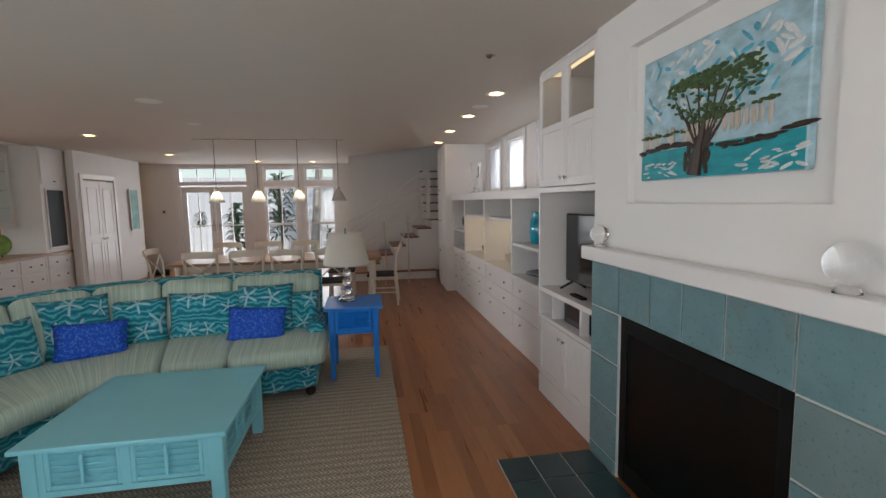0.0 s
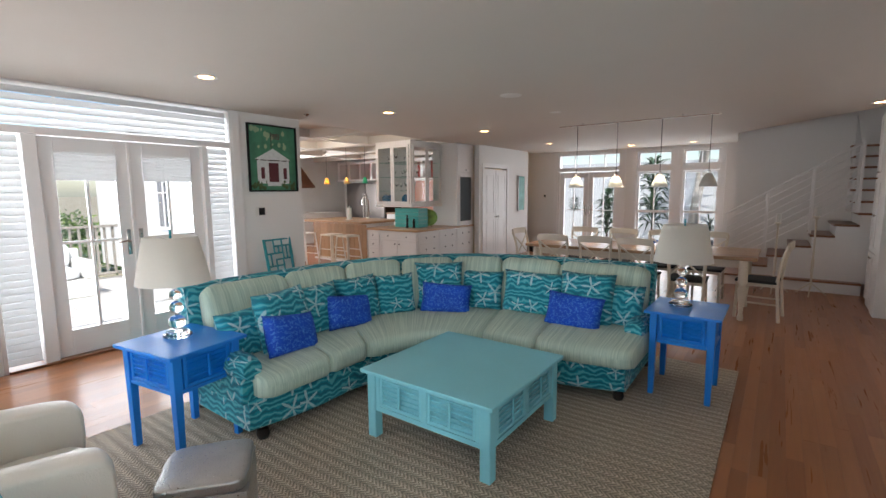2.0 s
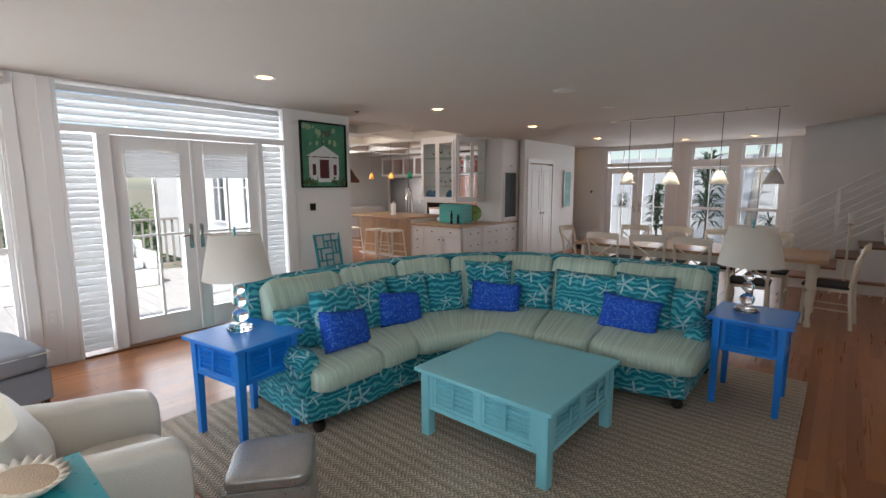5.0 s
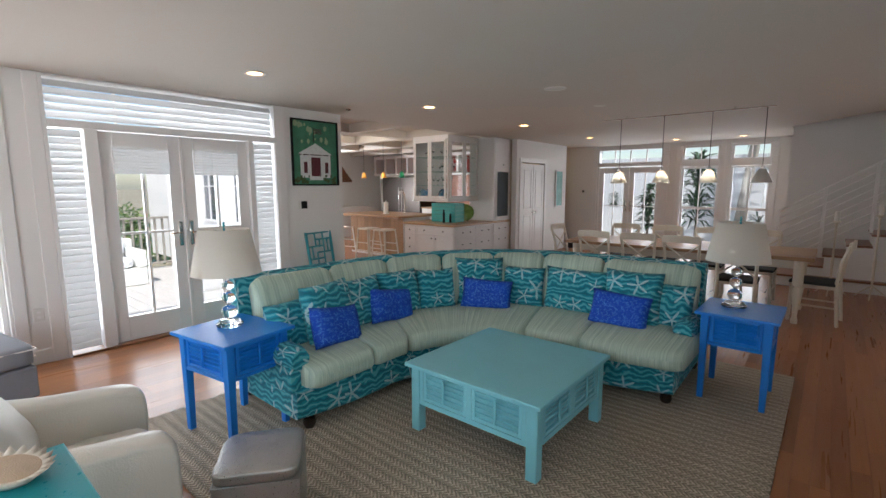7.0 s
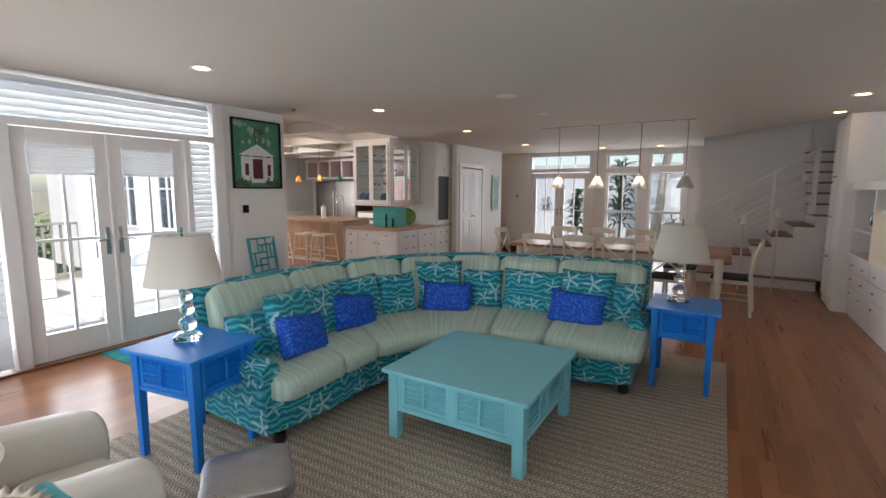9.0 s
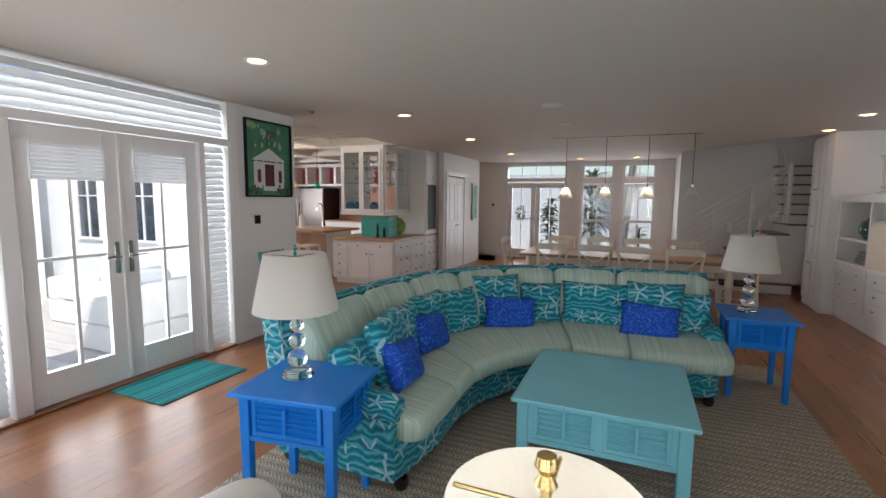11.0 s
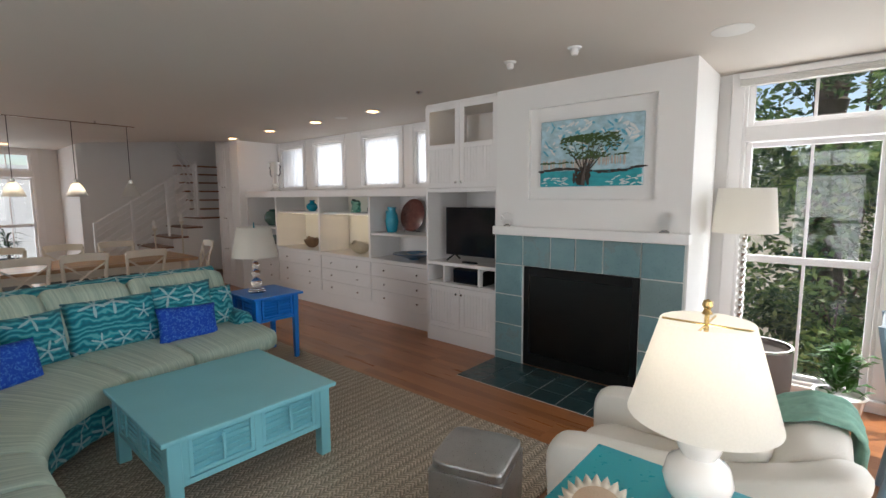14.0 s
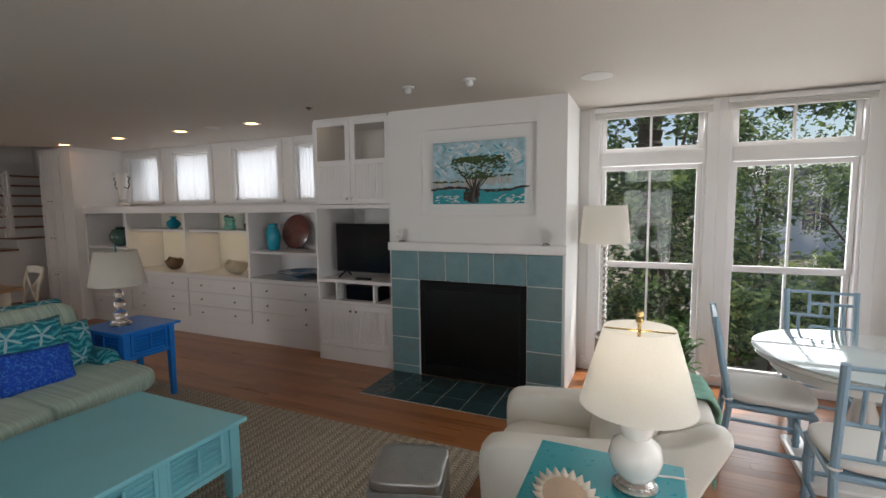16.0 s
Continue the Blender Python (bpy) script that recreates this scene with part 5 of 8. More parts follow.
SAND_P = mat("painted_sand", (0.55, 0.48, 0.42), 0.45, vary=0.3, scale=30, bump=0.8)
pa = thing("painting", 6.241, 0.105, 1.632, label="thickly painted canvas of a spreading tree by turquoise water", category="painting")
part("canvas", box(0.0, -0.428, 0.0, 0.038, 0.428, 0.55, 0.006), SKY_P, pa)
rp = random.Random(5)


def dab(bm, y, z, ry, rz, tilt=0.0, x=-0.003):
    q = bmesh.new()
    bmesh.ops.create_uvsphere(q, u_segments=8, v_segments=4, radius=1)
    join(bm, q, Matrix.Translation((x, y, z)) @ pose(0, 0, 0, tilt) @ Matrix.Diagonal((0.005, ry, rz, 1)))


def side(u, v):
    """Picture shares, from its left and bottom, to the canvas."""
    return 0.425 - 0.85 * u, 0.55 * v


b = box(-0.003, -0.426, 0.002, -0.0005, 0.426, 0.13, 0.001)
part("water", b, SEA_P, pa)
b = bmesh.new()
for i in range(46):
    u = rp.random()
    y, z = side(u, 0.235 + 0.03 * math.sin(u * 7) + rp.uniform(-0.012, 0.012))
    dab(b, y, z, rp.uniform(0.02, 0.05), rp.uniform(0.005, 0.011))
for i in range(26):
    y, z = side(0.36 + 0.16 * rp.random(), rp.uniform(0.07, 0.24))
    dab(b, y, z, 0.012, 0.03, rp.uniform(-30, 30), -0.004)
part("shore", b, BARK_P, pa)
b = bmesh.new()
for i in range(60):
    u = rp.uniform(0.02, 0.86)
    y, z = side(u, 0.33 + 0.04 * (u > 0.45))
    dab(b, y, z, 0.006, rp.uniform(0.03, 0.05), 0, -0.002)
tagged(part("far_trunk", b, SAND_P, pa), kind="stuff")
b = bmesh.new()
for i in range(80):
    u = rp.uniform(0.0, 0.9)
    y, z = side(u, 0.38 + 0.09 * max(0, u - 0.4) + rp.uniform(-0.012, 0.012) - (0.02 if u < 0.4 else -0.03))
    dab(b, y, z, rp.uniform(0.008, 0.02), 0.006, 0, -0.003)
for i in range(300):
    a = rp.uniform(0, 2 * math.pi)
    q = rp.random() ** 0.5
    u, v = 0.52 + 0.31 * q * math.cos(a), 0.61 + 0.19 * q * math.sin(a) + 0.05 * math.cos(a * 2)
    if rp.random() < 0.35:
        v = 0.66 + 0.1 * rp.random()
    y, z = side(u, v)
    dab(b, y, z, rp.uniform(0.008, 0.024), rp.uniform(0.004, 0.010), rp.uniform(-20, 20), -0.005)
tagged(part("leaf_dab", b, LEAF_P, pa), kind="stuff")
b = bmesh.new()
for u1, v1 in ((0.28, 0.60), (0.36, 0.62), (0.44, 0.70), (0.52, 0.74), (0.58, 0.72), (0.66, 0.68), (0.74, 0.58), (0.30, 0.5), (0.62, 0.6)):
    p0, p2 = side(0.47, 0.16), side(u1, v1)
    p1 = side(0.47 + (u1 - 0.47) * 0.55, 0.42)
    tube([(-0.004, *p0), (-0.005, *p1), (-0.005, *p2)], [0.007, 0.004, 0.002], 5, b)
tube([(-0.004, *side(0.44, 0.02)), (-0.006, *side(0.46, 0.2)), (-0.005, *side(0.49, 0.4))], [0.034, 0.022, 0.008], 7, b)
part("trunk", b, BARK_P, pa)
b = bmesh.new()
for i in range(40):
    y, z = side(rp.choice((rp.uniform(0.0, 0.3), rp.uniform(0.6, 1.0))), rp.uniform(0.02, 0.15))
    dab(b, y, z, rp.uniform(0.01, 0.035), rp.uniform(0.003, 0.007), rp.uniform(-25, 25), -0.005)
tagged(part("highlight", b, PALE_P, pa), kind="stuff")
for nm, col, n in (("pale_stroke", PALE_P, 46), ("blue_stroke", mat("painted_bright_blue", (0.10, 0.42, 0.58), 0.45, vary=0.5, scale=20, bump=0.8), 34)):
    b = bmesh.new()
    for i in range(n):
        y, z = side(rp.uniform(0.04, 0.96), rp.uniform(0.50, 0.97))
        dab(b, y, z, rp.uniform(0.018, 0.05), rp.uniform(0.006, 0.014), rp.uniform(10, 65) * rp.choice((-1, 1)), 0.0015)
    tagged(part(nm, b, col, pa), kind="stuff")

for y, r, lab in ((0.84, 0.052, "cut crystal clock ornament on the mantel"), (-0.515, 0.062, "clear glass ball on a small stand on the mantel")):
    o = thing("glass_ball", 6.19, y, 1.2835, label=lab, category="ornament")
    part("stand", lathe([(0, 0), (0.035, 0), (0.03, 0.012), (0.018, 0.02), (0, 0.02)], 16), CRYSTAL, o, "", True)
    q = bmesh.new()
    bmesh.ops.create_icosphere(q, subdivisions=3, radius=r)
    part("ball", q, CRYSTAL, o, "", "all", Matrix.Translation((0, 0, 0.02 + r)))


# ---- on the ceiling ----
def bulb_light(x, y, z, watts):
    data = bpy.data.lights.new("bulb_light", "POINT")
    data.energy, data.color, data.shadow_soft_size = watts, (1.0, 0.90, 0.74), 0.03
    new("bulb_light", data).location = (x, y, z)


LAMP = glow("warm_downlight", (1.0, 0.50, 0.20), 16.0)


def downlight(x, y, z=H):
    d = thing("downlight", x, y, z, label="lit recessed downlight with a white trim ring", category="ceiling light", group="recessed downlights")
    part("trim_ring", lathe([(0.062, -0.004), (0.085, -0.008), (0.092, -0.003), (0.09, -0.0005), (0.062, -0.0005)], 28), TRIM, d, "", True)
    part("bulb", lathe([(0, -0.002), (0.06, -0.002), (0.06, -0.0005), (0, -0.0005)], 24), LAMP, d)


for x, y in ((1.33, 0.9), (1.32, 3.15), (1.32, 5.43), (1.33, 8.0), (2.58, 9.5), (3.77, 9.55), (6.1, 2.57), (6.1, 3.68), (6.1, 4.82), (6.13, 6.05)):
    downlight(x, y)
for x, y in ((-0.9, 3.6), (-2.5, 3.6), (-0.9, 5.1), (-2.5, 5.1), (-2.5, 6.6), (-4.1, 6.6)):
    downlight(x, y, 2.66)
for x, y in ((-0.9, 4.6), (-2.5, 5.1)):
    bulb_light(x, y, 2.60, 9.0)
for x, y, r in ((5.83, -0.93, 0.11), (3.0, 3.15, 0.11), (6.1, 3.16, 0.08), (2.96, 4.4, 0.07)):
    s = thing("ceiling_speaker", x, y, H, label="round white ceiling speaker grille", category="speaker", group="ceiling speakers")
    part("grille", lathe([(0, -0.006), (r * 0.9, -0.006), (r, -0.003), (r, -0.0005), (0, -0.0005)], 32), CANVAS_WHITE, s, "", True)
for x, y in ((5.51, 0.38), (5.51, -0.107)):
    s = thing("spotlight", x, y, H, label="small white eyeball ceiling spot", category="ceiling light", group="ceiling spots")
    part("mount", lathe([(0, -0.01), (0.04, -0.01), (0.045, -0.0005), (0, -0.0005)], 20), TRIM, s, "", True)
    part("head", lathe([(0, -0.05), (0.02, -0.048), (0.026, -0.03), (0.02, -0.011), (0, -0.0105)], 16), TRIM, s, "", True)
for x, y in ((5.755, 1.52), (0.45, 2.6)):
    solo("sprinkler", lathe([(0, -0.02), (0.012, -0.02), (0.03, -0.006), (0.035, -0.0005), (0, -0.0005)], 16), CHROME, "small ceiling sprinkler head", "sprinkler", smooth=True, m=Matrix.Translation((x, y, H)))

# pendants on a low-voltage track over the dining table
tr = thing("light_track", 0, 0, 0, label="slim nickel track for the dining pendants", category="light track")
part("rail", tube([(2.55, 5.55, H - 0.03), (4.62, 5.58, H - 0.03)], 0.007, 6), CHROME, tr)
for x in (2.9, 4.2):
    part("mount", tube([(x, 5.56, H - 0.0005), (x, 5.56, H - 0.03)], 0.012, 8), CHROME, tr)
FROST = sheer("frosted_pendant_glass", (0.88, 0.87, 0.84), 0.7, 0.25)
BULB = glow("warm_bulb", (1.0, 0.72, 0.38), 22.0)
for x in (2.82, 3.39, 3.96, 4.53):
    p = thing("pendant_light", x, 5.57, 1.58, label="bell-shaped glass pendant on a thin black cord", category="pendant light", group="dining pendants")
    part("cord", tube([(0, 0, 0.20), (0, 0, H - 0.036 - 1.58)], 0.004, 6), BLACK, p)
    part("socket", lathe([(0.012, 0.21), (0.022, 0.20), (0.024, 0.15), (0.02, 0.145), (0, 0.145)], 14), CHROME, p, "", True)
    part("shade", lathe([(0.022, 0.17), (0.045, 0.15), (0.075, 0.09), (0.112, 0.0), (0.109, 0.0), (0.072, 0.088), (0.042, 0.146), (0.02, 0.165)], 26), FROST, p, "frosted glass bell", "all")
    q = bmesh.new()
    bmesh.ops.create_icosphere(q, subdivisions=2, radius=0.022)
    part("bulb", q, BULB if x < 4.4 else CERAMIC, p, "", "all", Matrix.Translation((0, 0, 0.12)))
    if x < 4.4:
        bulb_light(x, 5.57, 1.655, 3.0)


# ---- kitchen ----
def cabinet_box(name, x0, y0, z0, x1, y1, z1, label, category="cabinet"):
    k = thing(name, label=label, category=category)
    part("body", box(x0, y0, z0, x1, y1, z1, 0.003), CABINET, k)
    return k


def slab(parent, name, axis, at, u0, u1, z0, z1, knobs, t=0.018, mitre=0.05, material=None):
    """A drawer or door front with a raised frame, on a face that looks along -y or +x."""
    c = material or CABINET
    mm = Matrix.Translation((u0, at, 0)) if axis == "y" else Matrix.Translation((at, u0, 0)) @ pose(0, 0, 0, 0, 0, 90)
    w = u1 - u0
    d = part(name, box(0, -t * 0.5, z0, w, -0.0005, z1), c, parent, m=mm)
    fb = frame_bars(w, z1 - z0, min(mitre, (z1 - z0) * 0.25), t * 0.45)
    part("front_frame", fb, c, d, m=Matrix.Translation((0, -t, z0)))
    for kx, kz in knobs:
        knob(d, pose(kx * w, -t, kz, 90), DARK)
    return d


ct = cabinet_box("kitchen_cabinet", -1.29, 5.33, 0.09, -0.02, 7.19, 0.80, "white kitchen peninsula cabinet with drawers and doors")
part("plinth", box(-1.25, 5.38, 0.0, -0.07, 7.19, 0.0895), CABINET, ct)
for i in range(4):
    slab(ct, "drawer", "y", 5.33, -1.28, -0.98, 0.11 + 0.17 * i, 0.27 + 0.17 * i, ((0.5, 0.19 + 0.17 * i),))
slab(ct, "door", "y", 5.33, -0.97, -0.51, 0.11, 0.62, ((0.9, 0.56),))
slab(ct, "door", "y", 5.33, -0.50, -0.04, 0.11, 0.62, ((0.1, 0.56),))
slab(ct, "drawer", "y", 5.33, -0.97, -0.04, 0.63, 0.78, ((0.25, 0.705), (0.75, 0.705)))
for k, (a, c) in enumerate(((5.36, 5.95), (5.97, 6.55), (6.57, 7.17))):
    for z0, z1 in ((0.11, 0.34), (0.355, 0.575), (0.59, 0.78)):
        slab(ct, "drawer", "x", -0.02, a, c, z0, z1, ((0.3, (z0 + z1) / 2), (0.7, (z0 + z1) / 2)))
solo("worktop", box(-1.33, 5.28, 0.8005, 0.01, 7.19, 0.84, 0.005), OAK, "oiled oak worktop on the peninsula", "worktop")


def glass_cabinet():
    k = thing("glass_cabinet", label="white hanging china cabinet with glazed doors on two sides", category="cabinet")
    x0, x1, y0, y1, z0, z1 = -1.26, -0.36, 5.56, 6.52, 1.275, 2.50
    b = box(x0, y0, z0, x1, y1, z0 + 0.03)
    box(x0, y0, z1 - 0.08, x1, y1, z1, 0, b)
    for x in (x0, x1 - 0.04):
        for y in (y0, y1 - 0.04):
            box(x, y, z0 + 0.03, x + 0.04, y + 0.04, z1 - 0.08, 0.002, b)
    part("body", b, CABINET, k)
    part("back_panel", box(x0, y0 + 0.041, z0 + 0.031, x0 + 0.015, y1 - 0.041, z1 - 0.081), CABINET, k)
    part("moulding", box(x0 - 0.02, y0 - 0.02, z0 - 0.03, x1 + 0.02, y1, z0 - 0.0005, 0.006), CABINET, k)
    for z in (1.55, 1.82, 2.1):
        part("shelf", box(x0 + 0.02, y0 + 0.03, z, x1 - 0.03, y1 - 0.02, z + 0.008), glass_mat("shelf_glass", (0.8, 0.92, 0.88)), k, "glass shelf")
    def leaf(m, w):
        d = part("door", frame_bars(w, z1 - z0 - 0.115, 0.045, 0.018), CABINET, k, m=m)
        part("door_glass", box(0.045, 0.008, 0.045, w - 0.045, 0.011, z1 - z0 - 0.16), PANE, d)
    for i in range(2):
        leaf(Matrix.Translation((x0 + 0.041 + i * 0.41, y0 - 0.0185, z0 + 0.033)), 0.405)
    for i in range(2):
        leaf(Matrix.Translation((x1 + 0.0185, y0 + 0.041 + i * 0.44, z0 + 0.033)) @ pose(0, 0, 0, 0, 0, 90), 0.435)
    return k


glass_cabinet()
rr = random.Random(4)
for z in (1.306, 1.559, 1.829, 2.109):
    for i in range(5):
        x, y = -1.15 + 0.16 * i + rr.uniform(-0.02, 0.02), 5.68 + rr.uniform(0, 0.25)
        kind = rr.random()
        if z < 1.4 and kind < 0.6:
            solo("blue_plate", lathe([(0, 0.01), (0.06, 0.008), (0.09, 0.0), (0.092, 0.004), (0.06, 0.016), (0, 0.018)], 20), DEEP, "blue plate standing in the china cabinet", "plate", "china", smooth=True, m=pose(x, y, z + 0.092, 76, 0, 0))
        else:
            s = rr.uniform(0.8, 1.2)
            solo("wine_glass", lathe([(0, 0), (0.032 * s, 0), (0.004, 0.006), (0.004, 0.07 * s), (0.03 * s, 0.1 * s), (0.032 * s, 0.16 * s), (0.03 * s, 0.16 * s), (0.025 * s, 0.1 * s), (0, 0.08 * s)], 12), CRYSTAL, "clear glass standing in the china cabinet", "glass", "china", smooth=True, m=Matrix.Translation((x, y, z + 0.0005)))

tp = cabinet_box("pantry_cabinet", -0.62, 6.58, 0.8405, -0.02, 7.19, 2.50, "tall white pantry cabinet with a dark glass door")
slab(tp, "door", "x", -0.02, 6.60, 7.17, 1.92, 2.46, ((0.5, 1.97),))
d = slab(tp, "oven_door", "x", -0.02, 6.66, 7.12, 0.90, 1.86, ((0.08, 1.4),), material=CABINET)
part("oven_glass", box(0.03, -0.022, 0.93, 0.43, -0.0185, 1.83), BLACK, d, "dark wicker-brown glass")
tb = thing("bread_box", -0.95, 5.75, 0.8405, label="turquoise painted bread box on the worktop", category="bread box")
TURQ_P = mat("turquoise_paint", (0.06, 0.42, 0.38), 0.4, vary=0.08)
b = bmesh.new()
for i in range(5):
    box(0.0, 0.0, 0.001 + 0.075 * i, 0.60, 0.3, 0.072 + 0.075 * i, 0.003, b)
part("body", b, TURQ_P, tb)
pl = thing("fish_platter", -0.42, 6.18, 0.8405, label="green and blue fish platter on a stand", category="platter")
part("platter", lathe([(0, 0.012), (0.12, 0.01), (0.165, 0.0), (0.17, 0.004), (0.12, 0.02), (0, 0.022)], 30), mat("fish_glaze", (0.25, 0.42, 0.10), 0.2, vary=0.8, scale=12, coat=0.4), pl, "", True, pose(0, 0, 0.18, 76, 0, 40))
part("stand", tube([(-0.1, -0.05, 0.005), (0, 0.02, 0.06), (0.1, -0.05, 0.005)], 0.008, 6), BLACK, pl)
for x, y, h, lab in ((-0.52, 5.62, 0.26, "black pepper mill on the worktop"), (-0.44, 5.72, 0.18, "black bottle on the worktop")):
    vase("pepper_mill", x, y, 0.8405, [(0, 0), (0.028, 0), (0.02, h * 0.3), (0.025, h * 0.7), (0.012, h * 0.8), (0.02, h * 0.92), (0, h)], BLACK, lab, "kitchenware")

isl = cabinet_box("kitchen_island", -3.5, 5.75, 0.0, -1.75, 6.6, 0.88, "oak-boarded kitchen island with an overhanging top", "kitchen island")
for i in range(14):
    part("board", box(-3.49 + 0.124 * i, 5.737, 0.05, -3.49 + 0.124 * i + 0.12, 5.7495, 0.85, 0.002), OAK, isl)
solo("island_top", box(-3.6, 5.45, 0.8805, -1.6, 6.7, 0.925, 0.006), OAK, "oak top of the kitchen island", "worktop")
pt = vase("paper_towel", -2.55, 6.0, 0.9255, [(0, 0), (0.08, 0), (0.08, 0.012), (0.055, 0.013), (0.055, 0.26), (0.01, 0.262), (0.01, 0.3), (0, 0.3)], CANVAS_WHITE, "white paper towel roll on a holder", "paper towel")
fa = thing("kitchen_tap", -2.25, 6.3, 0.9255, label="tall chrome arched kitchen tap", category="tap")
part("spout", tube([(0, 0, 0), (0, 0, 0.42), (0, -0.05, 0.5), (0, -0.14, 0.5), (0, -0.18, 0.42), (0, -0.18, 0.34)], 0.014, 8), CHROME, fa, "", True)
part("lever", tube([(0.0, 0, 0.1), (0.08, 0, 0.14)], 0.008, 6), CHROME, fa)


def stool(x, y, back=False, rz=0):
    s = thing("bar_stool", x, y, 0, rz, "white wooden bar stool with a back rail" if back else "cream backless metal bar stool", "stool", "kitchen stools")
    m = TRIM if back else ANTIQUE
    part("seat", box(-0.17, -0.17, 0.63, 0.17, 0.17, 0.665, 0.012, seg=2), m, s)
    for sx in (-1, 1):
        for sy in (-1, 1):
            top = 1.02 if back and sy == -1 else 0.63
            part("leg", tube([(sx * 0.21, sy * 0.20, 0.0), (sx * 0.155, sy * 0.155, 0.63)] + ([(sx * 0.155, -0.19, top)] if top > 0.7 else []), 0.017, 6), m, s)
    for z in (0.2, 0.36):
        k = 0.195 - 0.05 * z
        part("rung", tube([(-k, -k, z), (k, -k, z)], 0.011, 6), m, s)
        part("rung", tube([(-k, k, z), (k, k, z)], 0.011, 6), m, s)
    if back:
        for z in (0.82, 0.96):
            part("back_rail", box(-0.16, -0.198, z - 0.035, 0.16, -0.178, z + 0.035, 0.005), m, s)


stool(-3.05, 5.15, True, 10)
stool(-2.35, 5.3)
stool(-1.85, 5.3)
fr = thing("refrigerator", -5.1, 9.1, 0, label="wide stainless steel refrigerator with tall bar handles", category="refrigerator")
part("body", box(-0.9, 0.0, 0.0, 0.75, 0.75, 1.82, 0.006), STEEL, fr)
for x0, x1 in ((-0.89, -0.06), (-0.05, 0.74)):
    part("door", box(x0, -0.03, 0.1, x1, -0.001, 1.80, 0.006), STEEL, fr)
for x in (-0.11, 0.0):
    part("handle", tube([(x, -0.07, 0.6), (x, -0.07, 1.5)], 0.013, 8), CHROME, fr)
cb = thing("cubby_shelf", -5.0, 9.3, 1.88, label="white wall cupboard with red-lined square cubbies", category="shelf")
RED = mat("red_paint", (0.50, 0.06, 0.04), 0.5, vary=0.12)
part("back_panel", box(-1.6, 0.40, 0.0, 2.4, 0.42, 0.6), RED, cb, "red painted lining")
for i in range(9):
    part("divider", box(-1.6 + 0.5 * i - 0.04, 0.0, 0.06, -1.6 + 0.5 * i + 0.04, 0.399, 0.54), CABINET, cb)
for z0, z1 in ((0.0, 0.06), (0.54, 0.62)):
    part("shelf", box(-1.64, 0.0, z0, 2.44, 0.399, z1), CABINET, cb)
bc = cabinet_box("base_cabinet", -4.3, 9.1, 0.0, -1.3, 9.85, 0.88, "white kitchen base cabinet with a terracotta-coloured splashback")
part("splashback", box(-4.3, 9.83, 0.93, -0.9, 9.85, 1.87), mat("terracotta_tile", (0.42, 0.17, 0.10), 0.5, vary=0.2, scale=20), bc, "terracotta tile splashback")
part("countertop", box(-4.3, 9.06, 0.881, -1.3, 9.84, 0.92, 0.004), OAK, bc)
hd = thing("range_hood", -6.6, 7.4, 1.75, label="brown copper range hood on the kitchen wall", category="range hood")
COPPER = mat("aged_copper", (0.20, 0.09, 0.05), 0.45, metal=0.7, vary=0.3)
b = bmesh.new()
lo4 = [b.verts.new(p) for p in ((-0.3, -0.6, 0), (0.35, -0.6, 0), (0.35, 0.6, 0), (-0.3, 0.6, 0))]
hi4 = [b.verts.new(p) for p in ((-0.3, -0.25, 0.75), (0.0, -0.25, 0.75), (0.0, 0.25, 0.75), (-0.3, 0.25, 0.75))]
b.faces.new(lo4[::-1])
b.faces.new(hi4)
for i in range(4):
    b.faces.new((lo4[i], lo4[(i + 1) % 4], hi4[(i + 1) % 4], hi4[i]))
part("canopy", b, COPPER, hd)
part("rim", box(-0.32, -0.62, -0.08, 0.37, 0.62, -0.001, 0.004), COPPER, hd)
wc = cabinet_box("range_counter", -6.98, 3.0, 0.0, -6.2, 9.0, 0.9, "white kitchen counter along the wall")
kl = thing("counter_lamp", -6.5, 6.3, 0.9005, label="small lit green glass lamp on the kitchen counter", category="table lamp")
part("base", lathe([(0, 0), (0.09, 0), (0.12, 0.1), (0.06, 0.25), (0.02, 0.28), (0, 0.28)], 18), mat("lime_glaze", (0.20, 0.38, 0.03), 0.2, coat=0.4), kl, "lime green glazed base", True)
part("shade", lathe([(0.15, 0.28), (0.10, 0.48), (0.098, 0.48), (0.148, 0.28)], 20), glow("lit_small_shade", (1.0, 0.85, 0.55), 1.6), kl, "glowing shade", "all")
for x, c in ((-3.87, (1.0, 0.72, 0.25)), (-3.15, (1.0, 0.75, 0.35)), (-2.53, (0.05, 0.35, 0.22))):
    p = thing("pendant_light", x, 6.5, 1.74, label="small coloured glass pendant over the island", category="pendant light", group="island pendants")
    part("cord", tube([(0, 0, 0.14), (0, 0, 0.919)], 0.004, 6), BLACK, p)
    part("shade", lathe([(0.02, 0.15), (0.04, 0.12), (0.07, 0.0), (0.067, 0.0), (0.036, 0.12), (0.018, 0.148)], 18), sheer("island_glass_%d" % int(-x * 10), c, 0.5, 0.3), p, "coloured glass cone", "all")
    q = bmesh.new()
    bmesh.ops.create_icosphere(q, subdivisions=2, radius=0.025)
    part("bulb", q, BULB, p, "", "all", Matrix.Translation((0, 0, 0.05)))

# hall side: an open door with a glazed picture on it
hdoor = thing("door_7", 0.10, 8.62, 0.01, 96, "white hall door standing open with a framed picture", "door", kind="structure")
part("leaf", box(0, 0, 0, 0.80, 0.035, 2.0, 0.003), TRIM, hdoor)
pic = thing("framed_picture", 0.162, 8.95, 1.05, label="narrow framed picture of green water on the hall door", category="picture")
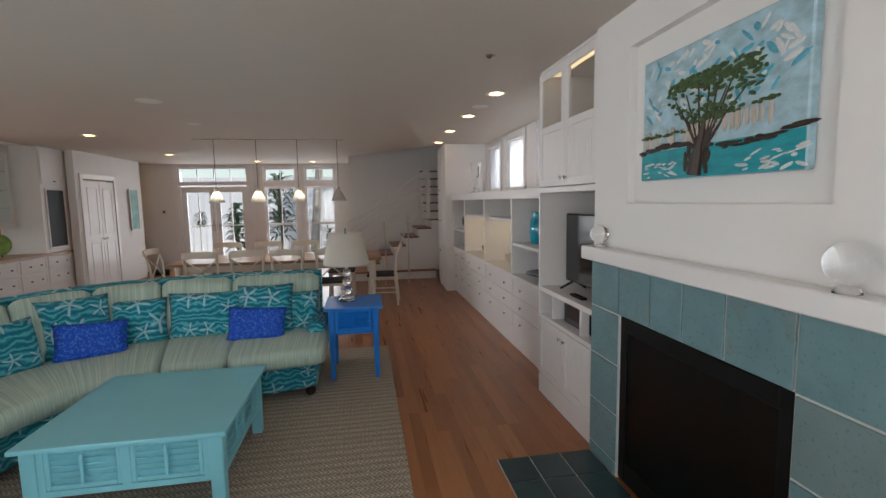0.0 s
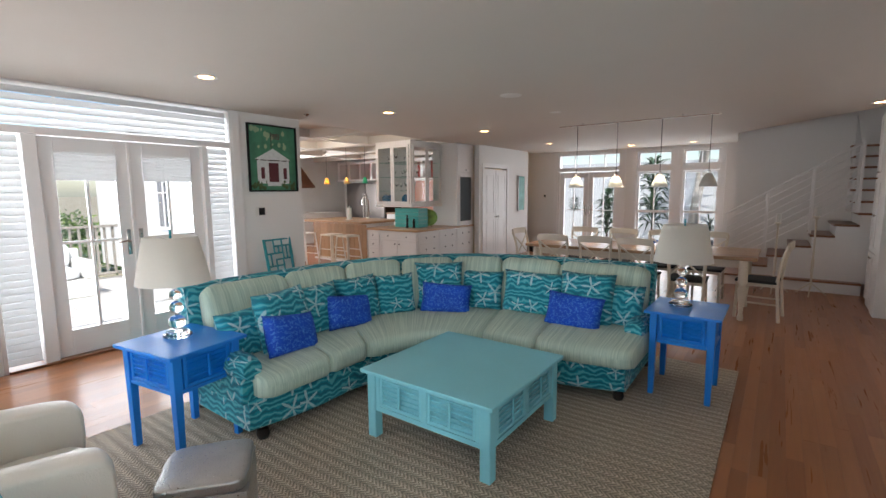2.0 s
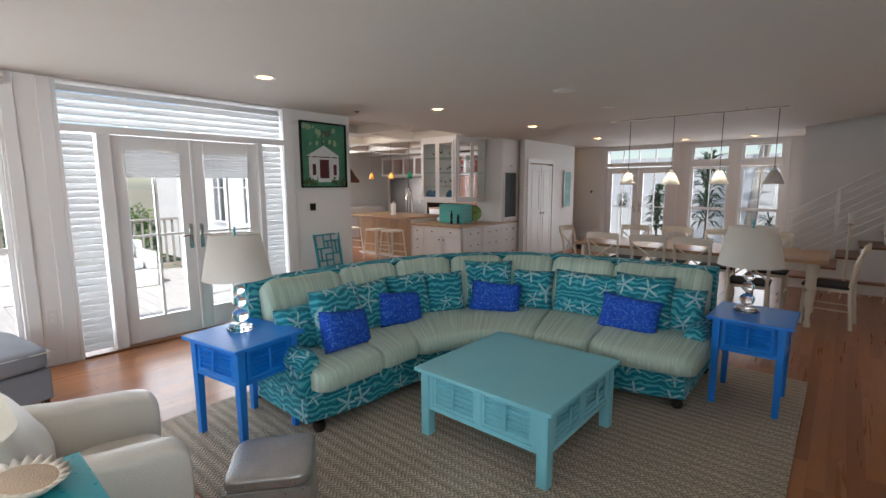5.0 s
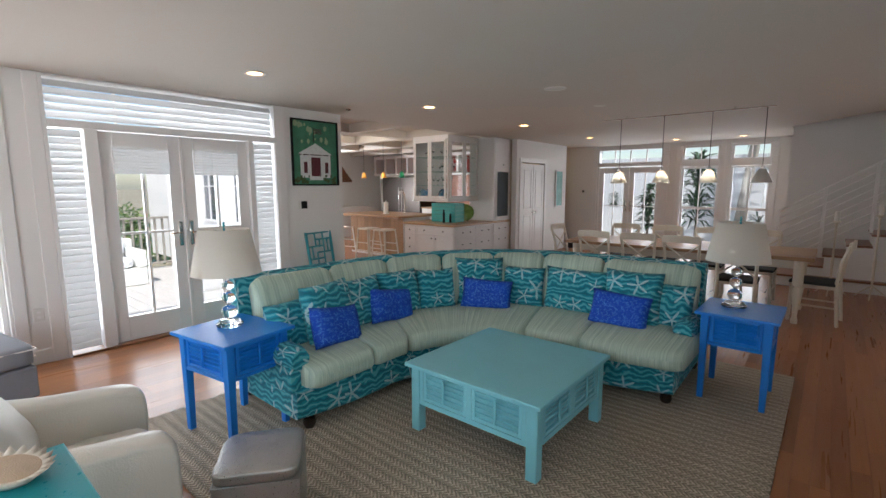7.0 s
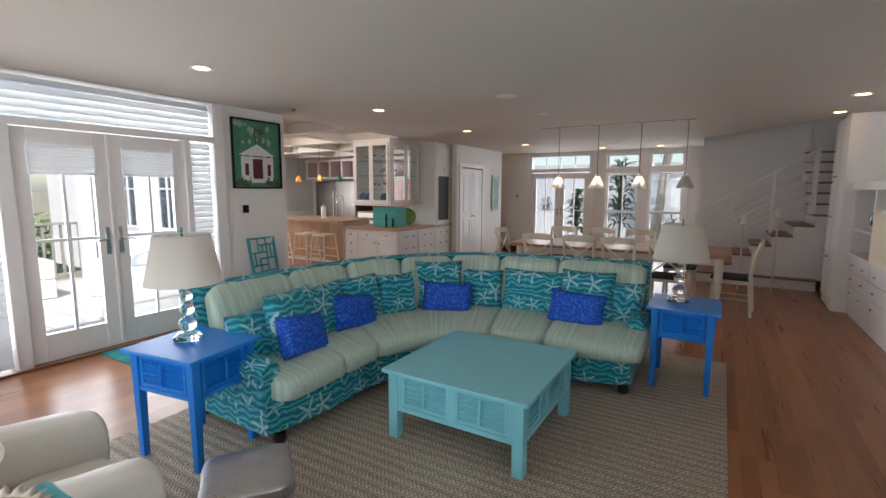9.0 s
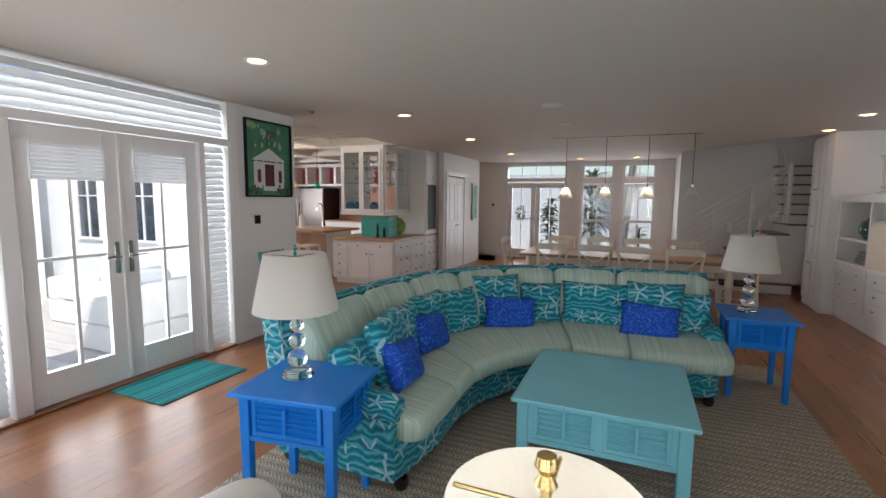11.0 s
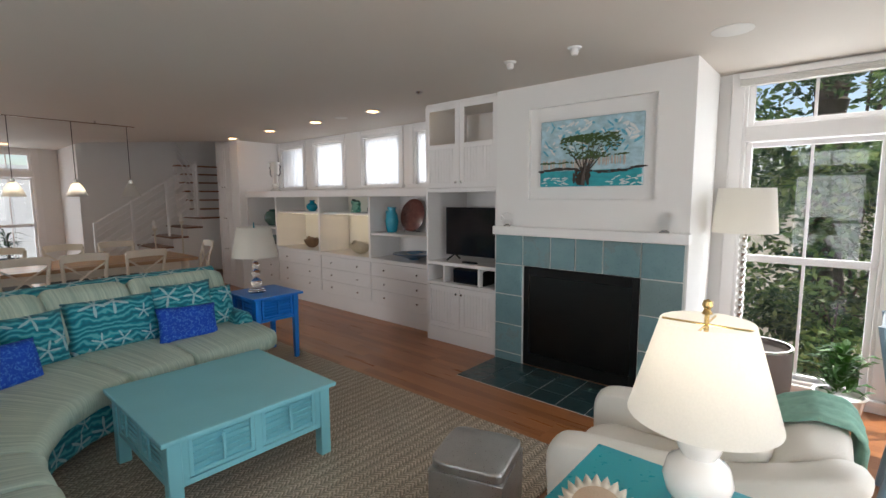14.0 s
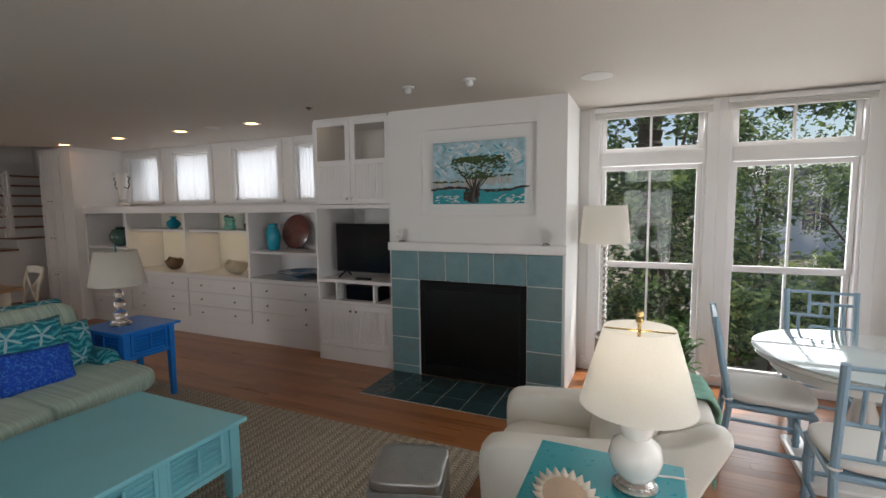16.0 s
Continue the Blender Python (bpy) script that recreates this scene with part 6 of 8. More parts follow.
part("picture_frame", frame_bars(0.36, 0.86, 0.025, 0.02), TRIM, pic, m=pose(0, 0, 0, 0, 0, 90))
part("picture_sheet", box(0.026, 0.008, 0.026, 0.334, 0.012, 0.834), mat("sea_picture", (0.20, 0.45, 0.42), 0.4, vary=0.7, scale=7), pic, m=pose(0, 0, 0, 0, 0, 90))
sc = thing("wall_sconce", -0.60, 9.75, 1.85, label="small lit wall sconce in the hall", category="wall light")
part("shade", lathe([(0.03, 0.0), (0.06, 0.14), (0.057, 0.14), (0.027, 0.0)], 16), glow("lit_sconce", (1.0, 0.6, 0.22), 6.0), sc, "glowing shade", "all")
part("bracket", tube([(-0.145, 0, -0.02), (0, 0, -0.02), (0, 0, 0.02)], 0.008, 6), BRASS, sc)
th = thing("thermostat", 0.2, 9.75, 1.35, label="white thermostat on the wall", category="thermostat")
part("body", box(0.12, 10.24, 0.0, 0.20, 10.269, 0.10, 0.005), CERAMIC, th)
part("display", box(0.135, 10.236, 0.03, 0.185, 10.2395, 0.08), SCREEN, th)
th.matrix_basis = pose(0.12, 0.0, 1.35)

# ---- stairs ----
stt = new("stairs")
tagged(stt, "white staircase with oak treads rising behind the dining table", "stairs", "", "structure")
part("riser", box(4.57, 7.62, 0.0, 6.3, 8.74, 0.15, 0.003), TRIM, stt)
part("tread", box(4.54, 7.58, 0.1505, 6.3, 8.74, 0.18, 0.006), TREAD, stt)
for n in range(1, 7):
    x = 4.66 + 0.262 * n
    z = 0.17 * (n + 1)
    part("riser", box(x, 7.72, 0.1805, 7.0 if n == 6 else x + 0.2615, 8.74, z - 0.03, 0.0), TRIM, stt)
    part("tread", box(x - 0.03, 7.69, z - 0.0295, 7.0 if n == 6 else x + 0.262, 8.74, z, 0.006), TREAD, stt)
for n in range(6):
    z = 1.19 + 0.17 * (n + 1)
    y = 7.85 + 0.14 * n
    part("riser", box(6.14, y, 1.191, 6.99, y + 0.1395, z - 0.03), TRIM, stt)
    part("tread", box(6.12, y - 0.03, z - 0.0295, 6.99, y + 0.14, z, 0.005), TREAD, stt)
rl = thing("stair_railing", label="white metal stair railing with sloping bars", category="railing")
slope = 0.17 / 0.262


def rail_z(x, k):
    return 0.20 + slope * (x - 4.61) + k


for k in range(8):
    h = 0.16 + 0.115 * k
    part("bar", tube([(4.57, 7.76, rail_z(4.57, h)), (6.20, 7.76, rail_z(6.20, h))], 0.018 if k == 7 else 0.010, 8), TRIM, rl)
for x in (4.57, 5.12, 5.67, 6.20):
    part("post", box(x - 0.02, 7.74, rail_z(x, -0.02), x + 0.02, 7.78, rail_z(x, 0.985), 0.003), TRIM, rl)
for k in range(6):
    part("bar", tube([(6.18, 7.80, 1.42 + 0.13 * k), (6.18, 8.7, 2.02 + 0.13 * k)], 0.010, 6), TRIM, rl)
part("post", box(6.16, 7.80, 1.20, 6.20, 7.84, 2.17, 0.003), TRIM, rl)

tc = thing("tall_cupboard", label="tall white cupboard beside the stairs with panelled doors", category="cupboard")
part("body", box(6.29, 6.495, 0.0, 6.99, 7.05, 2.50), CABINET, tc)
for a, c in ((6.51, 6.768), (6.778, 7.035)):
    panel_front(tc, a, c, 0.10, 0.72, 6.27, (a + 0.22 if a < 6.7 else a + 0.04, 0.66), False)
    panel_front(tc, a, c, 0.74, 1.66, 6.27, (a + 0.22 if a < 6.7 else a + 0.04, 1.2), False)
    panel_front(tc, a, c, 1.68, 2.46, 6.27, (a + 0.22 if a < 6.7 else a + 0.04, 1.74), False)


def floor_candlestick(x, y, h):
    s = thing("floor_candlestick", x, y, 0, label="tall pale floor candlestick on three splayed feet", category="candlestick", group="floor candlesticks")
    part("stem", lathe([(0.012, 0.10), (0.014, 0.3), (0.02, 0.5), (0.012, 0.55), (0.012, h - 0.2), (0.03, h - 0.17), (0.05, h - 0.16), (0.04, h - 0.15), (0, h - 0.15)], 12), ANTIQUE, s, "", True)
    part("candle", lathe([(0, h - 0.1495), (0.03, h - 0.1495), (0.03, h - 0.02), (0, h - 0.02)], 14), CANVAS_WHITE, s, "", True)
    for i in range(3):
        a = 2 * math.pi * i / 3 + 0.4
        part("foot", tube([(0, 0, 0.18), (0.1 * math.cos(a), 0.1 * math.sin(a), 0.10), (0.2 * math.cos(a), 0.2 * math.sin(a), 0.008)], 0.008, 6), ANTIQUE, s)


floor_candlestick(5.28, 7.25, 1.20)
floor_candlestick(5.72, 7.30, 1.30)

# ---- dining ----
dt = thing("dining_table", label="long farmhouse table with an oak top and turned cream legs", category="dining table")
b = bmesh.new()
for i in range(5):
    box(2.25, 5.08 + 0.21 * i, 0.725, 5.12, 5.08 + 0.21 * i + 0.2075, 0.765, 0.004, b)
part("tabletop", b, OAK, dt)
part("apron", box(2.40, 5.20, 0.62, 4.97, 5.99, 0.7245, 0.004), ANTIQUE, dt)
for x in (2.38, 4.99):
    for y in (5.20, 5.99):
        part("leg", lathe([(0, 0), (0.03, 0), (0.035, 0.04), (0.022, 0.08), (0.03, 0.2), (0.05, 0.36), (0.03, 0.42), (0.05, 0.45), (0.05, 0.62), (0.05, 0.724), (0, 0.724)], 16), ANTIQUE, dt, "", True, Matrix.Translation((x, y, 0)))


def x_chair():
    s = thing("dining_chair", label="cream wooden dining chair with a crossed back and dark woven seat", category="chair", group="chairs round the dining table")
    part("seat", box(-0.21, -0.20, 0.44, 0.21, 0.22, 0.475, 0.015, seg=2), SEAT_BLACK, s, "dark woven seat")
    part("seat_rail", box(-0.20, -0.19, 0.405, 0.20, 0.21, 0.4395, 0.004), ANTIQUE, s)
    for sx in (-1, 1):
        part("leg", tube([(sx * 0.19, 0.20, 0.0), (sx * 0.18, 0.19, 0.43)], 0.018, 8), ANTIQUE, s)
        part("back_post", tube([(sx * 0.19, -0.24, 0.0), (sx * 0.185, -0.20, 0.45), (sx * 0.195, -0.23, 0.72), (sx * 0.21, -0.285, 0.90)], 0.018, 8), ANTIQUE, s, "", True)
        part("cross", tube([(sx * 0.185, -0.215, 0.52), (0, -0.228, 0.68), (-sx * 0.195, -0.262, 0.83)], 0.011, 6), ANTIQUE, s, "", True)
        part("stretcher", tube([(sx * 0.185, 0.19, 0.2), (sx * 0.19, -0.215, 0.2)], 0.011, 6), ANTIQUE, s)
    b = box(-0.215, -0.012, 0, 0.215, 0.012, 0.085)
    bmesh.ops.subdivide_edges(b, edges=[e for e in b.edges if abs(e.verts[0].co.x - e.verts[1].co.x) > 0.1], cuts=9)
    for v in b.verts:
        k = 1 - (v.co.x / 0.215) ** 2
        v.co += Vector((0, -0.285 - 0.02 * k, 0.85 + 0.012 * k))
    part("top_rail", b, ANTIQUE, s)
    return s


ch = x_chair()
ch.matrix_basis = pose(2.76, 5.16, 0, 0, 0, 0)
for x, y, rz in ((3.32, 5.18, 3), (3.86, 5.17, -3), (4.43, 5.12, 2), (2.70, 6.08, 180), (3.30, 6.10, 177), (3.92, 6.09, 182), (4.51, 6.11, 179), (5.14, 5.52, 84), (2.16, 5.6, -92)):
    copy_thing(ch, pose(x, y, 0, 0, 0, rz))

# ---- by the deck doors ----
art = thing("wall_picture", 0.002, 2.04, 1.555, label="framed green picture of a white porticoed house with a flag", category="picture")
M90 = pose(0, 0, 0, 0, 0, 90)
part("picture_frame", frame_bars(0.70, 0.83, 0.018, 0.035), BLACK, art, "thin black frame", m=M90 @ Matrix.Translation((0, -0.036, 0)))
GREEN_P = mat("painted_green_sky", (0.06, 0.24, 0.14), 0.5, vary=0.6, scale=8, bump=0.4)
part("picture_sheet", box(0.018, -0.012, 0.018, 0.682, -0.001, 0.812), GREEN_P, art, m=M90)
WHITE_P, RED_P = PALE_P, mat("painted_dark_red", (0.10, 0.012, 0.02), 0.5, vary=0.2)
b = box(0.12, -0.015, 0.10, 0.58, -0.0125, 0.40)
me = [b.verts.new((0.09, -0.0155, 0.40)), b.verts.new((0.61, -0.0155, 0.40)), b.verts.new((0.35, -0.0155, 0.54))]
b.faces.new(me)
part("painted_house", b, WHITE_P, art, m=M90)
b = box(0.28, -0.018, 0.12, 0.42, -0.0155, 0.36)
for x in (0.17, 0.49):
    box(x, -0.018, 0.16, x + 0.05, -0.0155, 0.30, 0, b)
part("painted_door", b, RED_P, art, m=M90)
b = bmesh.new()
for x in (0.14, 0.245, 0.44, 0.545):
    box(x, -0.020, 0.10, x + 0.022, -0.0185, 0.40, 0, b)
box(0.25, -0.020, 0.07, 0.45, -0.0185, 0.10, 0, b)
part("painted_column", b, WHITE_P, art, m=M90)
b = box(0.325, -0.016, 0.545, 0.332, -0.0125, 0.74)
box(0.10, -0.016, 0.385, 0.60, -0.0157, 0.398, 0, b)
part("painted_pole", b, BARK_P, art, m=M90)
b = bmesh.new()
for i in range(5):
    box(0.335, -0.016, 0.66 + 0.014 * i, 0.45, -0.0125, 0.667 + 0.014 * i, 0, b)
part("painted_flag", b, RED_P, art, m=M90)
b = bmesh.new()
for i in range(34):
    q = bmesh.new()
    bmesh.ops.create_icosphere(q, subdivisions=1, radius=rp.uniform(0.012, 0.03))
    join(b, q, Matrix.Translation((rp.choice((rp.uniform(0.05, 0.27), rp.uniform(0.44, 0.65))), -0.014, rp.uniform(0.035, 0.13))) @ Matrix.Diagonal((1, 0.3, 1, 1)))
part("painted_shrub", b, LEAF_P, art, m=M90)
b = bmesh.new()
for i in range(16):
    q = bmesh.new()
    bmesh.ops.create_icosphere(q, subdivisions=1, radius=rp.uniform(0.012, 0.035))
    join(b, q, Matrix.Translation((rp.uniform(0.05, 0.65), -0.012, rp.uniform(0.55, 0.78))) @ Matrix.Diagonal((1, 0.12, 1.3, 1)))
tagged(part("painted_cloud", b, mat("painted_pale_green", (0.34, 0.46, 0.28), 0.5, vary=0.4), art, m=M90), kind="stuff")
tm = thing("wall_panel", 0.001, 2.11, 1.25, label="black touch panel in a white wall plate", category="control panel")
part("plate", box(0, 0, 0, 0.006, 0.135, 0.115, 0.002), CERAMIC, tm)
part("display", box(0.0065, 0.045, 0.012, 0.010, 0.128, 0.103), SCREEN, tm)
for y, z in ((-0.535, 0.38), (2.2, 0.42)):
    o = thing("wall_outlet", 0.001, y, z, label="white wall outlet plate", category="outlet", group="outlets")
    part("plate", box(0, 0, 0, 0.005, 0.075, 0.115, 0.002), CERAMIC, o)
    for k in (0.025, 0.068):
        part("socket", box(0.0051, 0.025, k, 0.0065, 0.05, k + 0.022), TRIM, o)

STRIPE, nn, ll = blank("teal_rag_stripes", 0.95)
sx = nn.new("ShaderNodeSeparateXYZ")
ll.new(mapped(nn, ll, "Object"), sx.inputs[0])
cell = nn.new("ShaderNodeTexWhiteNoise")
cell.noise_dimensions = "1D"
ll.new(math_node(nn, ll, "FLOOR", math_node(nn, ll, "MULTIPLY", sx.outputs[0], 42.0)), cell.inputs["W"])
wv = noise_node(nn, ll, mapped(nn, ll, "Object", (12, 120, 1)), 1.0, 3)
cc = mixed(nn, ll, cell.outputs["Value"], (0.005, 0.10, 0.13), (0.04, 0.42, 0.42))
ll.new(mixed(nn, ll, math_node(nn, ll, "MULTIPLY", wv, 0.5), cc, (0.02, 0.22, 0.24)), nn["Principled BSDF"].inputs["Base Color"])
bumped(nn, ll, wv, 0.8, 0.01)
solo("door_mat", box(0.06, 0.53, 0.0005, 0.67, 1.34, 0.012, 0.004), STRIPE, "teal striped rag mat before the deck doors", "mat")


def fret_chair(material, seat_material, label, group="", cushion_label=""):
    """A bamboo-style chair: turned posts with nodes and a lattice of short bars in the back."""
    s = thing("fretwork_chair", label=label, category="chair", group=group)
    w, d = 0.44, 0.44

    def cane(name, pts, r=0.016, parent=s):
        part(name, tube(pts, r, 8), material, parent, "", True)

    for sx in (-1, 1):
        cane("front_leg", [(sx * (w / 2 - 0.02), d / 2 - 0.02, 0), (sx * (w / 2 - 0.02), d / 2 - 0.02, 0.42)], 0.019)
        cane("back_post", [(sx * (w / 2 - 0.02), -d / 2 - 0.03, 0), (sx * (w / 2 - 0.02), -d / 2 + 0.02, 0.42), (sx * (w / 2 - 0.012), -d / 2 - 0.07, 0.95)], 0.019)
        cane("stretcher", [(sx * (w / 2 - 0.02), d / 2 - 0.02, 0.17), (sx * (w / 2 - 0.02), -d / 2, 0.17)], 0.012)
        for z in (0.10, 0.30):
            cane("cane_node", [(sx * (w / 2 - 0.02), d / 2 - 0.02, z - 0.008), (sx * (w / 2 - 0.02), d / 2 - 0.02, z + 0.008)], 0.024)
    cane("stretcher", [(-w / 2 + 0.03, d / 2 - 0.02, 0.22), (w / 2 - 0.03, d / 2 - 0.02, 0.22)], 0.012)
    cane("stretcher", [(-w / 2 + 0.03, -d / 2, 0.22), (w / 2 - 0.03, -d / 2, 0.22)], 0.012)
    part("seat_rail", box(-w / 2, -d / 2, 0.405, w / 2, d / 2, 0.435, 0.008), material, s)

    def bp(u, z):
        return (u * (w / 2 - 0.025), -d / 2 + 0.02 - 0.09 * (z - 0.42) / 0.53, z)

    for z, a, c in ((0.935, -1, 1), (0.52, -1, 1), (0.85, -1, 0.35), (0.76, -0.35, 1), (0.68, -1, 0.3), (0.60, -0.3, 1)):
        cane("lattice_bar", [bp(a, z), bp(c, z)], 0.011)
    for u, a, c in ((-0.35, 0.68, 0.935), (0.35, 0.76, 0.935), (0.0, 0.76, 0.85), (0.3, 0.52, 0.68), (-0.3, 0.52, 0.68), (0.68, 0.60, 0.76), (-0.68, 0.68, 0.85)):
        cane("lattice_bar", [bp(u, a), bp(u, c)], 0.010)
    if seat_material is None:
        part("seat", box(-w / 2 + 0.01, -d / 2 + 0.02, 0.4355, w / 2 - 0.01, d / 2, 0.45, 0.006), material, s)
    else:
        part("seat_cushion", cushion(w + 0.01, d + 0.01, 0.07, 4, 8, 0.15, 3), seat_material, s, cushion_label, "all", Matrix.Translation((0, 0.01, 0.471)))
        for sx in (-1, 1):
            part("cushion_tie", tube([(sx * (w / 2 - 0.02) + 0.024 * math.cos(a), -d / 2 + 0.01 + 0.026 * math.sin(a), 0.46) for a in [k * 0.7 for k in range(9)]], 0.006, 6, closed=True), seat_material, s)
    return s


c1 = fret_chair(mat("teal_chair_paint", (0.012, 0.26, 0.30), 0.35, vary=0.08), None, "teal bamboo-style fretwork chair against the wall")
c1.matrix_basis = pose(0.30, 2.42, 0, 0, 0, -82)


# ---- armchairs and breakfast corner ----
def bent_slab(profile, x0, x1, r):
    """A padded slab of constant outline in the yz plane, from x0 to x1, with softly rounded edges."""
    b = bmesh.new()
    n = len(profile)
    steps = ((x0, r), (x0 + 0.3 * r, 0.35 * r), (x0 + r, 0.0), ((x0 + x1) / 2, -0.008), (x1 - r, 0.0), (x1 - 0.3 * r, 0.35 * r), (x1, r))
    rings = []
    for x, shrink in steps:
        ring = []
        for i, (y, z) in enumerate(profile):
            (ya, za), (yb, zb) = profile[i - 1], profile[(i + 1) % n]
            ty, tz = yb - ya, zb - za
            k = math.hypot(ty, tz) or 1.0
            w = noise.noise(Vector((x * 5, y * 5, z * 5))) * 0.006
            ring.append(b.verts.new((x, y + (tz / k) * -(shrink + w), max(0.03, z + (ty / k) * (shrink + w)))))
        rings.append(ring)
    for p, q in zip(rings, rings[1:]):
        for j in range(n):
            b.faces.new((p[j], p[(j + 1) % n], q[(j + 1) % n], q[j]))
    b.faces.new(rings[0])
    b.faces.new(rings[-1])
    bmesh.ops.recalc_face_normals(b, faces=b.faces[:])
    box_uv(b)
    return b


def soft_outline(points, rounds=2):
    """Corner cutting: rounds a closed outline."""
    for _ in range(rounds):
        out = []
        for i, p in enumerate(points):
            q = points[(i + 1) % len(points)]
            out += [(p[0] * 0.8 + q[0] * 0.2, p[1] * 0.8 + q[1] * 0.2), (p[0] * 0.2 + q[0] * 0.8, p[1] * 0.2 + q[1] * 0.8)]
        points = out
    return points


def armchair(x, y, rz, label, side, size):
    """Club chair: arms that sweep up into a raked back, a loose pillow against it."""
    s = thing("armchair", x, y, 0.0, rz, label, "armchair", "cream leather armchairs")
    s.scale = size
    part("base", cushion(0.48, 0.66, 0.22, 7, 8, 0, 1), LEATHER, s, "", "all", Matrix.Translation((0, 0.01, 0.19)))
    part("seat_cushion", cushion(0.46, 0.62, 0.16, 4, 12, 0.18, 2, 0.012), LEATHER, s, "", "all", Matrix.Translation((0, 0.07, 0.38)))
    outline = soft_outline([(0.36, 0.05), (0.39, 0.52), (0.34, 0.61), (0.0, 0.63), (-0.24, 0.665), (-0.44, 0.745), (-0.56, 0.815), (-0.63, 0.79), (-0.58, 0.66), (-0.34, 0.05)])
    for sx in (-1, 1):
        part("arm", bent_slab(outline, sx * 0.305 - 0.075, sx * 0.305 + 0.075, 0.02), LEATHER, s, "sweeping leather arm", "all")
    back = soft_outline([(-0.16, 0.30), (-0.40, 0.74), (-0.48, 0.80), (-0.59, 0.795), (-0.60, 0.72), (-0.34, 0.07), (-0.20, 0.07)])
    part("backrest", bent_slab(back, -0.228, 0.228, 0.03), LEATHER, s, "raked leather back", "all")
    part("back_pillow", pillow(0.46, 0.40, 0.20, 16, 6 + side), LEATHER, s, "puckered loose leather pillow", "all", Matrix.Translation((-0.02 * side, -0.235, 0.635)) @ pose(0, 0, 0, 32, -6 * side, 0))
    for sx in (-1, 1):
        for yy in (-0.28, 0.28):
            part("foot", lathe([(0.022, 0.07), (0.026, 0.03), (0.018, 0), (0, 0)], 10), DARK, s, "", True, Matrix.Translation((sx * 0.30, yy, 0.0)))
    return s


armchair(4.70, -0.96, 4, "cream leather armchair with sweeping arms beside the teal chest", 1, (0.98, 1.02, 0.88))
armchair(2.97, -0.88, -7, "cream leather armchair with sweeping arms facing the sofa", -1, (0.98, 0.84, 0.98))
THROW = mat("sea_green_knit", (0.27, 0.50, 0.40), 0.95, vary=0.35, scale=26, grain=220, bump=0.9, stretch=(1, 1, 1))


def throw_blanket(x, y, rz, x0, x1, label, drop, size):
    """A folded knitted throw laid over a chair's back, hanging in soft folds to a fringe."""
    t = thing("throw_blanket", x, y, 0, rz, label, "throw", "throws")
    t.scale = size
    b = bmesh.new()
    nu, nv = 34, 26
    line = [(-0.16, 0.50), (-0.25, 0.625), (-0.40, 0.775), (-0.50, 0.828), (-0.60, 0.815), (-0.635, 0.76), (-0.63, 0.80 - drop * 0.6), (-0.625, 0.80 - drop)]
    grid = []
    for i in range(nu + 1):
        g = i / nu * (len(line) - 1)
        k = min(len(line) - 2, int(g))
        q = g - k
        py = line[k][0] * (1 - q) + line[k + 1][0] * q
        pz = line[k][1] * (1 - q) + line[k + 1][1] * q
        row = []
        for j in range(nv + 1):
            v = j / nv
            fold = abs(math.sin(v * 11 + i * 0.02)) ** 1.5 * 0.022 + 0.004 * math.sin(v * 37 + i * 0.3)
            out = max(0.0, min(1.0, (k - 3) / 2))
            w = x0 + (x1 - x0) * v + 0.014 * math.sin(i * 0.25 + v)
            row.append(b.verts.new((w, py - fold * out, pz + 0.008 + fold * 0.5 * (1 - out))))
        grid.append(row)
    for i in range(nu):
        for j in range(nv):
            b.faces.new((grid[i][j], grid[i + 1][j], grid[i + 1][j + 1], grid[i][j + 1]))
    bmesh.ops.recalc_face_normals(b, faces=b.faces[:])
    bmesh.ops.solidify(b, geom=b.faces[:], thickness=0.010)
    part("cloth", b, THROW, t, "", "all")
    for yy, z in ((-0.632, 0.81 - drop), (-0.157, 0.50)):
        b = bmesh.new()
        for j in range(24):
            w = x0 + (x1 - x0) * j / 23
            tube([(w, yy, z + 0.01), (w + 0.006 * math.sin(j * 2.1), yy - 0.004, z - 0.03), (w + 0.01 * math.sin(j * 3.3), yy, z - 0.06)], 0.004, 5, b)
        part("fringe", b, THROW, t)


throw_blanket(4.70, -0.96, 4, 0.0, 0.31, "sea-green knitted throw over the armchair's back", 0.42, (0.98, 1.02, 0.88))
throw_blanket(2.97, -0.88, -7, -0.06, 0.22, "sea-green fringed throw over the armchair's back", 0.30, (0.98, 0.84, 0.98))


def ottoman(x, y, rz):
    o = thing("ottoman", x, y, 0.014, rz, "silver crocodile-embossed leather cube ottoman", "ottoman", "silver ottomans")
    o.scale = (0.83, 0.83, 0.80)
    part("body", box(-0.215, -0.215, 0.012, 0.215, 0.215, 0.355, 0.008, seg=2), SILVER, o, "", True)
    part("lid", cushion(0.435, 0.435, 0.075, 7, 10, 0.08, 1, 0.004), SILVER, o, "padded silver top", "all", Matrix.Translation((0, 0, 0.391)))
    part("piping", tube([(-0.215, -0.215, 0.356), (0.215, -0.215, 0.356), (0.215, 0.215, 0.356), (-0.215, 0.215, 0.356)], 0.006, 6, closed=True), SILVER, o)
    for sx in (-1, 1):
        for sy in (-1, 1):
            part("foot", box(sx * 0.18 - 0.02, sy * 0.18 - 0.02, 0, sx * 0.18 + 0.02, sy * 0.18 + 0.02, 0.0115), DARK, o)


ottoman(4.30, -0.24, 17)
ottoman(3.31, -0.25, 53)

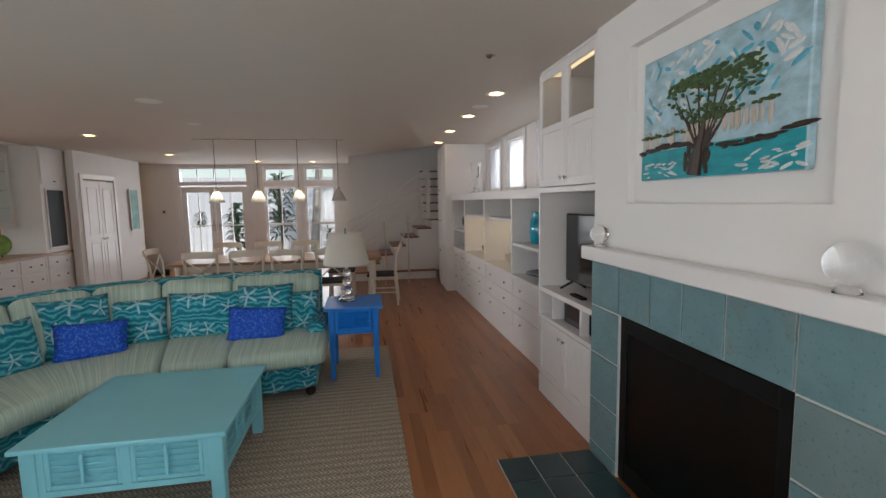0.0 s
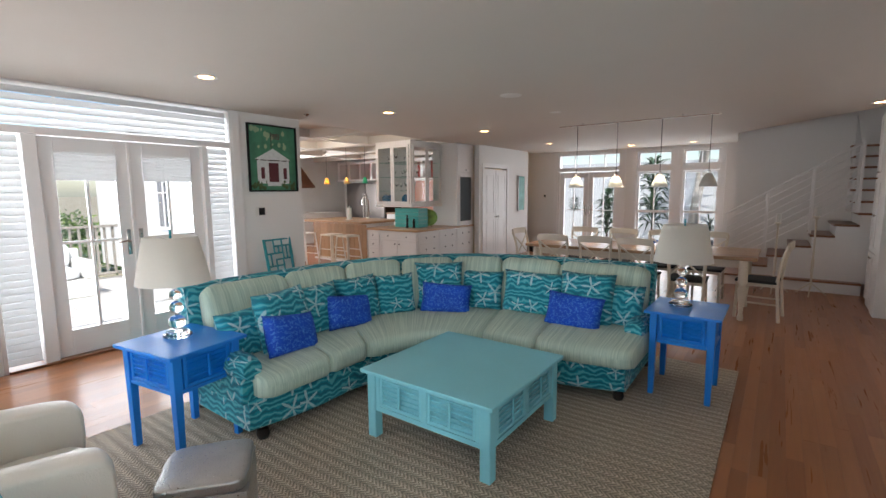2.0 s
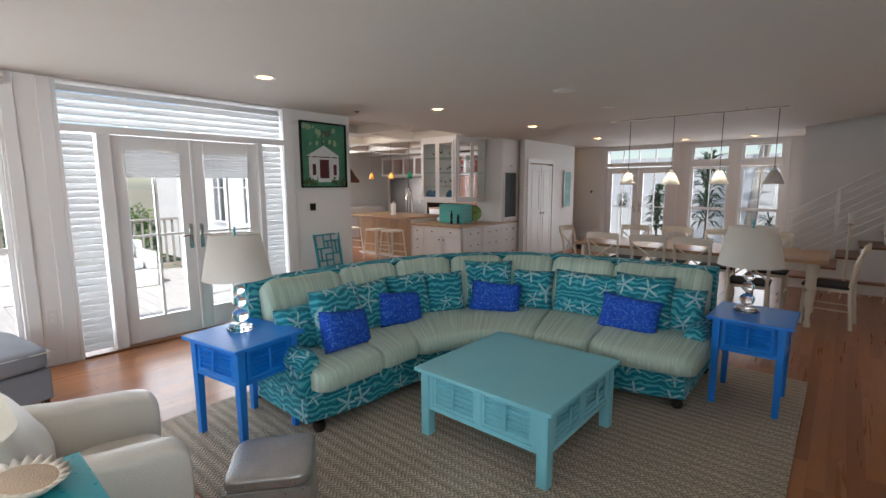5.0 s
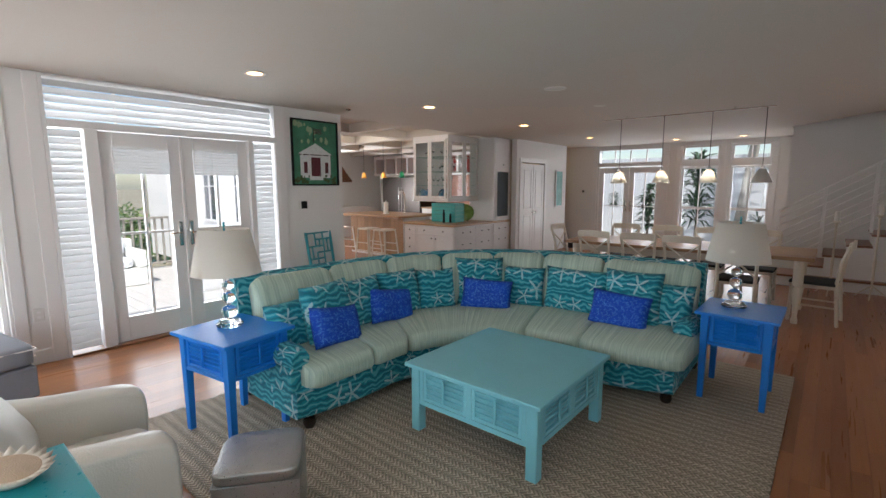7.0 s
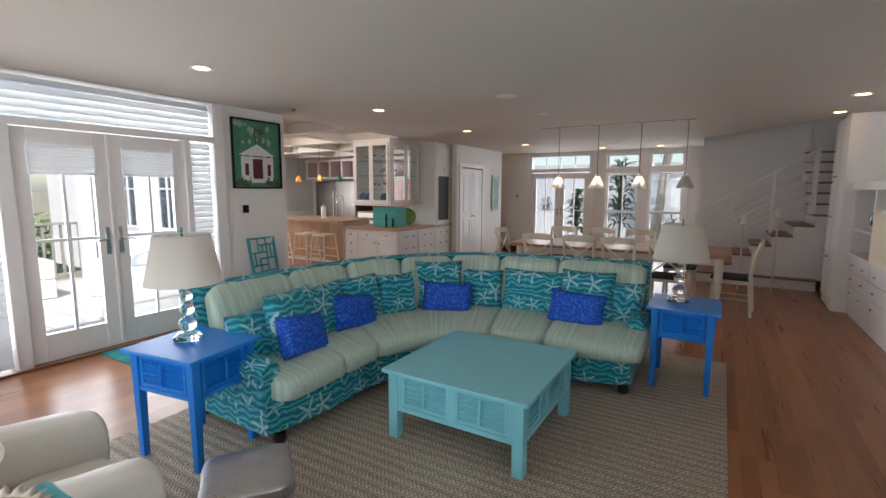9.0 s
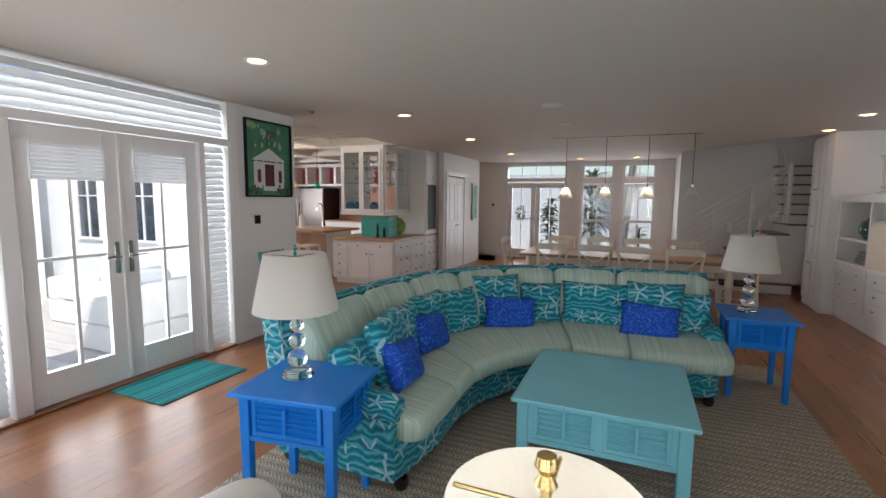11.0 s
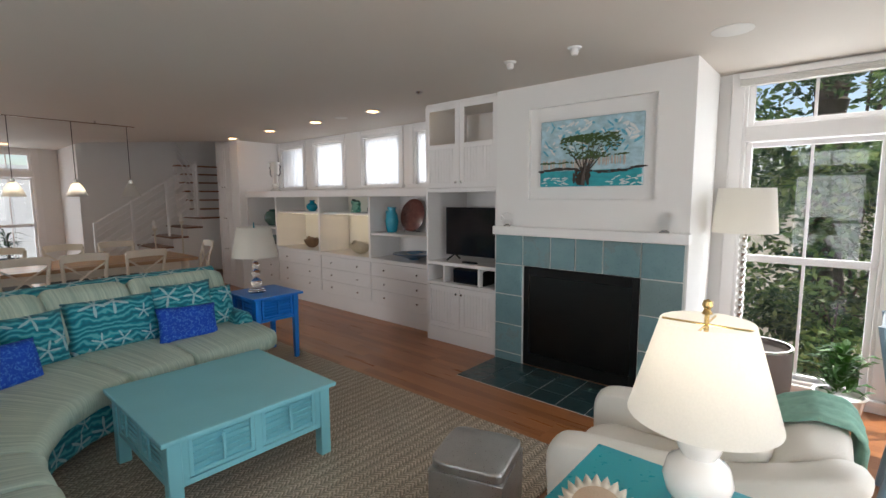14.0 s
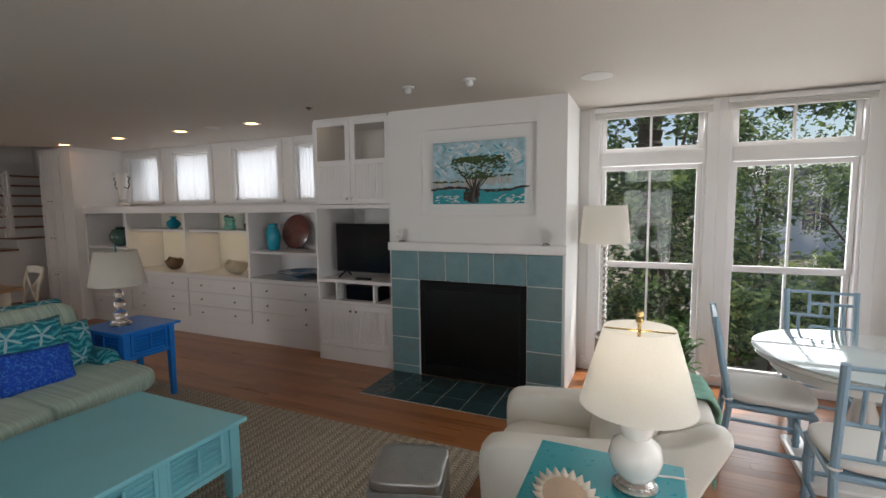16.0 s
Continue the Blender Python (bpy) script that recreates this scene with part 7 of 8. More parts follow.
# teal stand with its lamp
tk = thing("side_chest", 3.735, -1.19, 0, label="tall teal painted side chest between the armchairs", category="side table")
part("tabletop", box(-0.225, -0.225, 0.762, 0.225, 0.225, 0.785, 0.005, seg=2), TEAL, tk)
part("body", box(-0.20, -0.20, 0.08, 0.20, 0.20, 0.7615, 0.004), TEAL, tk)
for z in (0.12, 0.33, 0.54):
    dw = part("drawer", box(-0.175, 0.2005, z, 0.175, 0.215, z + 0.195, 0.004), TEAL, tk)
    part("knob", lathe([(0, 0.03), (0.013, 0.026), (0.015, 0.018), (0.007, 0.008), (0.007, 0)], 12), TEAL, dw, "", True, pose(0, 0.215, z + 0.097, -90))
for sx in (-1, 1):
    for sy in (-1, 1):
        part("leg", box(sx * 0.175 - 0.02, sy * 0.175 - 0.02, 0, sx * 0.175 + 0.02, sy * 0.175 + 0.02, 0.0795), TEAL, tk)
LIT = sheer("lit_cream_shade", (0.90, 0.88, 0.82), 0.5)


gl = thing("gourd_lamp", 3.785, -1.275, 0.7855, label="lit white double-gourd table lamp with a cream shade", category="table lamp")
gl.scale = (1.06, 1.06, 1.04)
part("foot", lathe([(0, 0), (0.058, 0), (0.06, 0.010), (0.05, 0.016), (0.052, 0.024), (0.042, 0.034), (0, 0.034)], 28), CHROME, gl, "ribbed silver foot", True)
part("body", lathe([(0.04, 0.0345), (0.063, 0.06), (0.072, 0.095), (0.063, 0.13), (0.036, 0.152), (0.044, 0.168), (0.05, 0.195), (0.042, 0.22), (0.022, 0.235), (0.015, 0.25), (0, 0.25)], 30), CERAMIC, gl, "white ceramic double gourd", True)
part("stem", tube([(0, 0, 0.251), (0, 0, 0.478)], 0.005, 8), BRASS, gl)
part("shade", lathe([(0.152, 0.245), (0.122, 0.354), (0.092, 0.462)], 40), LIT, gl, "glowing cream shade", "all")
b = tube([(0.09, 0, 0.455), (-0.09, 0, 0.455)], 0.0025, 6)
tube([(0, 0.09, 0.455), (0, -0.09, 0.455)], 0.0025, 6, b)
part("spider", b, BRASS, gl)
part("finial", lathe([(0, 0.512), (0.009, 0.507), (0.011, 0.497), (0.006, 0.489), (0.011, 0.479), (0, 0.479)], 14), BRASS, gl, "brass finial", True)
part("power_cord", tube([(0.06, -0.01, 0.005), (0.075, -0.05, 0.004), (0.085, -0.10, 0.004), (0.088, -0.14, 0.004)], 0.003, 6), CERAMIC, gl)
bulb_light(3.785, -1.275, 1.18, 0.75)

SHELL = mat("white_coral_glaze", (0.74, 0.68, 0.58), 0.5, vary=0.2, scale=30, bump=0.4)
cl = thing("clam_bowl", 3.62, -1.10, 0.7855, 20, label="oval white fluted shell bowl filled with sand", category="bowl")
b = bmesh.new()
n = 84
ri, ro, rb = [], [], []
for i in range(n):
    a = 2 * math.pi * i / n
    f = 1 + 0.07 * math.sin(a * 21)
    ro.append(b.verts.new((0.118 * f * math.cos(a), 0.085 * f * math.sin(a), 0.034 + 0.006 * math.sin(a * 21))))
    ri.append(b.verts.new((0.09 * math.cos(a), 0.061 * math.sin(a), 0.028)))
    rb.append(b.verts.new((0.07 * math.cos(a), 0.05 * math.sin(a), 0.0)))
for i in range(n):
    j = (i + 1) % n
    b.faces.new((ro[i], ro[j], ri[j], ri[i]))
    b.faces.new((rb[i], rb[j], ro[j], ro[i]))
b.faces.new(rb[::-1])
bmesh.ops.recalc_face_normals(b, faces=b.faces[:])
part("rim", b, SHELL, cl, "", "all")
part("sand", lathe([(0, 0.034), (0.06, 0.032), (0.091, 0.0275), (0.09, 0.025), (0, 0.025)], 40), mat("pale_sand", (0.58, 0.44, 0.32), 0.95, vary=0.3, grain=200, bump=0.8), cl, "", True, Matrix.Diagonal((1, 0.68, 1, 1)))

# floor lamp with a turned stem, and the drum beside it
fl = thing("floor_lamp", 6.60, -0.93, 0, label="floor lamp with a silver twisted stem and cream drum shade", category="floor lamp")
part("base", lathe([(0, 0), (0.14, 0), (0.145, 0.015), (0.10, 0.03), (0.04, 0.05), (0, 0.05)], 26), CHROME, fl, "", True)
bead = mesh_of("bead", lathe([(0.012, 0.0), (0.026, 0.018), (0.030, 0.032), (0.022, 0.05), (0.012, 0.058)], 12), CHROME, True)
for i in range(21):
    ob = new("bead", bead)
    ob.parent, ob.location = fl, (0, 0, 0.05 + 0.058 * i)
part("shade", lathe([(0.215, 1.275), (0.185, 1.605), (0.182, 1.605), (0.212, 1.275)], 36), SHADE, fl, "cream linen drum shade", "all")
part("harp", tube([(-0.182, 0, 1.58), (0.182, 0, 1.58)], 0.003, 6), CHROME, fl)
dr = thing("drum_table", 6.45, -0.98, 0, label="grey woven drum basket beside the fireplace", category="basket")
part("body", lathe([(0, 0), (0.17, 0), (0.185, 0.02), (0.205, 0.3), (0.20, 0.52), (0.19, 0.52), (0.18, 0.5), (0, 0.48)], 30), mat("taupe_woven", (0.26, 0.22, 0.20), 0.85, vary=0.2, grain=150, bump=0.6), dr, "", True)
part("rim", lathe([(0.192, 0.521), (0.205, 0.525), (0.205, 0.54), (0.19, 0.54)], 30), CHROME, dr, "", True)
dr.matrix_basis = pose(6.36, -1.10, 0)
fl.matrix_basis = pose(6.72, -0.93, 0)

# round glass-topped table
rt = thing("round_table", 5.73, -2.46, 0, label="round white pedestal table with a glass top", category="table")
part("tabletop", lathe([(0, 0.69), (0.53, 0.69), (0.545, 0.70), (0.545, 0.72), (0.53, 0.73), (0, 0.73)], 56), CERAMIC, rt, "", True)
part("glass_top", lathe([(0, 0.7305), (0.555, 0.7305), (0.56, 0.734), (0.56, 0.738), (0.555, 0.741), (0, 0.741)], 56), mat("pale_glass_top", (0.62, 0.72, 0.74), 0.05, vary=0.02, bump=0.0, coat=1.0), rt, "pale green-edged glass top", True)
part("apron", lathe([(0.44, 0.62), (0.46, 0.62), (0.46, 0.6895), (0.44, 0.6895)], 48), CERAMIC, rt, "", True)
part("pedestal", lathe([(0.045, 0.06), (0.05, 0.2), (0.08, 0.35), (0.05, 0.45), (0.06, 0.62), (0.2, 0.6895), (0, 0.6895)], 24), CERAMIC, rt, "", True)
part("base", box(-0.32, -0.32, 0.0, 0.32, 0.32, 0.06, 0.012), CERAMIC, rt)
c2 = fret_chair(PALE_BLUE, CANVAS_WHITE, "slate-blue bamboo-style chair with a white seat cushion", "chairs round the glass table", "white tied seat cushion")
c2.matrix_basis = pose(5.03, -2.27, 0, 0, 0, -92)
copy_thing(c2, pose(5.68, -1.97, 0, 0, 0, 176))
copy_thing(c2, pose(6.40, -2.46, 0, 0, 0, 84))

# grey bench at the deck window
bn = thing("bench", 0.72, -0.98, 0, 10, "grey upholstered bench before the deck window", "bench")
part("seat", cushion(0.86, 0.46, 0.15, 8, 10, 0.04, 2, 0.004), GREY_CLOTH, bn, "", "all", Matrix.Translation((0, 0, 0.395)))
part("skirt", box(-0.42, -0.22, 0.10, 0.42, 0.22, 0.319, 0.01), GREY_CLOTH, bn)
part("piping", tube([(-0.425, -0.225, 0.44), (0.425, -0.225, 0.44), (0.425, 0.225, 0.44), (-0.425, 0.225, 0.44)], 0.006, 6, closed=True), CANVAS_WHITE, bn)
for sx in (-1, 1):
    for sy in (-1, 1):
        part("leg", box(sx * 0.38 - 0.02, sy * 0.18 - 0.02, 0, sx * 0.38 + 0.02, sy * 0.18 + 0.02, 0.0995), DARK, bn)

# pot plant behind the armchair
LEAF = mat("house_leaf", (0.05, 0.16, 0.02), 0.4, vary=0.3, scale=20, bump=0.1)
SOIL = mat("dark_soil", (0.03, 0.02, 0.015), 0.95, vary=0.3, bump=0.8)
pp = thing("pot_plant", 6.62, -1.55, 0, label="leafy green pot plant on the floor by the window", category="plant")
part("pot", lathe([(0, 0), (0.10, 0), (0.14, 0.2), (0.15, 0.22), (0.13, 0.22), (0.12, 0.19), (0, 0.19)], 22), CERAMIC, pp, "", True)
b = bmesh.new()
rq = random.Random(12)


def leaf(bm, base, direction, length, width, droop=0.3):
    d = Vector(direction).normalized()
    sd = d.cross(Vector((0, 0, 1)))
    sd = sd.normalized() if sd.length > 1e-4 else Vector((1, 0, 0))
    p0 = Vector(base)
    p1 = p0 + d * length * 0.5
    p2 = p0 + d * length + Vector((0, 0, -droop * length))
    vs = [bm.verts.new(p0), bm.verts.new(p1 + sd * width / 2 + Vector((0, 0, 0.1 * width))), bm.verts.new(p2), bm.verts.new(p1 - sd * width / 2 + Vector((0, 0, 0.1 * width)))]
    mid = bm.verts.new(p1 - Vector((0, 0, 0.12 * width)))
    for a, c in ((0, 1), (1, 2), (2, 3), (3, 0)):
        bm.faces.new((vs[a], vs[c], mid))


for i in range(150):
    a = rq.uniform(0, 2 * math.pi)
    e = rq.uniform(0.2, 1.4)
    h = rq.uniform(0.2, 0.5)
    leaf(b, (0.1 * math.cos(a) * rq.random(), 0.1 * math.sin(a) * rq.random(), h), (math.cos(a) * math.cos(e), math.sin(a) * math.cos(e), math.sin(e)), rq.uniform(0.08, 0.16), 0.05)
part("leaves", b, LEAF, pp)


# ---- outside ----
GRASS = mat("ground_cover", (0.30, 0.27, 0.20), 0.95, vary=0.4, scale=1.5, grain=30, bump=0.8)
solo("ground", box(-400, -400, -0.62, 400, 400, -0.60), GRASS, "bare sandy ground with mulch and low cover", "ground", kind="structure")
DECK = mat("grey_deck_board", (0.52, 0.50, 0.48), 0.75, vary=0.25, scale=4, grain=60, bump=0.4, stretch=(1, 12, 12))
SIDING = mat("white_siding", (0.80, 0.80, 0.80), 0.6, vary=0.05, scale=2, grain=60)
dk = new("deck")
tagged(dk, "weathered grey board deck outside the glazed doors", "deck", "", "structure")
for i in range(34):
    part("board", box(-4.9, -3.1 + 0.172 * i, -0.06, -T - 0.02, -3.1 + 0.172 * i + 0.166, -0.03, 0.003), DECK, dk)
part("joist", box(-4.9, -3.1, -0.60, -T - 0.02, 2.6, -0.061), DECK, dk)


def outdoor_seat(x, y, rz, w, label):
    s = thing("outdoor_sofa", x, y, -0.03, rz, label, "outdoor sofa", "deck seating")
    WICK = bpy.data.materials.get("white_wicker") or mat("white_wicker", (0.78, 0.77, 0.74), 0.7, vary=0.15, grain=140, bump=0.9)
    CUSH = bpy.data.materials.get("white_outdoor_cloth") or mat("white_outdoor_cloth", (0.74, 0.76, 0.78), 0.9, vary=0.06, grain=200, bump=0.3)
    part("base", box(-w / 2, -0.4, 0.0, w / 2, 0.4, 0.28, 0.02), WICK, s)
    part("backrest", box(-w / 2, -0.42, 0.281, w / 2, -0.28, 0.70, 0.03, seg=2), WICK, s)
    for sx in (-1, 1):
        part("arm", box(sx * (w / 2 - 0.07) - 0.07, -0.279, 0.281, sx * (w / 2 - 0.07) + 0.07, 0.4, 0.56, 0.03, seg=2), WICK, s)
    n = max(1, round((w - 0.28) / 0.7))
    cw = (w - 0.3) / n
    for i in range(n):
        xx = -w / 2 + 0.15 + cw * (i + 0.5)
        part("seat_cushion", cushion(cw - 0.01, 0.66, 0.16, 5, 8, 0.08, i), CUSH, s, "", "all", Matrix.Translation((xx, 0.06, 0.362)))
        part("back_cushion", cushion(cw - 0.02, 0.16, 0.42, 4, 8, 0.05, i), CUSH, s, "", "all", Matrix.Translation((xx, -0.19, 0.62)) @ pose(0, 0, 0, 10))


outdoor_seat(-1.9, 2.05, 180, 2.1, "white wicker outdoor sofa with pale cushions on the deck")
outdoor_seat(-3.6, 0.4, -90, 1.9, "white wicker outdoor sofa facing the house")
outdoor_seat(-1.1, 1.55, 90, 0.8, "white wicker outdoor armchair on the deck")
wg = new("house_wing")
tagged(wg, "white sided wing of the house beyond the deck", "house", "", "structure")
part("wall", sheet_wall("y", 2.62, -0.02, -5.2, -T - 0.2, -0.6, 3.4, [(-1.5, 0.9, -0.95, 2.2), (-2.7, 0.9, -2.15, 2.2), (-3.9, 0.9, -3.35, 2.2)]), SIDING, wg)
DKGLASS = mat("dark_window_glass", (0.03, 0.05, 0.08), 0.05, vary=0.1, bump=0.0, coat=1.0)
for x in (-1.5, -2.7, -3.9):
    wi = part("window", frame_bars(0.55, 1.3, 0.04, 0.04, 2, 2), TRIM, wg, m=Matrix.Translation((x, 2.57, 0.9)))
    part("pane", box(0.04, 0.025, 0.04, 0.51, 0.03, 1.26), DKGLASS, wi)
rg = thing("deck_railing", label="white deck railing with weathered pickets", category="railing")
RAILW = mat("weathered_picket", (0.34, 0.31, 0.27), 0.8, vary=0.2)
for x0, y0, x1, y1 in ((-4.8, -3.0, -4.8, 2.5),):
    part("top_rail", box(-4.85, y0, 0.93, -4.75, y1, 0.97, 0.004), RAILW, rg)
    part("bottom_rail", box(-4.83, y0, 0.05, -4.77, y1, 0.09, 0.003), RAILW, rg)
    for yy in (-2.95, -1.1, 0.7, 2.42):
        part("post", box(-4.845, yy, -0.0295, -4.755, yy + 0.08, 0.9295), RAILW, rg)
    for i in range(42):
        yy = y0 + 0.06 + i * 0.13
        part("picket", box(-4.82, yy, 0.0905, -4.78, yy + 0.035, 0.9295), RAILW, rg)
for y in (-2.2, -0.2, 2.3):
    cq = thing("porch_column", -4.55, y, -0.03, label="square white porch column on the deck", category="column", group="porch columns")
    part("shaft", box(-0.09, -0.09, 0.0, 0.09, 0.09, 2.9, 0.004), TRIM, cq)
    part("capital", box(-0.12, -0.12, 2.9005, 0.12, 0.12, 3.0, 0.004), TRIM, cq)

# garden court behind the far doors
FENCE = mat("white_court_wall", (0.58, 0.60, 0.62), 0.7, vary=0.06, scale=2, grain=40)
cw_ = new("court_wall")
tagged(cw_, "white boarded court wall beyond the garden doors", "wall", "", "structure")
for i in range(24):
    part("board", box(-1.2 + 0.36 * i, 13.2, -0.6, -1.2 + 0.36 * i + 0.35, 13.25, 2.35), FENCE, cw_)
solo("pavement", box(-2.0, 10.46, -0.10, 8.0, 13.2, -0.03), mat("pale_paving", (0.40, 0.39, 0.37), 0.8, vary=0.15, scale=3, grain=50, bump=0.3), "pale paved garden court", "pavement", kind="structure")

FOL = []
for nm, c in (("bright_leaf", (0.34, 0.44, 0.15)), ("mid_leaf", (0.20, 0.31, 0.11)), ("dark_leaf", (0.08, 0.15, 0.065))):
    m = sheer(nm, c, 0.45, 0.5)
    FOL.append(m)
BARK = mat("grey_bark", (0.14, 0.11, 0.09), 0.9, vary=0.4, scale=14, grain=60, bump=0.9, stretch=(1, 1, 0.3))


def leafy(name, x, y, z, h, r, count, mats, label, seed, trunk=0.06, size=0.12, group="garden trees", low=0.12):
    """A tree or shrub: a tapered trunk with limbs, and many leaves in uneven clumps with gaps; shade under each clump
    is put into the leaf colour.
    """
    rg_ = random.Random(seed)
    t = thing(name, x, y, z, label=label, category="tree" if trunk > 0.03 else "shrub", group=group)
    b = bmesh.new()
    tube([(0, 0, 0), (0.05 * h * rg_.uniform(-1, 1), 0.05 * h * rg_.uniform(-1, 1), h * 0.45), (0.06 * h * rg_.uniform(-1, 1), 0.06 * h * rg_.uniform(-1, 1), h * 0.85)], [trunk, trunk * 0.7, trunk * 0.25], 8, b)
    clumps = []
    for i in range(26):
        a = rg_.uniform(0, 2 * math.pi)
        zz = h * rg_.uniform(low, 1.0)
        rr_ = r * rg_.uniform(0.25, 1.0) * (1 - 0.55 * max(0, zz / h - 0.5))
        c = Vector((rr_ * math.cos(a), rr_ * math.sin(a), zz))
        clumps.append((c, r * rg_.uniform(0.22, 0.45)))
        if i % 3 == 0:
            tube([(0, 0, zz * 0.6), tuple(c * 0.5 + Vector((0, 0, zz * 0.42))), tuple(c)], [trunk * 0.4, trunk * 0.25, trunk * 0.1], 5, b)
    part("trunk", b, BARK, t, "", True)
    verts, faces, idx = [], [], []
    for i in range(count):
        c, cr = clumps[rg_.randrange(len(clumps))]
        d = Vector((rg_.gauss(0, 1), rg_.gauss(0, 1), rg_.gauss(0, 1))).normalized() * cr * rg_.random() ** 0.4
        p = c + d
        u = Vector((rg_.gauss(0, 1), rg_.gauss(0, 1), rg_.gauss(0, 0.6))).normalized()
        v = u.cross(Vector((rg_.gauss(0, 1), rg_.gauss(0, 1), rg_.gauss(0, 1)))).normalized()
        s = size * rg_.uniform(0.6, 1.3)
        k = len(verts)
        verts += [p - u * s * 0.5, p + v * s * 0.22, p + u * s * 0.5, p - v * s * 0.22]
        faces.append((k, k + 1, k + 2, k + 3))
        # lower leaves draw darker colours: the clump's own shade, set by colour
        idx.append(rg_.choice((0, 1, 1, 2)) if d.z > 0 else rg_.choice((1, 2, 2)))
    me = bpy.data.meshes.new("crown")
    me.from_pydata([tuple(p) for p in verts], [], faces)
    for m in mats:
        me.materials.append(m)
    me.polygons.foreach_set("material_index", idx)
    ob = new("crown", me)
    ob.parent = t
    return t


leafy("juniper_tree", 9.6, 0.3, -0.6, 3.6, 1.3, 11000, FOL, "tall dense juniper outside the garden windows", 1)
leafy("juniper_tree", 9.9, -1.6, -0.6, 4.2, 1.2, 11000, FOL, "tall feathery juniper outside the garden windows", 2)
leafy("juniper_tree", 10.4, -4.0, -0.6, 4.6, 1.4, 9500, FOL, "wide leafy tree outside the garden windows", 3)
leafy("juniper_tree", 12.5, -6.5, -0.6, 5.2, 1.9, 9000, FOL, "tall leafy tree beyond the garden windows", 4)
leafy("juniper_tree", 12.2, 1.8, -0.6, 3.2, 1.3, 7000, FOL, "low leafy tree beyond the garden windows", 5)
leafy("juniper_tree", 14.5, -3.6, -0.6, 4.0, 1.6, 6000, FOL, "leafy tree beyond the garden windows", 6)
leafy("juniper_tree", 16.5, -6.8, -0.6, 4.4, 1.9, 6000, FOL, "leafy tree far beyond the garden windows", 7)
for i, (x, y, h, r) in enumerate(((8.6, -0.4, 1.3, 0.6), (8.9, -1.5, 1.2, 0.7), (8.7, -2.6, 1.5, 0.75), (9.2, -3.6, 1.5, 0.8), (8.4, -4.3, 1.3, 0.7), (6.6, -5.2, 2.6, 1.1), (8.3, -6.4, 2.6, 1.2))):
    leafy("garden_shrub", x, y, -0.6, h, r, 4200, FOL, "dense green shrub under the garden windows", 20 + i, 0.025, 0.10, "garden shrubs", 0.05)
pm = thing("palm_tree", 10.6, -1.25, -0.6, label="tall rough palm trunk beyond the window", category="tree")
b = bmesh.new()
for i in range(40):
    lathe([(0.17, 0.2 * i), (0.20, 0.2 * i + 0.16), (0.165, 0.2 * i + 0.2)], 14, b)
part("trunk", b, BARK, pm, "", True)
nb = thing("neighbour_house", 26, -9.5, -0.6, label="pale grey neighbouring house beyond the trees", category="house")
part("wall", box(0, -5, 0, 6, 6, 3.3), mat("pale_blue_siding", (0.72, 0.76, 0.80), 0.7, vary=0.05), nb)
part("roof", box(-0.4, -5.4, 3.301, 6.4, 6.4, 3.6), mat("grey_shingle", (0.25, 0.25, 0.27), 0.8, vary=0.2), nb)
for y in (-3.5, -0.5, 2.5):
    wi = part("window", frame_bars(1.0, 1.5, 0.06, 0.05, 2, 2), TRIM, nb, m=Matrix.Translation((-0.05, y, 1.0)) @ pose(0, 0, 0, 0, 0, -90))
    part("pane", box(0.06, 0.02, 0.06, 0.94, 0.03, 1.44), DKGLASS, wi)
# hedge line beyond the deck
for i in range(5):
    leafy("hedge_shrub", -9.5 - 0.4 * (i % 2), -5.5 + 2.6 * i, -0.6, 1.35, 1.5, 4000, FOL, "sunlit hedge beyond the deck railing", 50 + i, 0.025, 0.13, "hedge beyond the deck", 0.05)


COURT_LEAF = mat("dark_court_leaf", (0.022, 0.06, 0.022), 0.45, vary=0.4, scale=20, bump=0.1)


def fan_plant(name, x, y, z, h, n, label, seed, pot, spread=0.5, width=0.07):
    rf = random.Random(seed)
    t = thing(name, x, y, z, label=label, category="plant", group="court plants")
    part("pot", lathe([(0, 0), (0.14, 0), (0.19, 0.3), (0.2, 0.32), (0.17, 0.32), (0.16, 0.28), (0, 0.28)], 20), pot, t, "glazed pot", True)
    b = bmesh.new()
    tube([(0, 0, 0.28), (0.03, 0, h * 0.6), (0.0, 0.02, h * 0.9)], [0.03, 0.022, 0.012], 7, b)
    part("stem", b, BARK, t, "", True)
    b = bmesh.new()
    for i in range(n):
        a = rf.uniform(0, 2 * math.pi)
        e = rf.uniform(-0.2, 1.2)
        hh = h * rf.uniform(0.3, 0.95)
        leaf(b, (0, 0, hh), (math.cos(a) * math.cos(e), math.sin(a) * math.cos(e), math.sin(e)), spread * rf.uniform(0.6, 1.1), width, 0.35)
    part("leaves", b, COURT_LEAF, t)


fan_plant("potted_tree", 1.62, 11.2, -0.03, 1.6, 130, "small potted tree in the court", 3, mat("dark_pot", (0.05, 0.06, 0.08), 0.4), 0.42, 0.10)
fan_plant("potted_palm", 2.72, 11.2, -0.03, 2.25, 190, "dark potted palm in a blue pot in the court", 4, mat("blue_pot", (0.02, 0.10, 0.35), 0.25, coat=0.4), 0.75, 0.07)
fan_plant("potted_shrub", 3.9, 11.9, -0.03, 0.9, 40, "low potted shrub in the court", 6, bpy.data.materials["dark_pot"], 0.4, 0.05)
pt2 = thing("palm_tree", 3.45, 12.0, -0.1, label="leaning grey palm trunk in the court", category="tree")
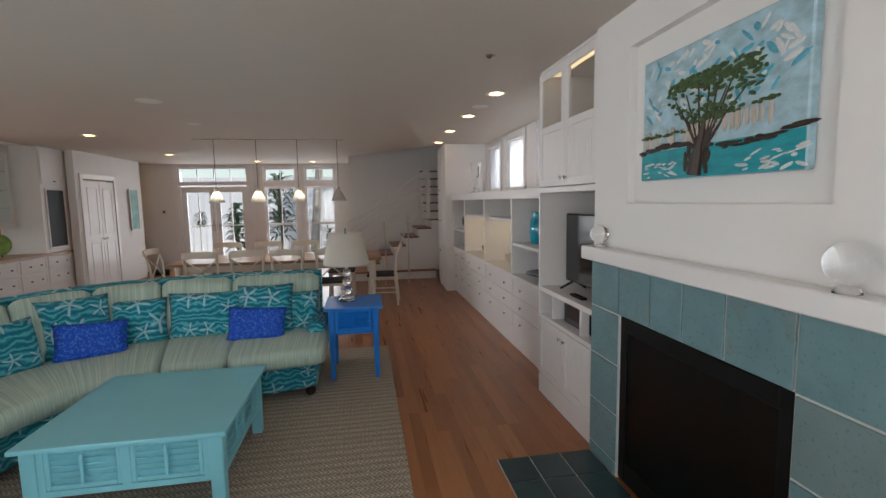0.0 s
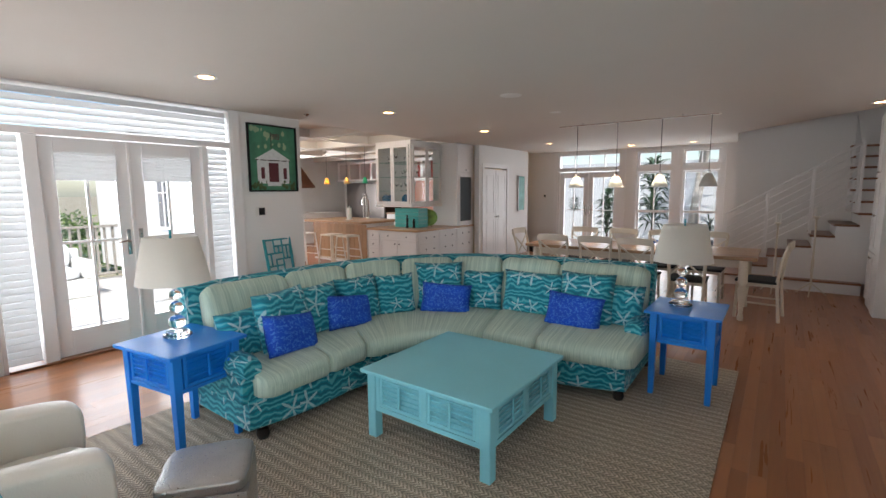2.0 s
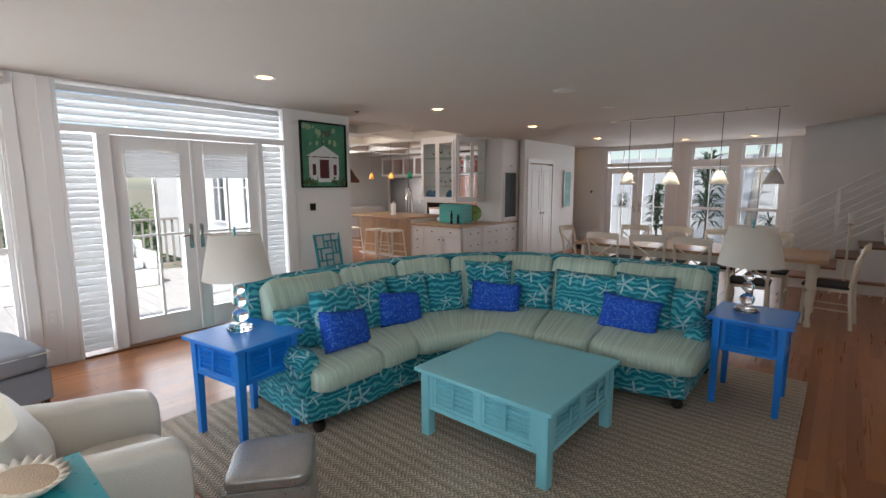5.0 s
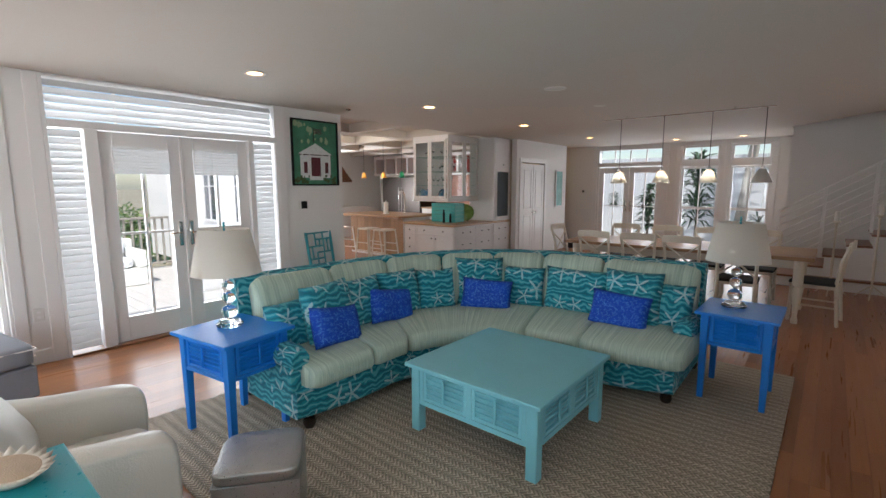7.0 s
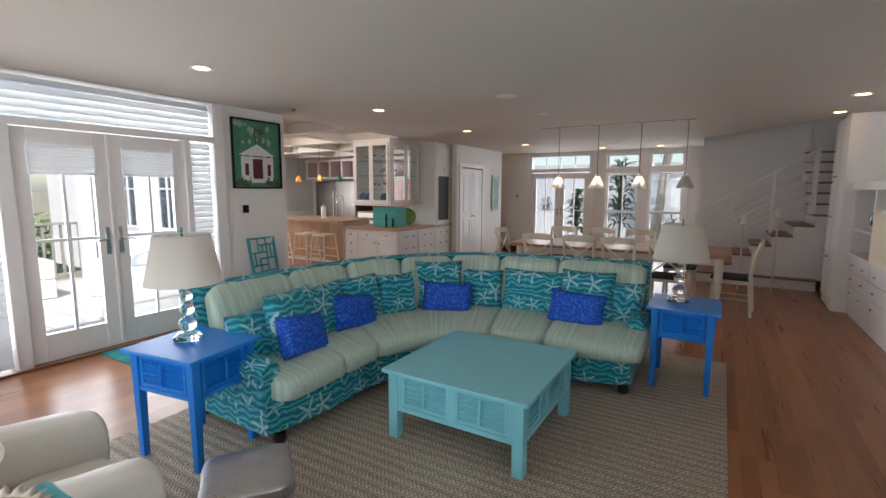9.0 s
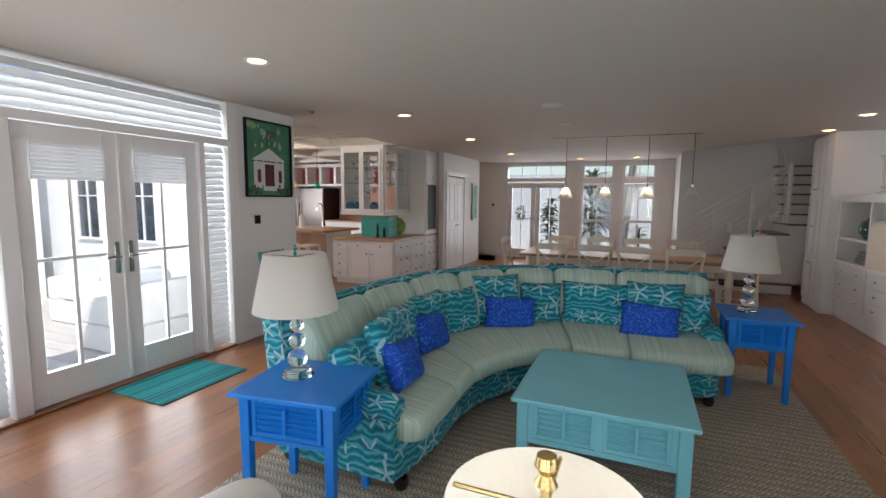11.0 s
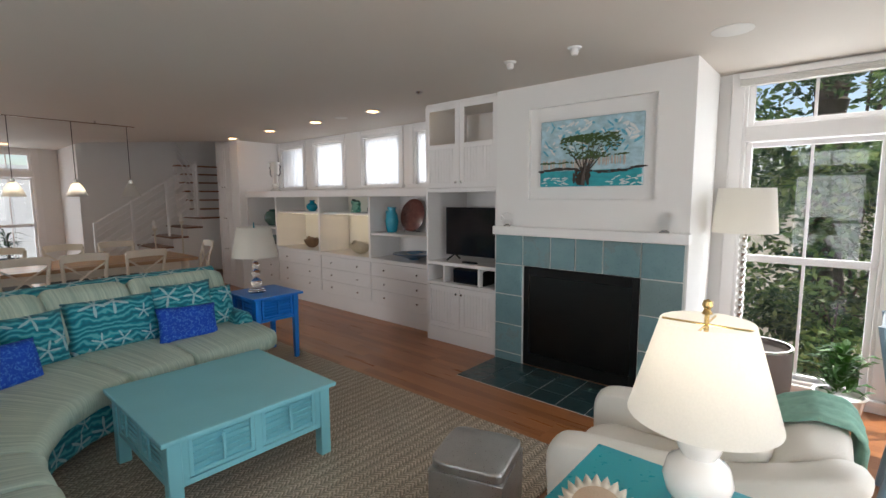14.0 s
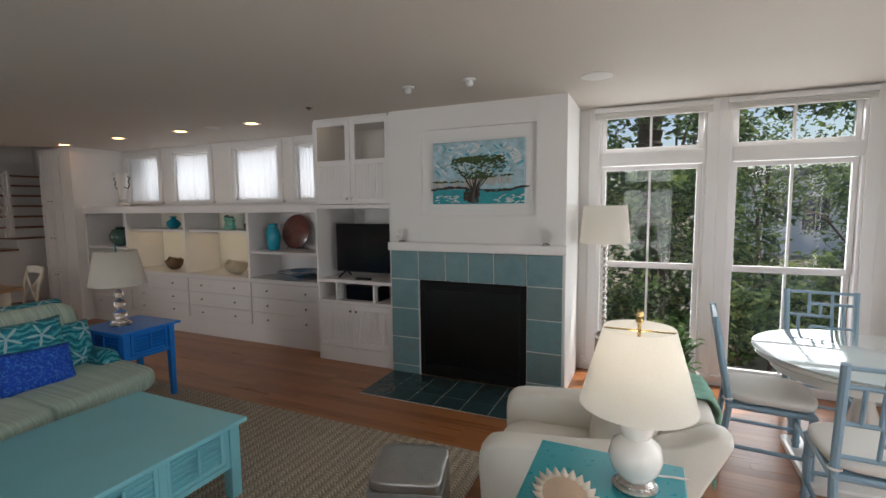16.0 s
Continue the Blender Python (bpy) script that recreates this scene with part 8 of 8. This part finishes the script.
part("trunk", tube([(0, 0, 0), (0.1, 0, 1.2), (0.3, 0.1, 3.2)], [0.14, 0.11, 0.10], 12), mat("pale_palm_bark", (0.34, 0.31, 0.27), 0.9, vary=0.3, scale=12, bump=0.8, stretch=(1, 1, 6)), pt2, "", True)
b = bmesh.new()
rf = random.Random(8)
for i in range(60):
    a = rf.uniform(0, 2 * math.pi)
    e = rf.uniform(-0.1, 1.2)
    leaf(b, (0.3, 0.1, 3.2), (math.cos(a) * math.cos(e), math.sin(a) * math.cos(e), math.sin(e)), rf.uniform(0.7, 1.3), 0.09, 0.5)
part("fronds", b, LEAF, pt2)
sp = thing("hanging_plant", 0.95, 10.62, 1.22, label="dark leafy spray hanging outside the garden door", category="plant")
b = bmesh.new()
rf = random.Random(98)
for i in range(150):
    a, e, r = rf.uniform(0, 2 * math.pi), rf.uniform(-1.2, 1.2), rf.random() ** 0.6
    leaf(b, (0.10 * r * math.cos(a) * math.cos(e), 0.08 * r * math.sin(a), 0.17 * r * math.sin(e)), (math.cos(a), math.sin(a) * 0.6, math.sin(e)), 0.11, 0.03, 0.3)
part("leaves", b, mat("spray_leaf", (0.02, 0.04, 0.015), 0.5, vary=0.3), sp)
part("cord", tube([(0, 0, 0.05), (0, 0, 0.85)], 0.004, 5), DARK, sp)
part("bracket", tube([(0, 0, 0.85), (0, -0.17, 0.85)], 0.006, 5), DARK, sp)


# ---- floor strips: those nearest the walk are parts, the rest are one mesh ----
def strip_mesh(length):
    """One oak strip with eased edges, its top at height 0, lying along y from 0."""
    b = bmesh.new()
    w, e, t = 0.0831, 0.0003, 0.0035
    lo = [b.verts.new(p) for p in ((0, 0, -t), (w, 0, -t), (w, length, -t), (0, length, -t))]
    hi = [b.verts.new(p) for p in ((e, e, 0), (w - e, e, 0), (w - e, length - e, 0), (e, length - e, 0))]
    b.faces.new(hi)
    for i in range(4):
        j = (i + 1) % 4
        b.faces.new((lo[i], lo[j], hi[j], hi[i]))
    return b


SIZES = (0.9, 1.2, 1.5, 1.8)
strips = {s: mesh_of("plank", strip_mesh(s - 0.0003), FLOOR) for s in SIZES}
rs = random.Random(21)
rest = bmesh.new()
made = 0
for row in range(84):
    x = 0.001 + row * 0.0833
    y = -3.1 + rs.choice((0.0, -0.3, -0.6, -0.9))
    while y < 10.25:
        s = rs.choice(SIZES)
        y0, y1 = max(y, -3.1), min(y + s, 10.26)
        near = y0 == y and y1 == y + s and (x > 5.05 and -0.8 < y < 6.0 or x < 1.75 and -0.6 < y < 2.4)
        if near and made < 300:
            ob = new("plank", strips[s])
            ob.parent, ob.location = floor, (x, y, 0)
            made += 1
        elif y1 - y0 > 0.02:
            join(rest, strip_mesh(y1 - y0 - 0.0003), Matrix.Translation((x, y0, 0)))
        y += s
tagged(part("plank_field", rest, FLOOR, floor), kind="stuff")
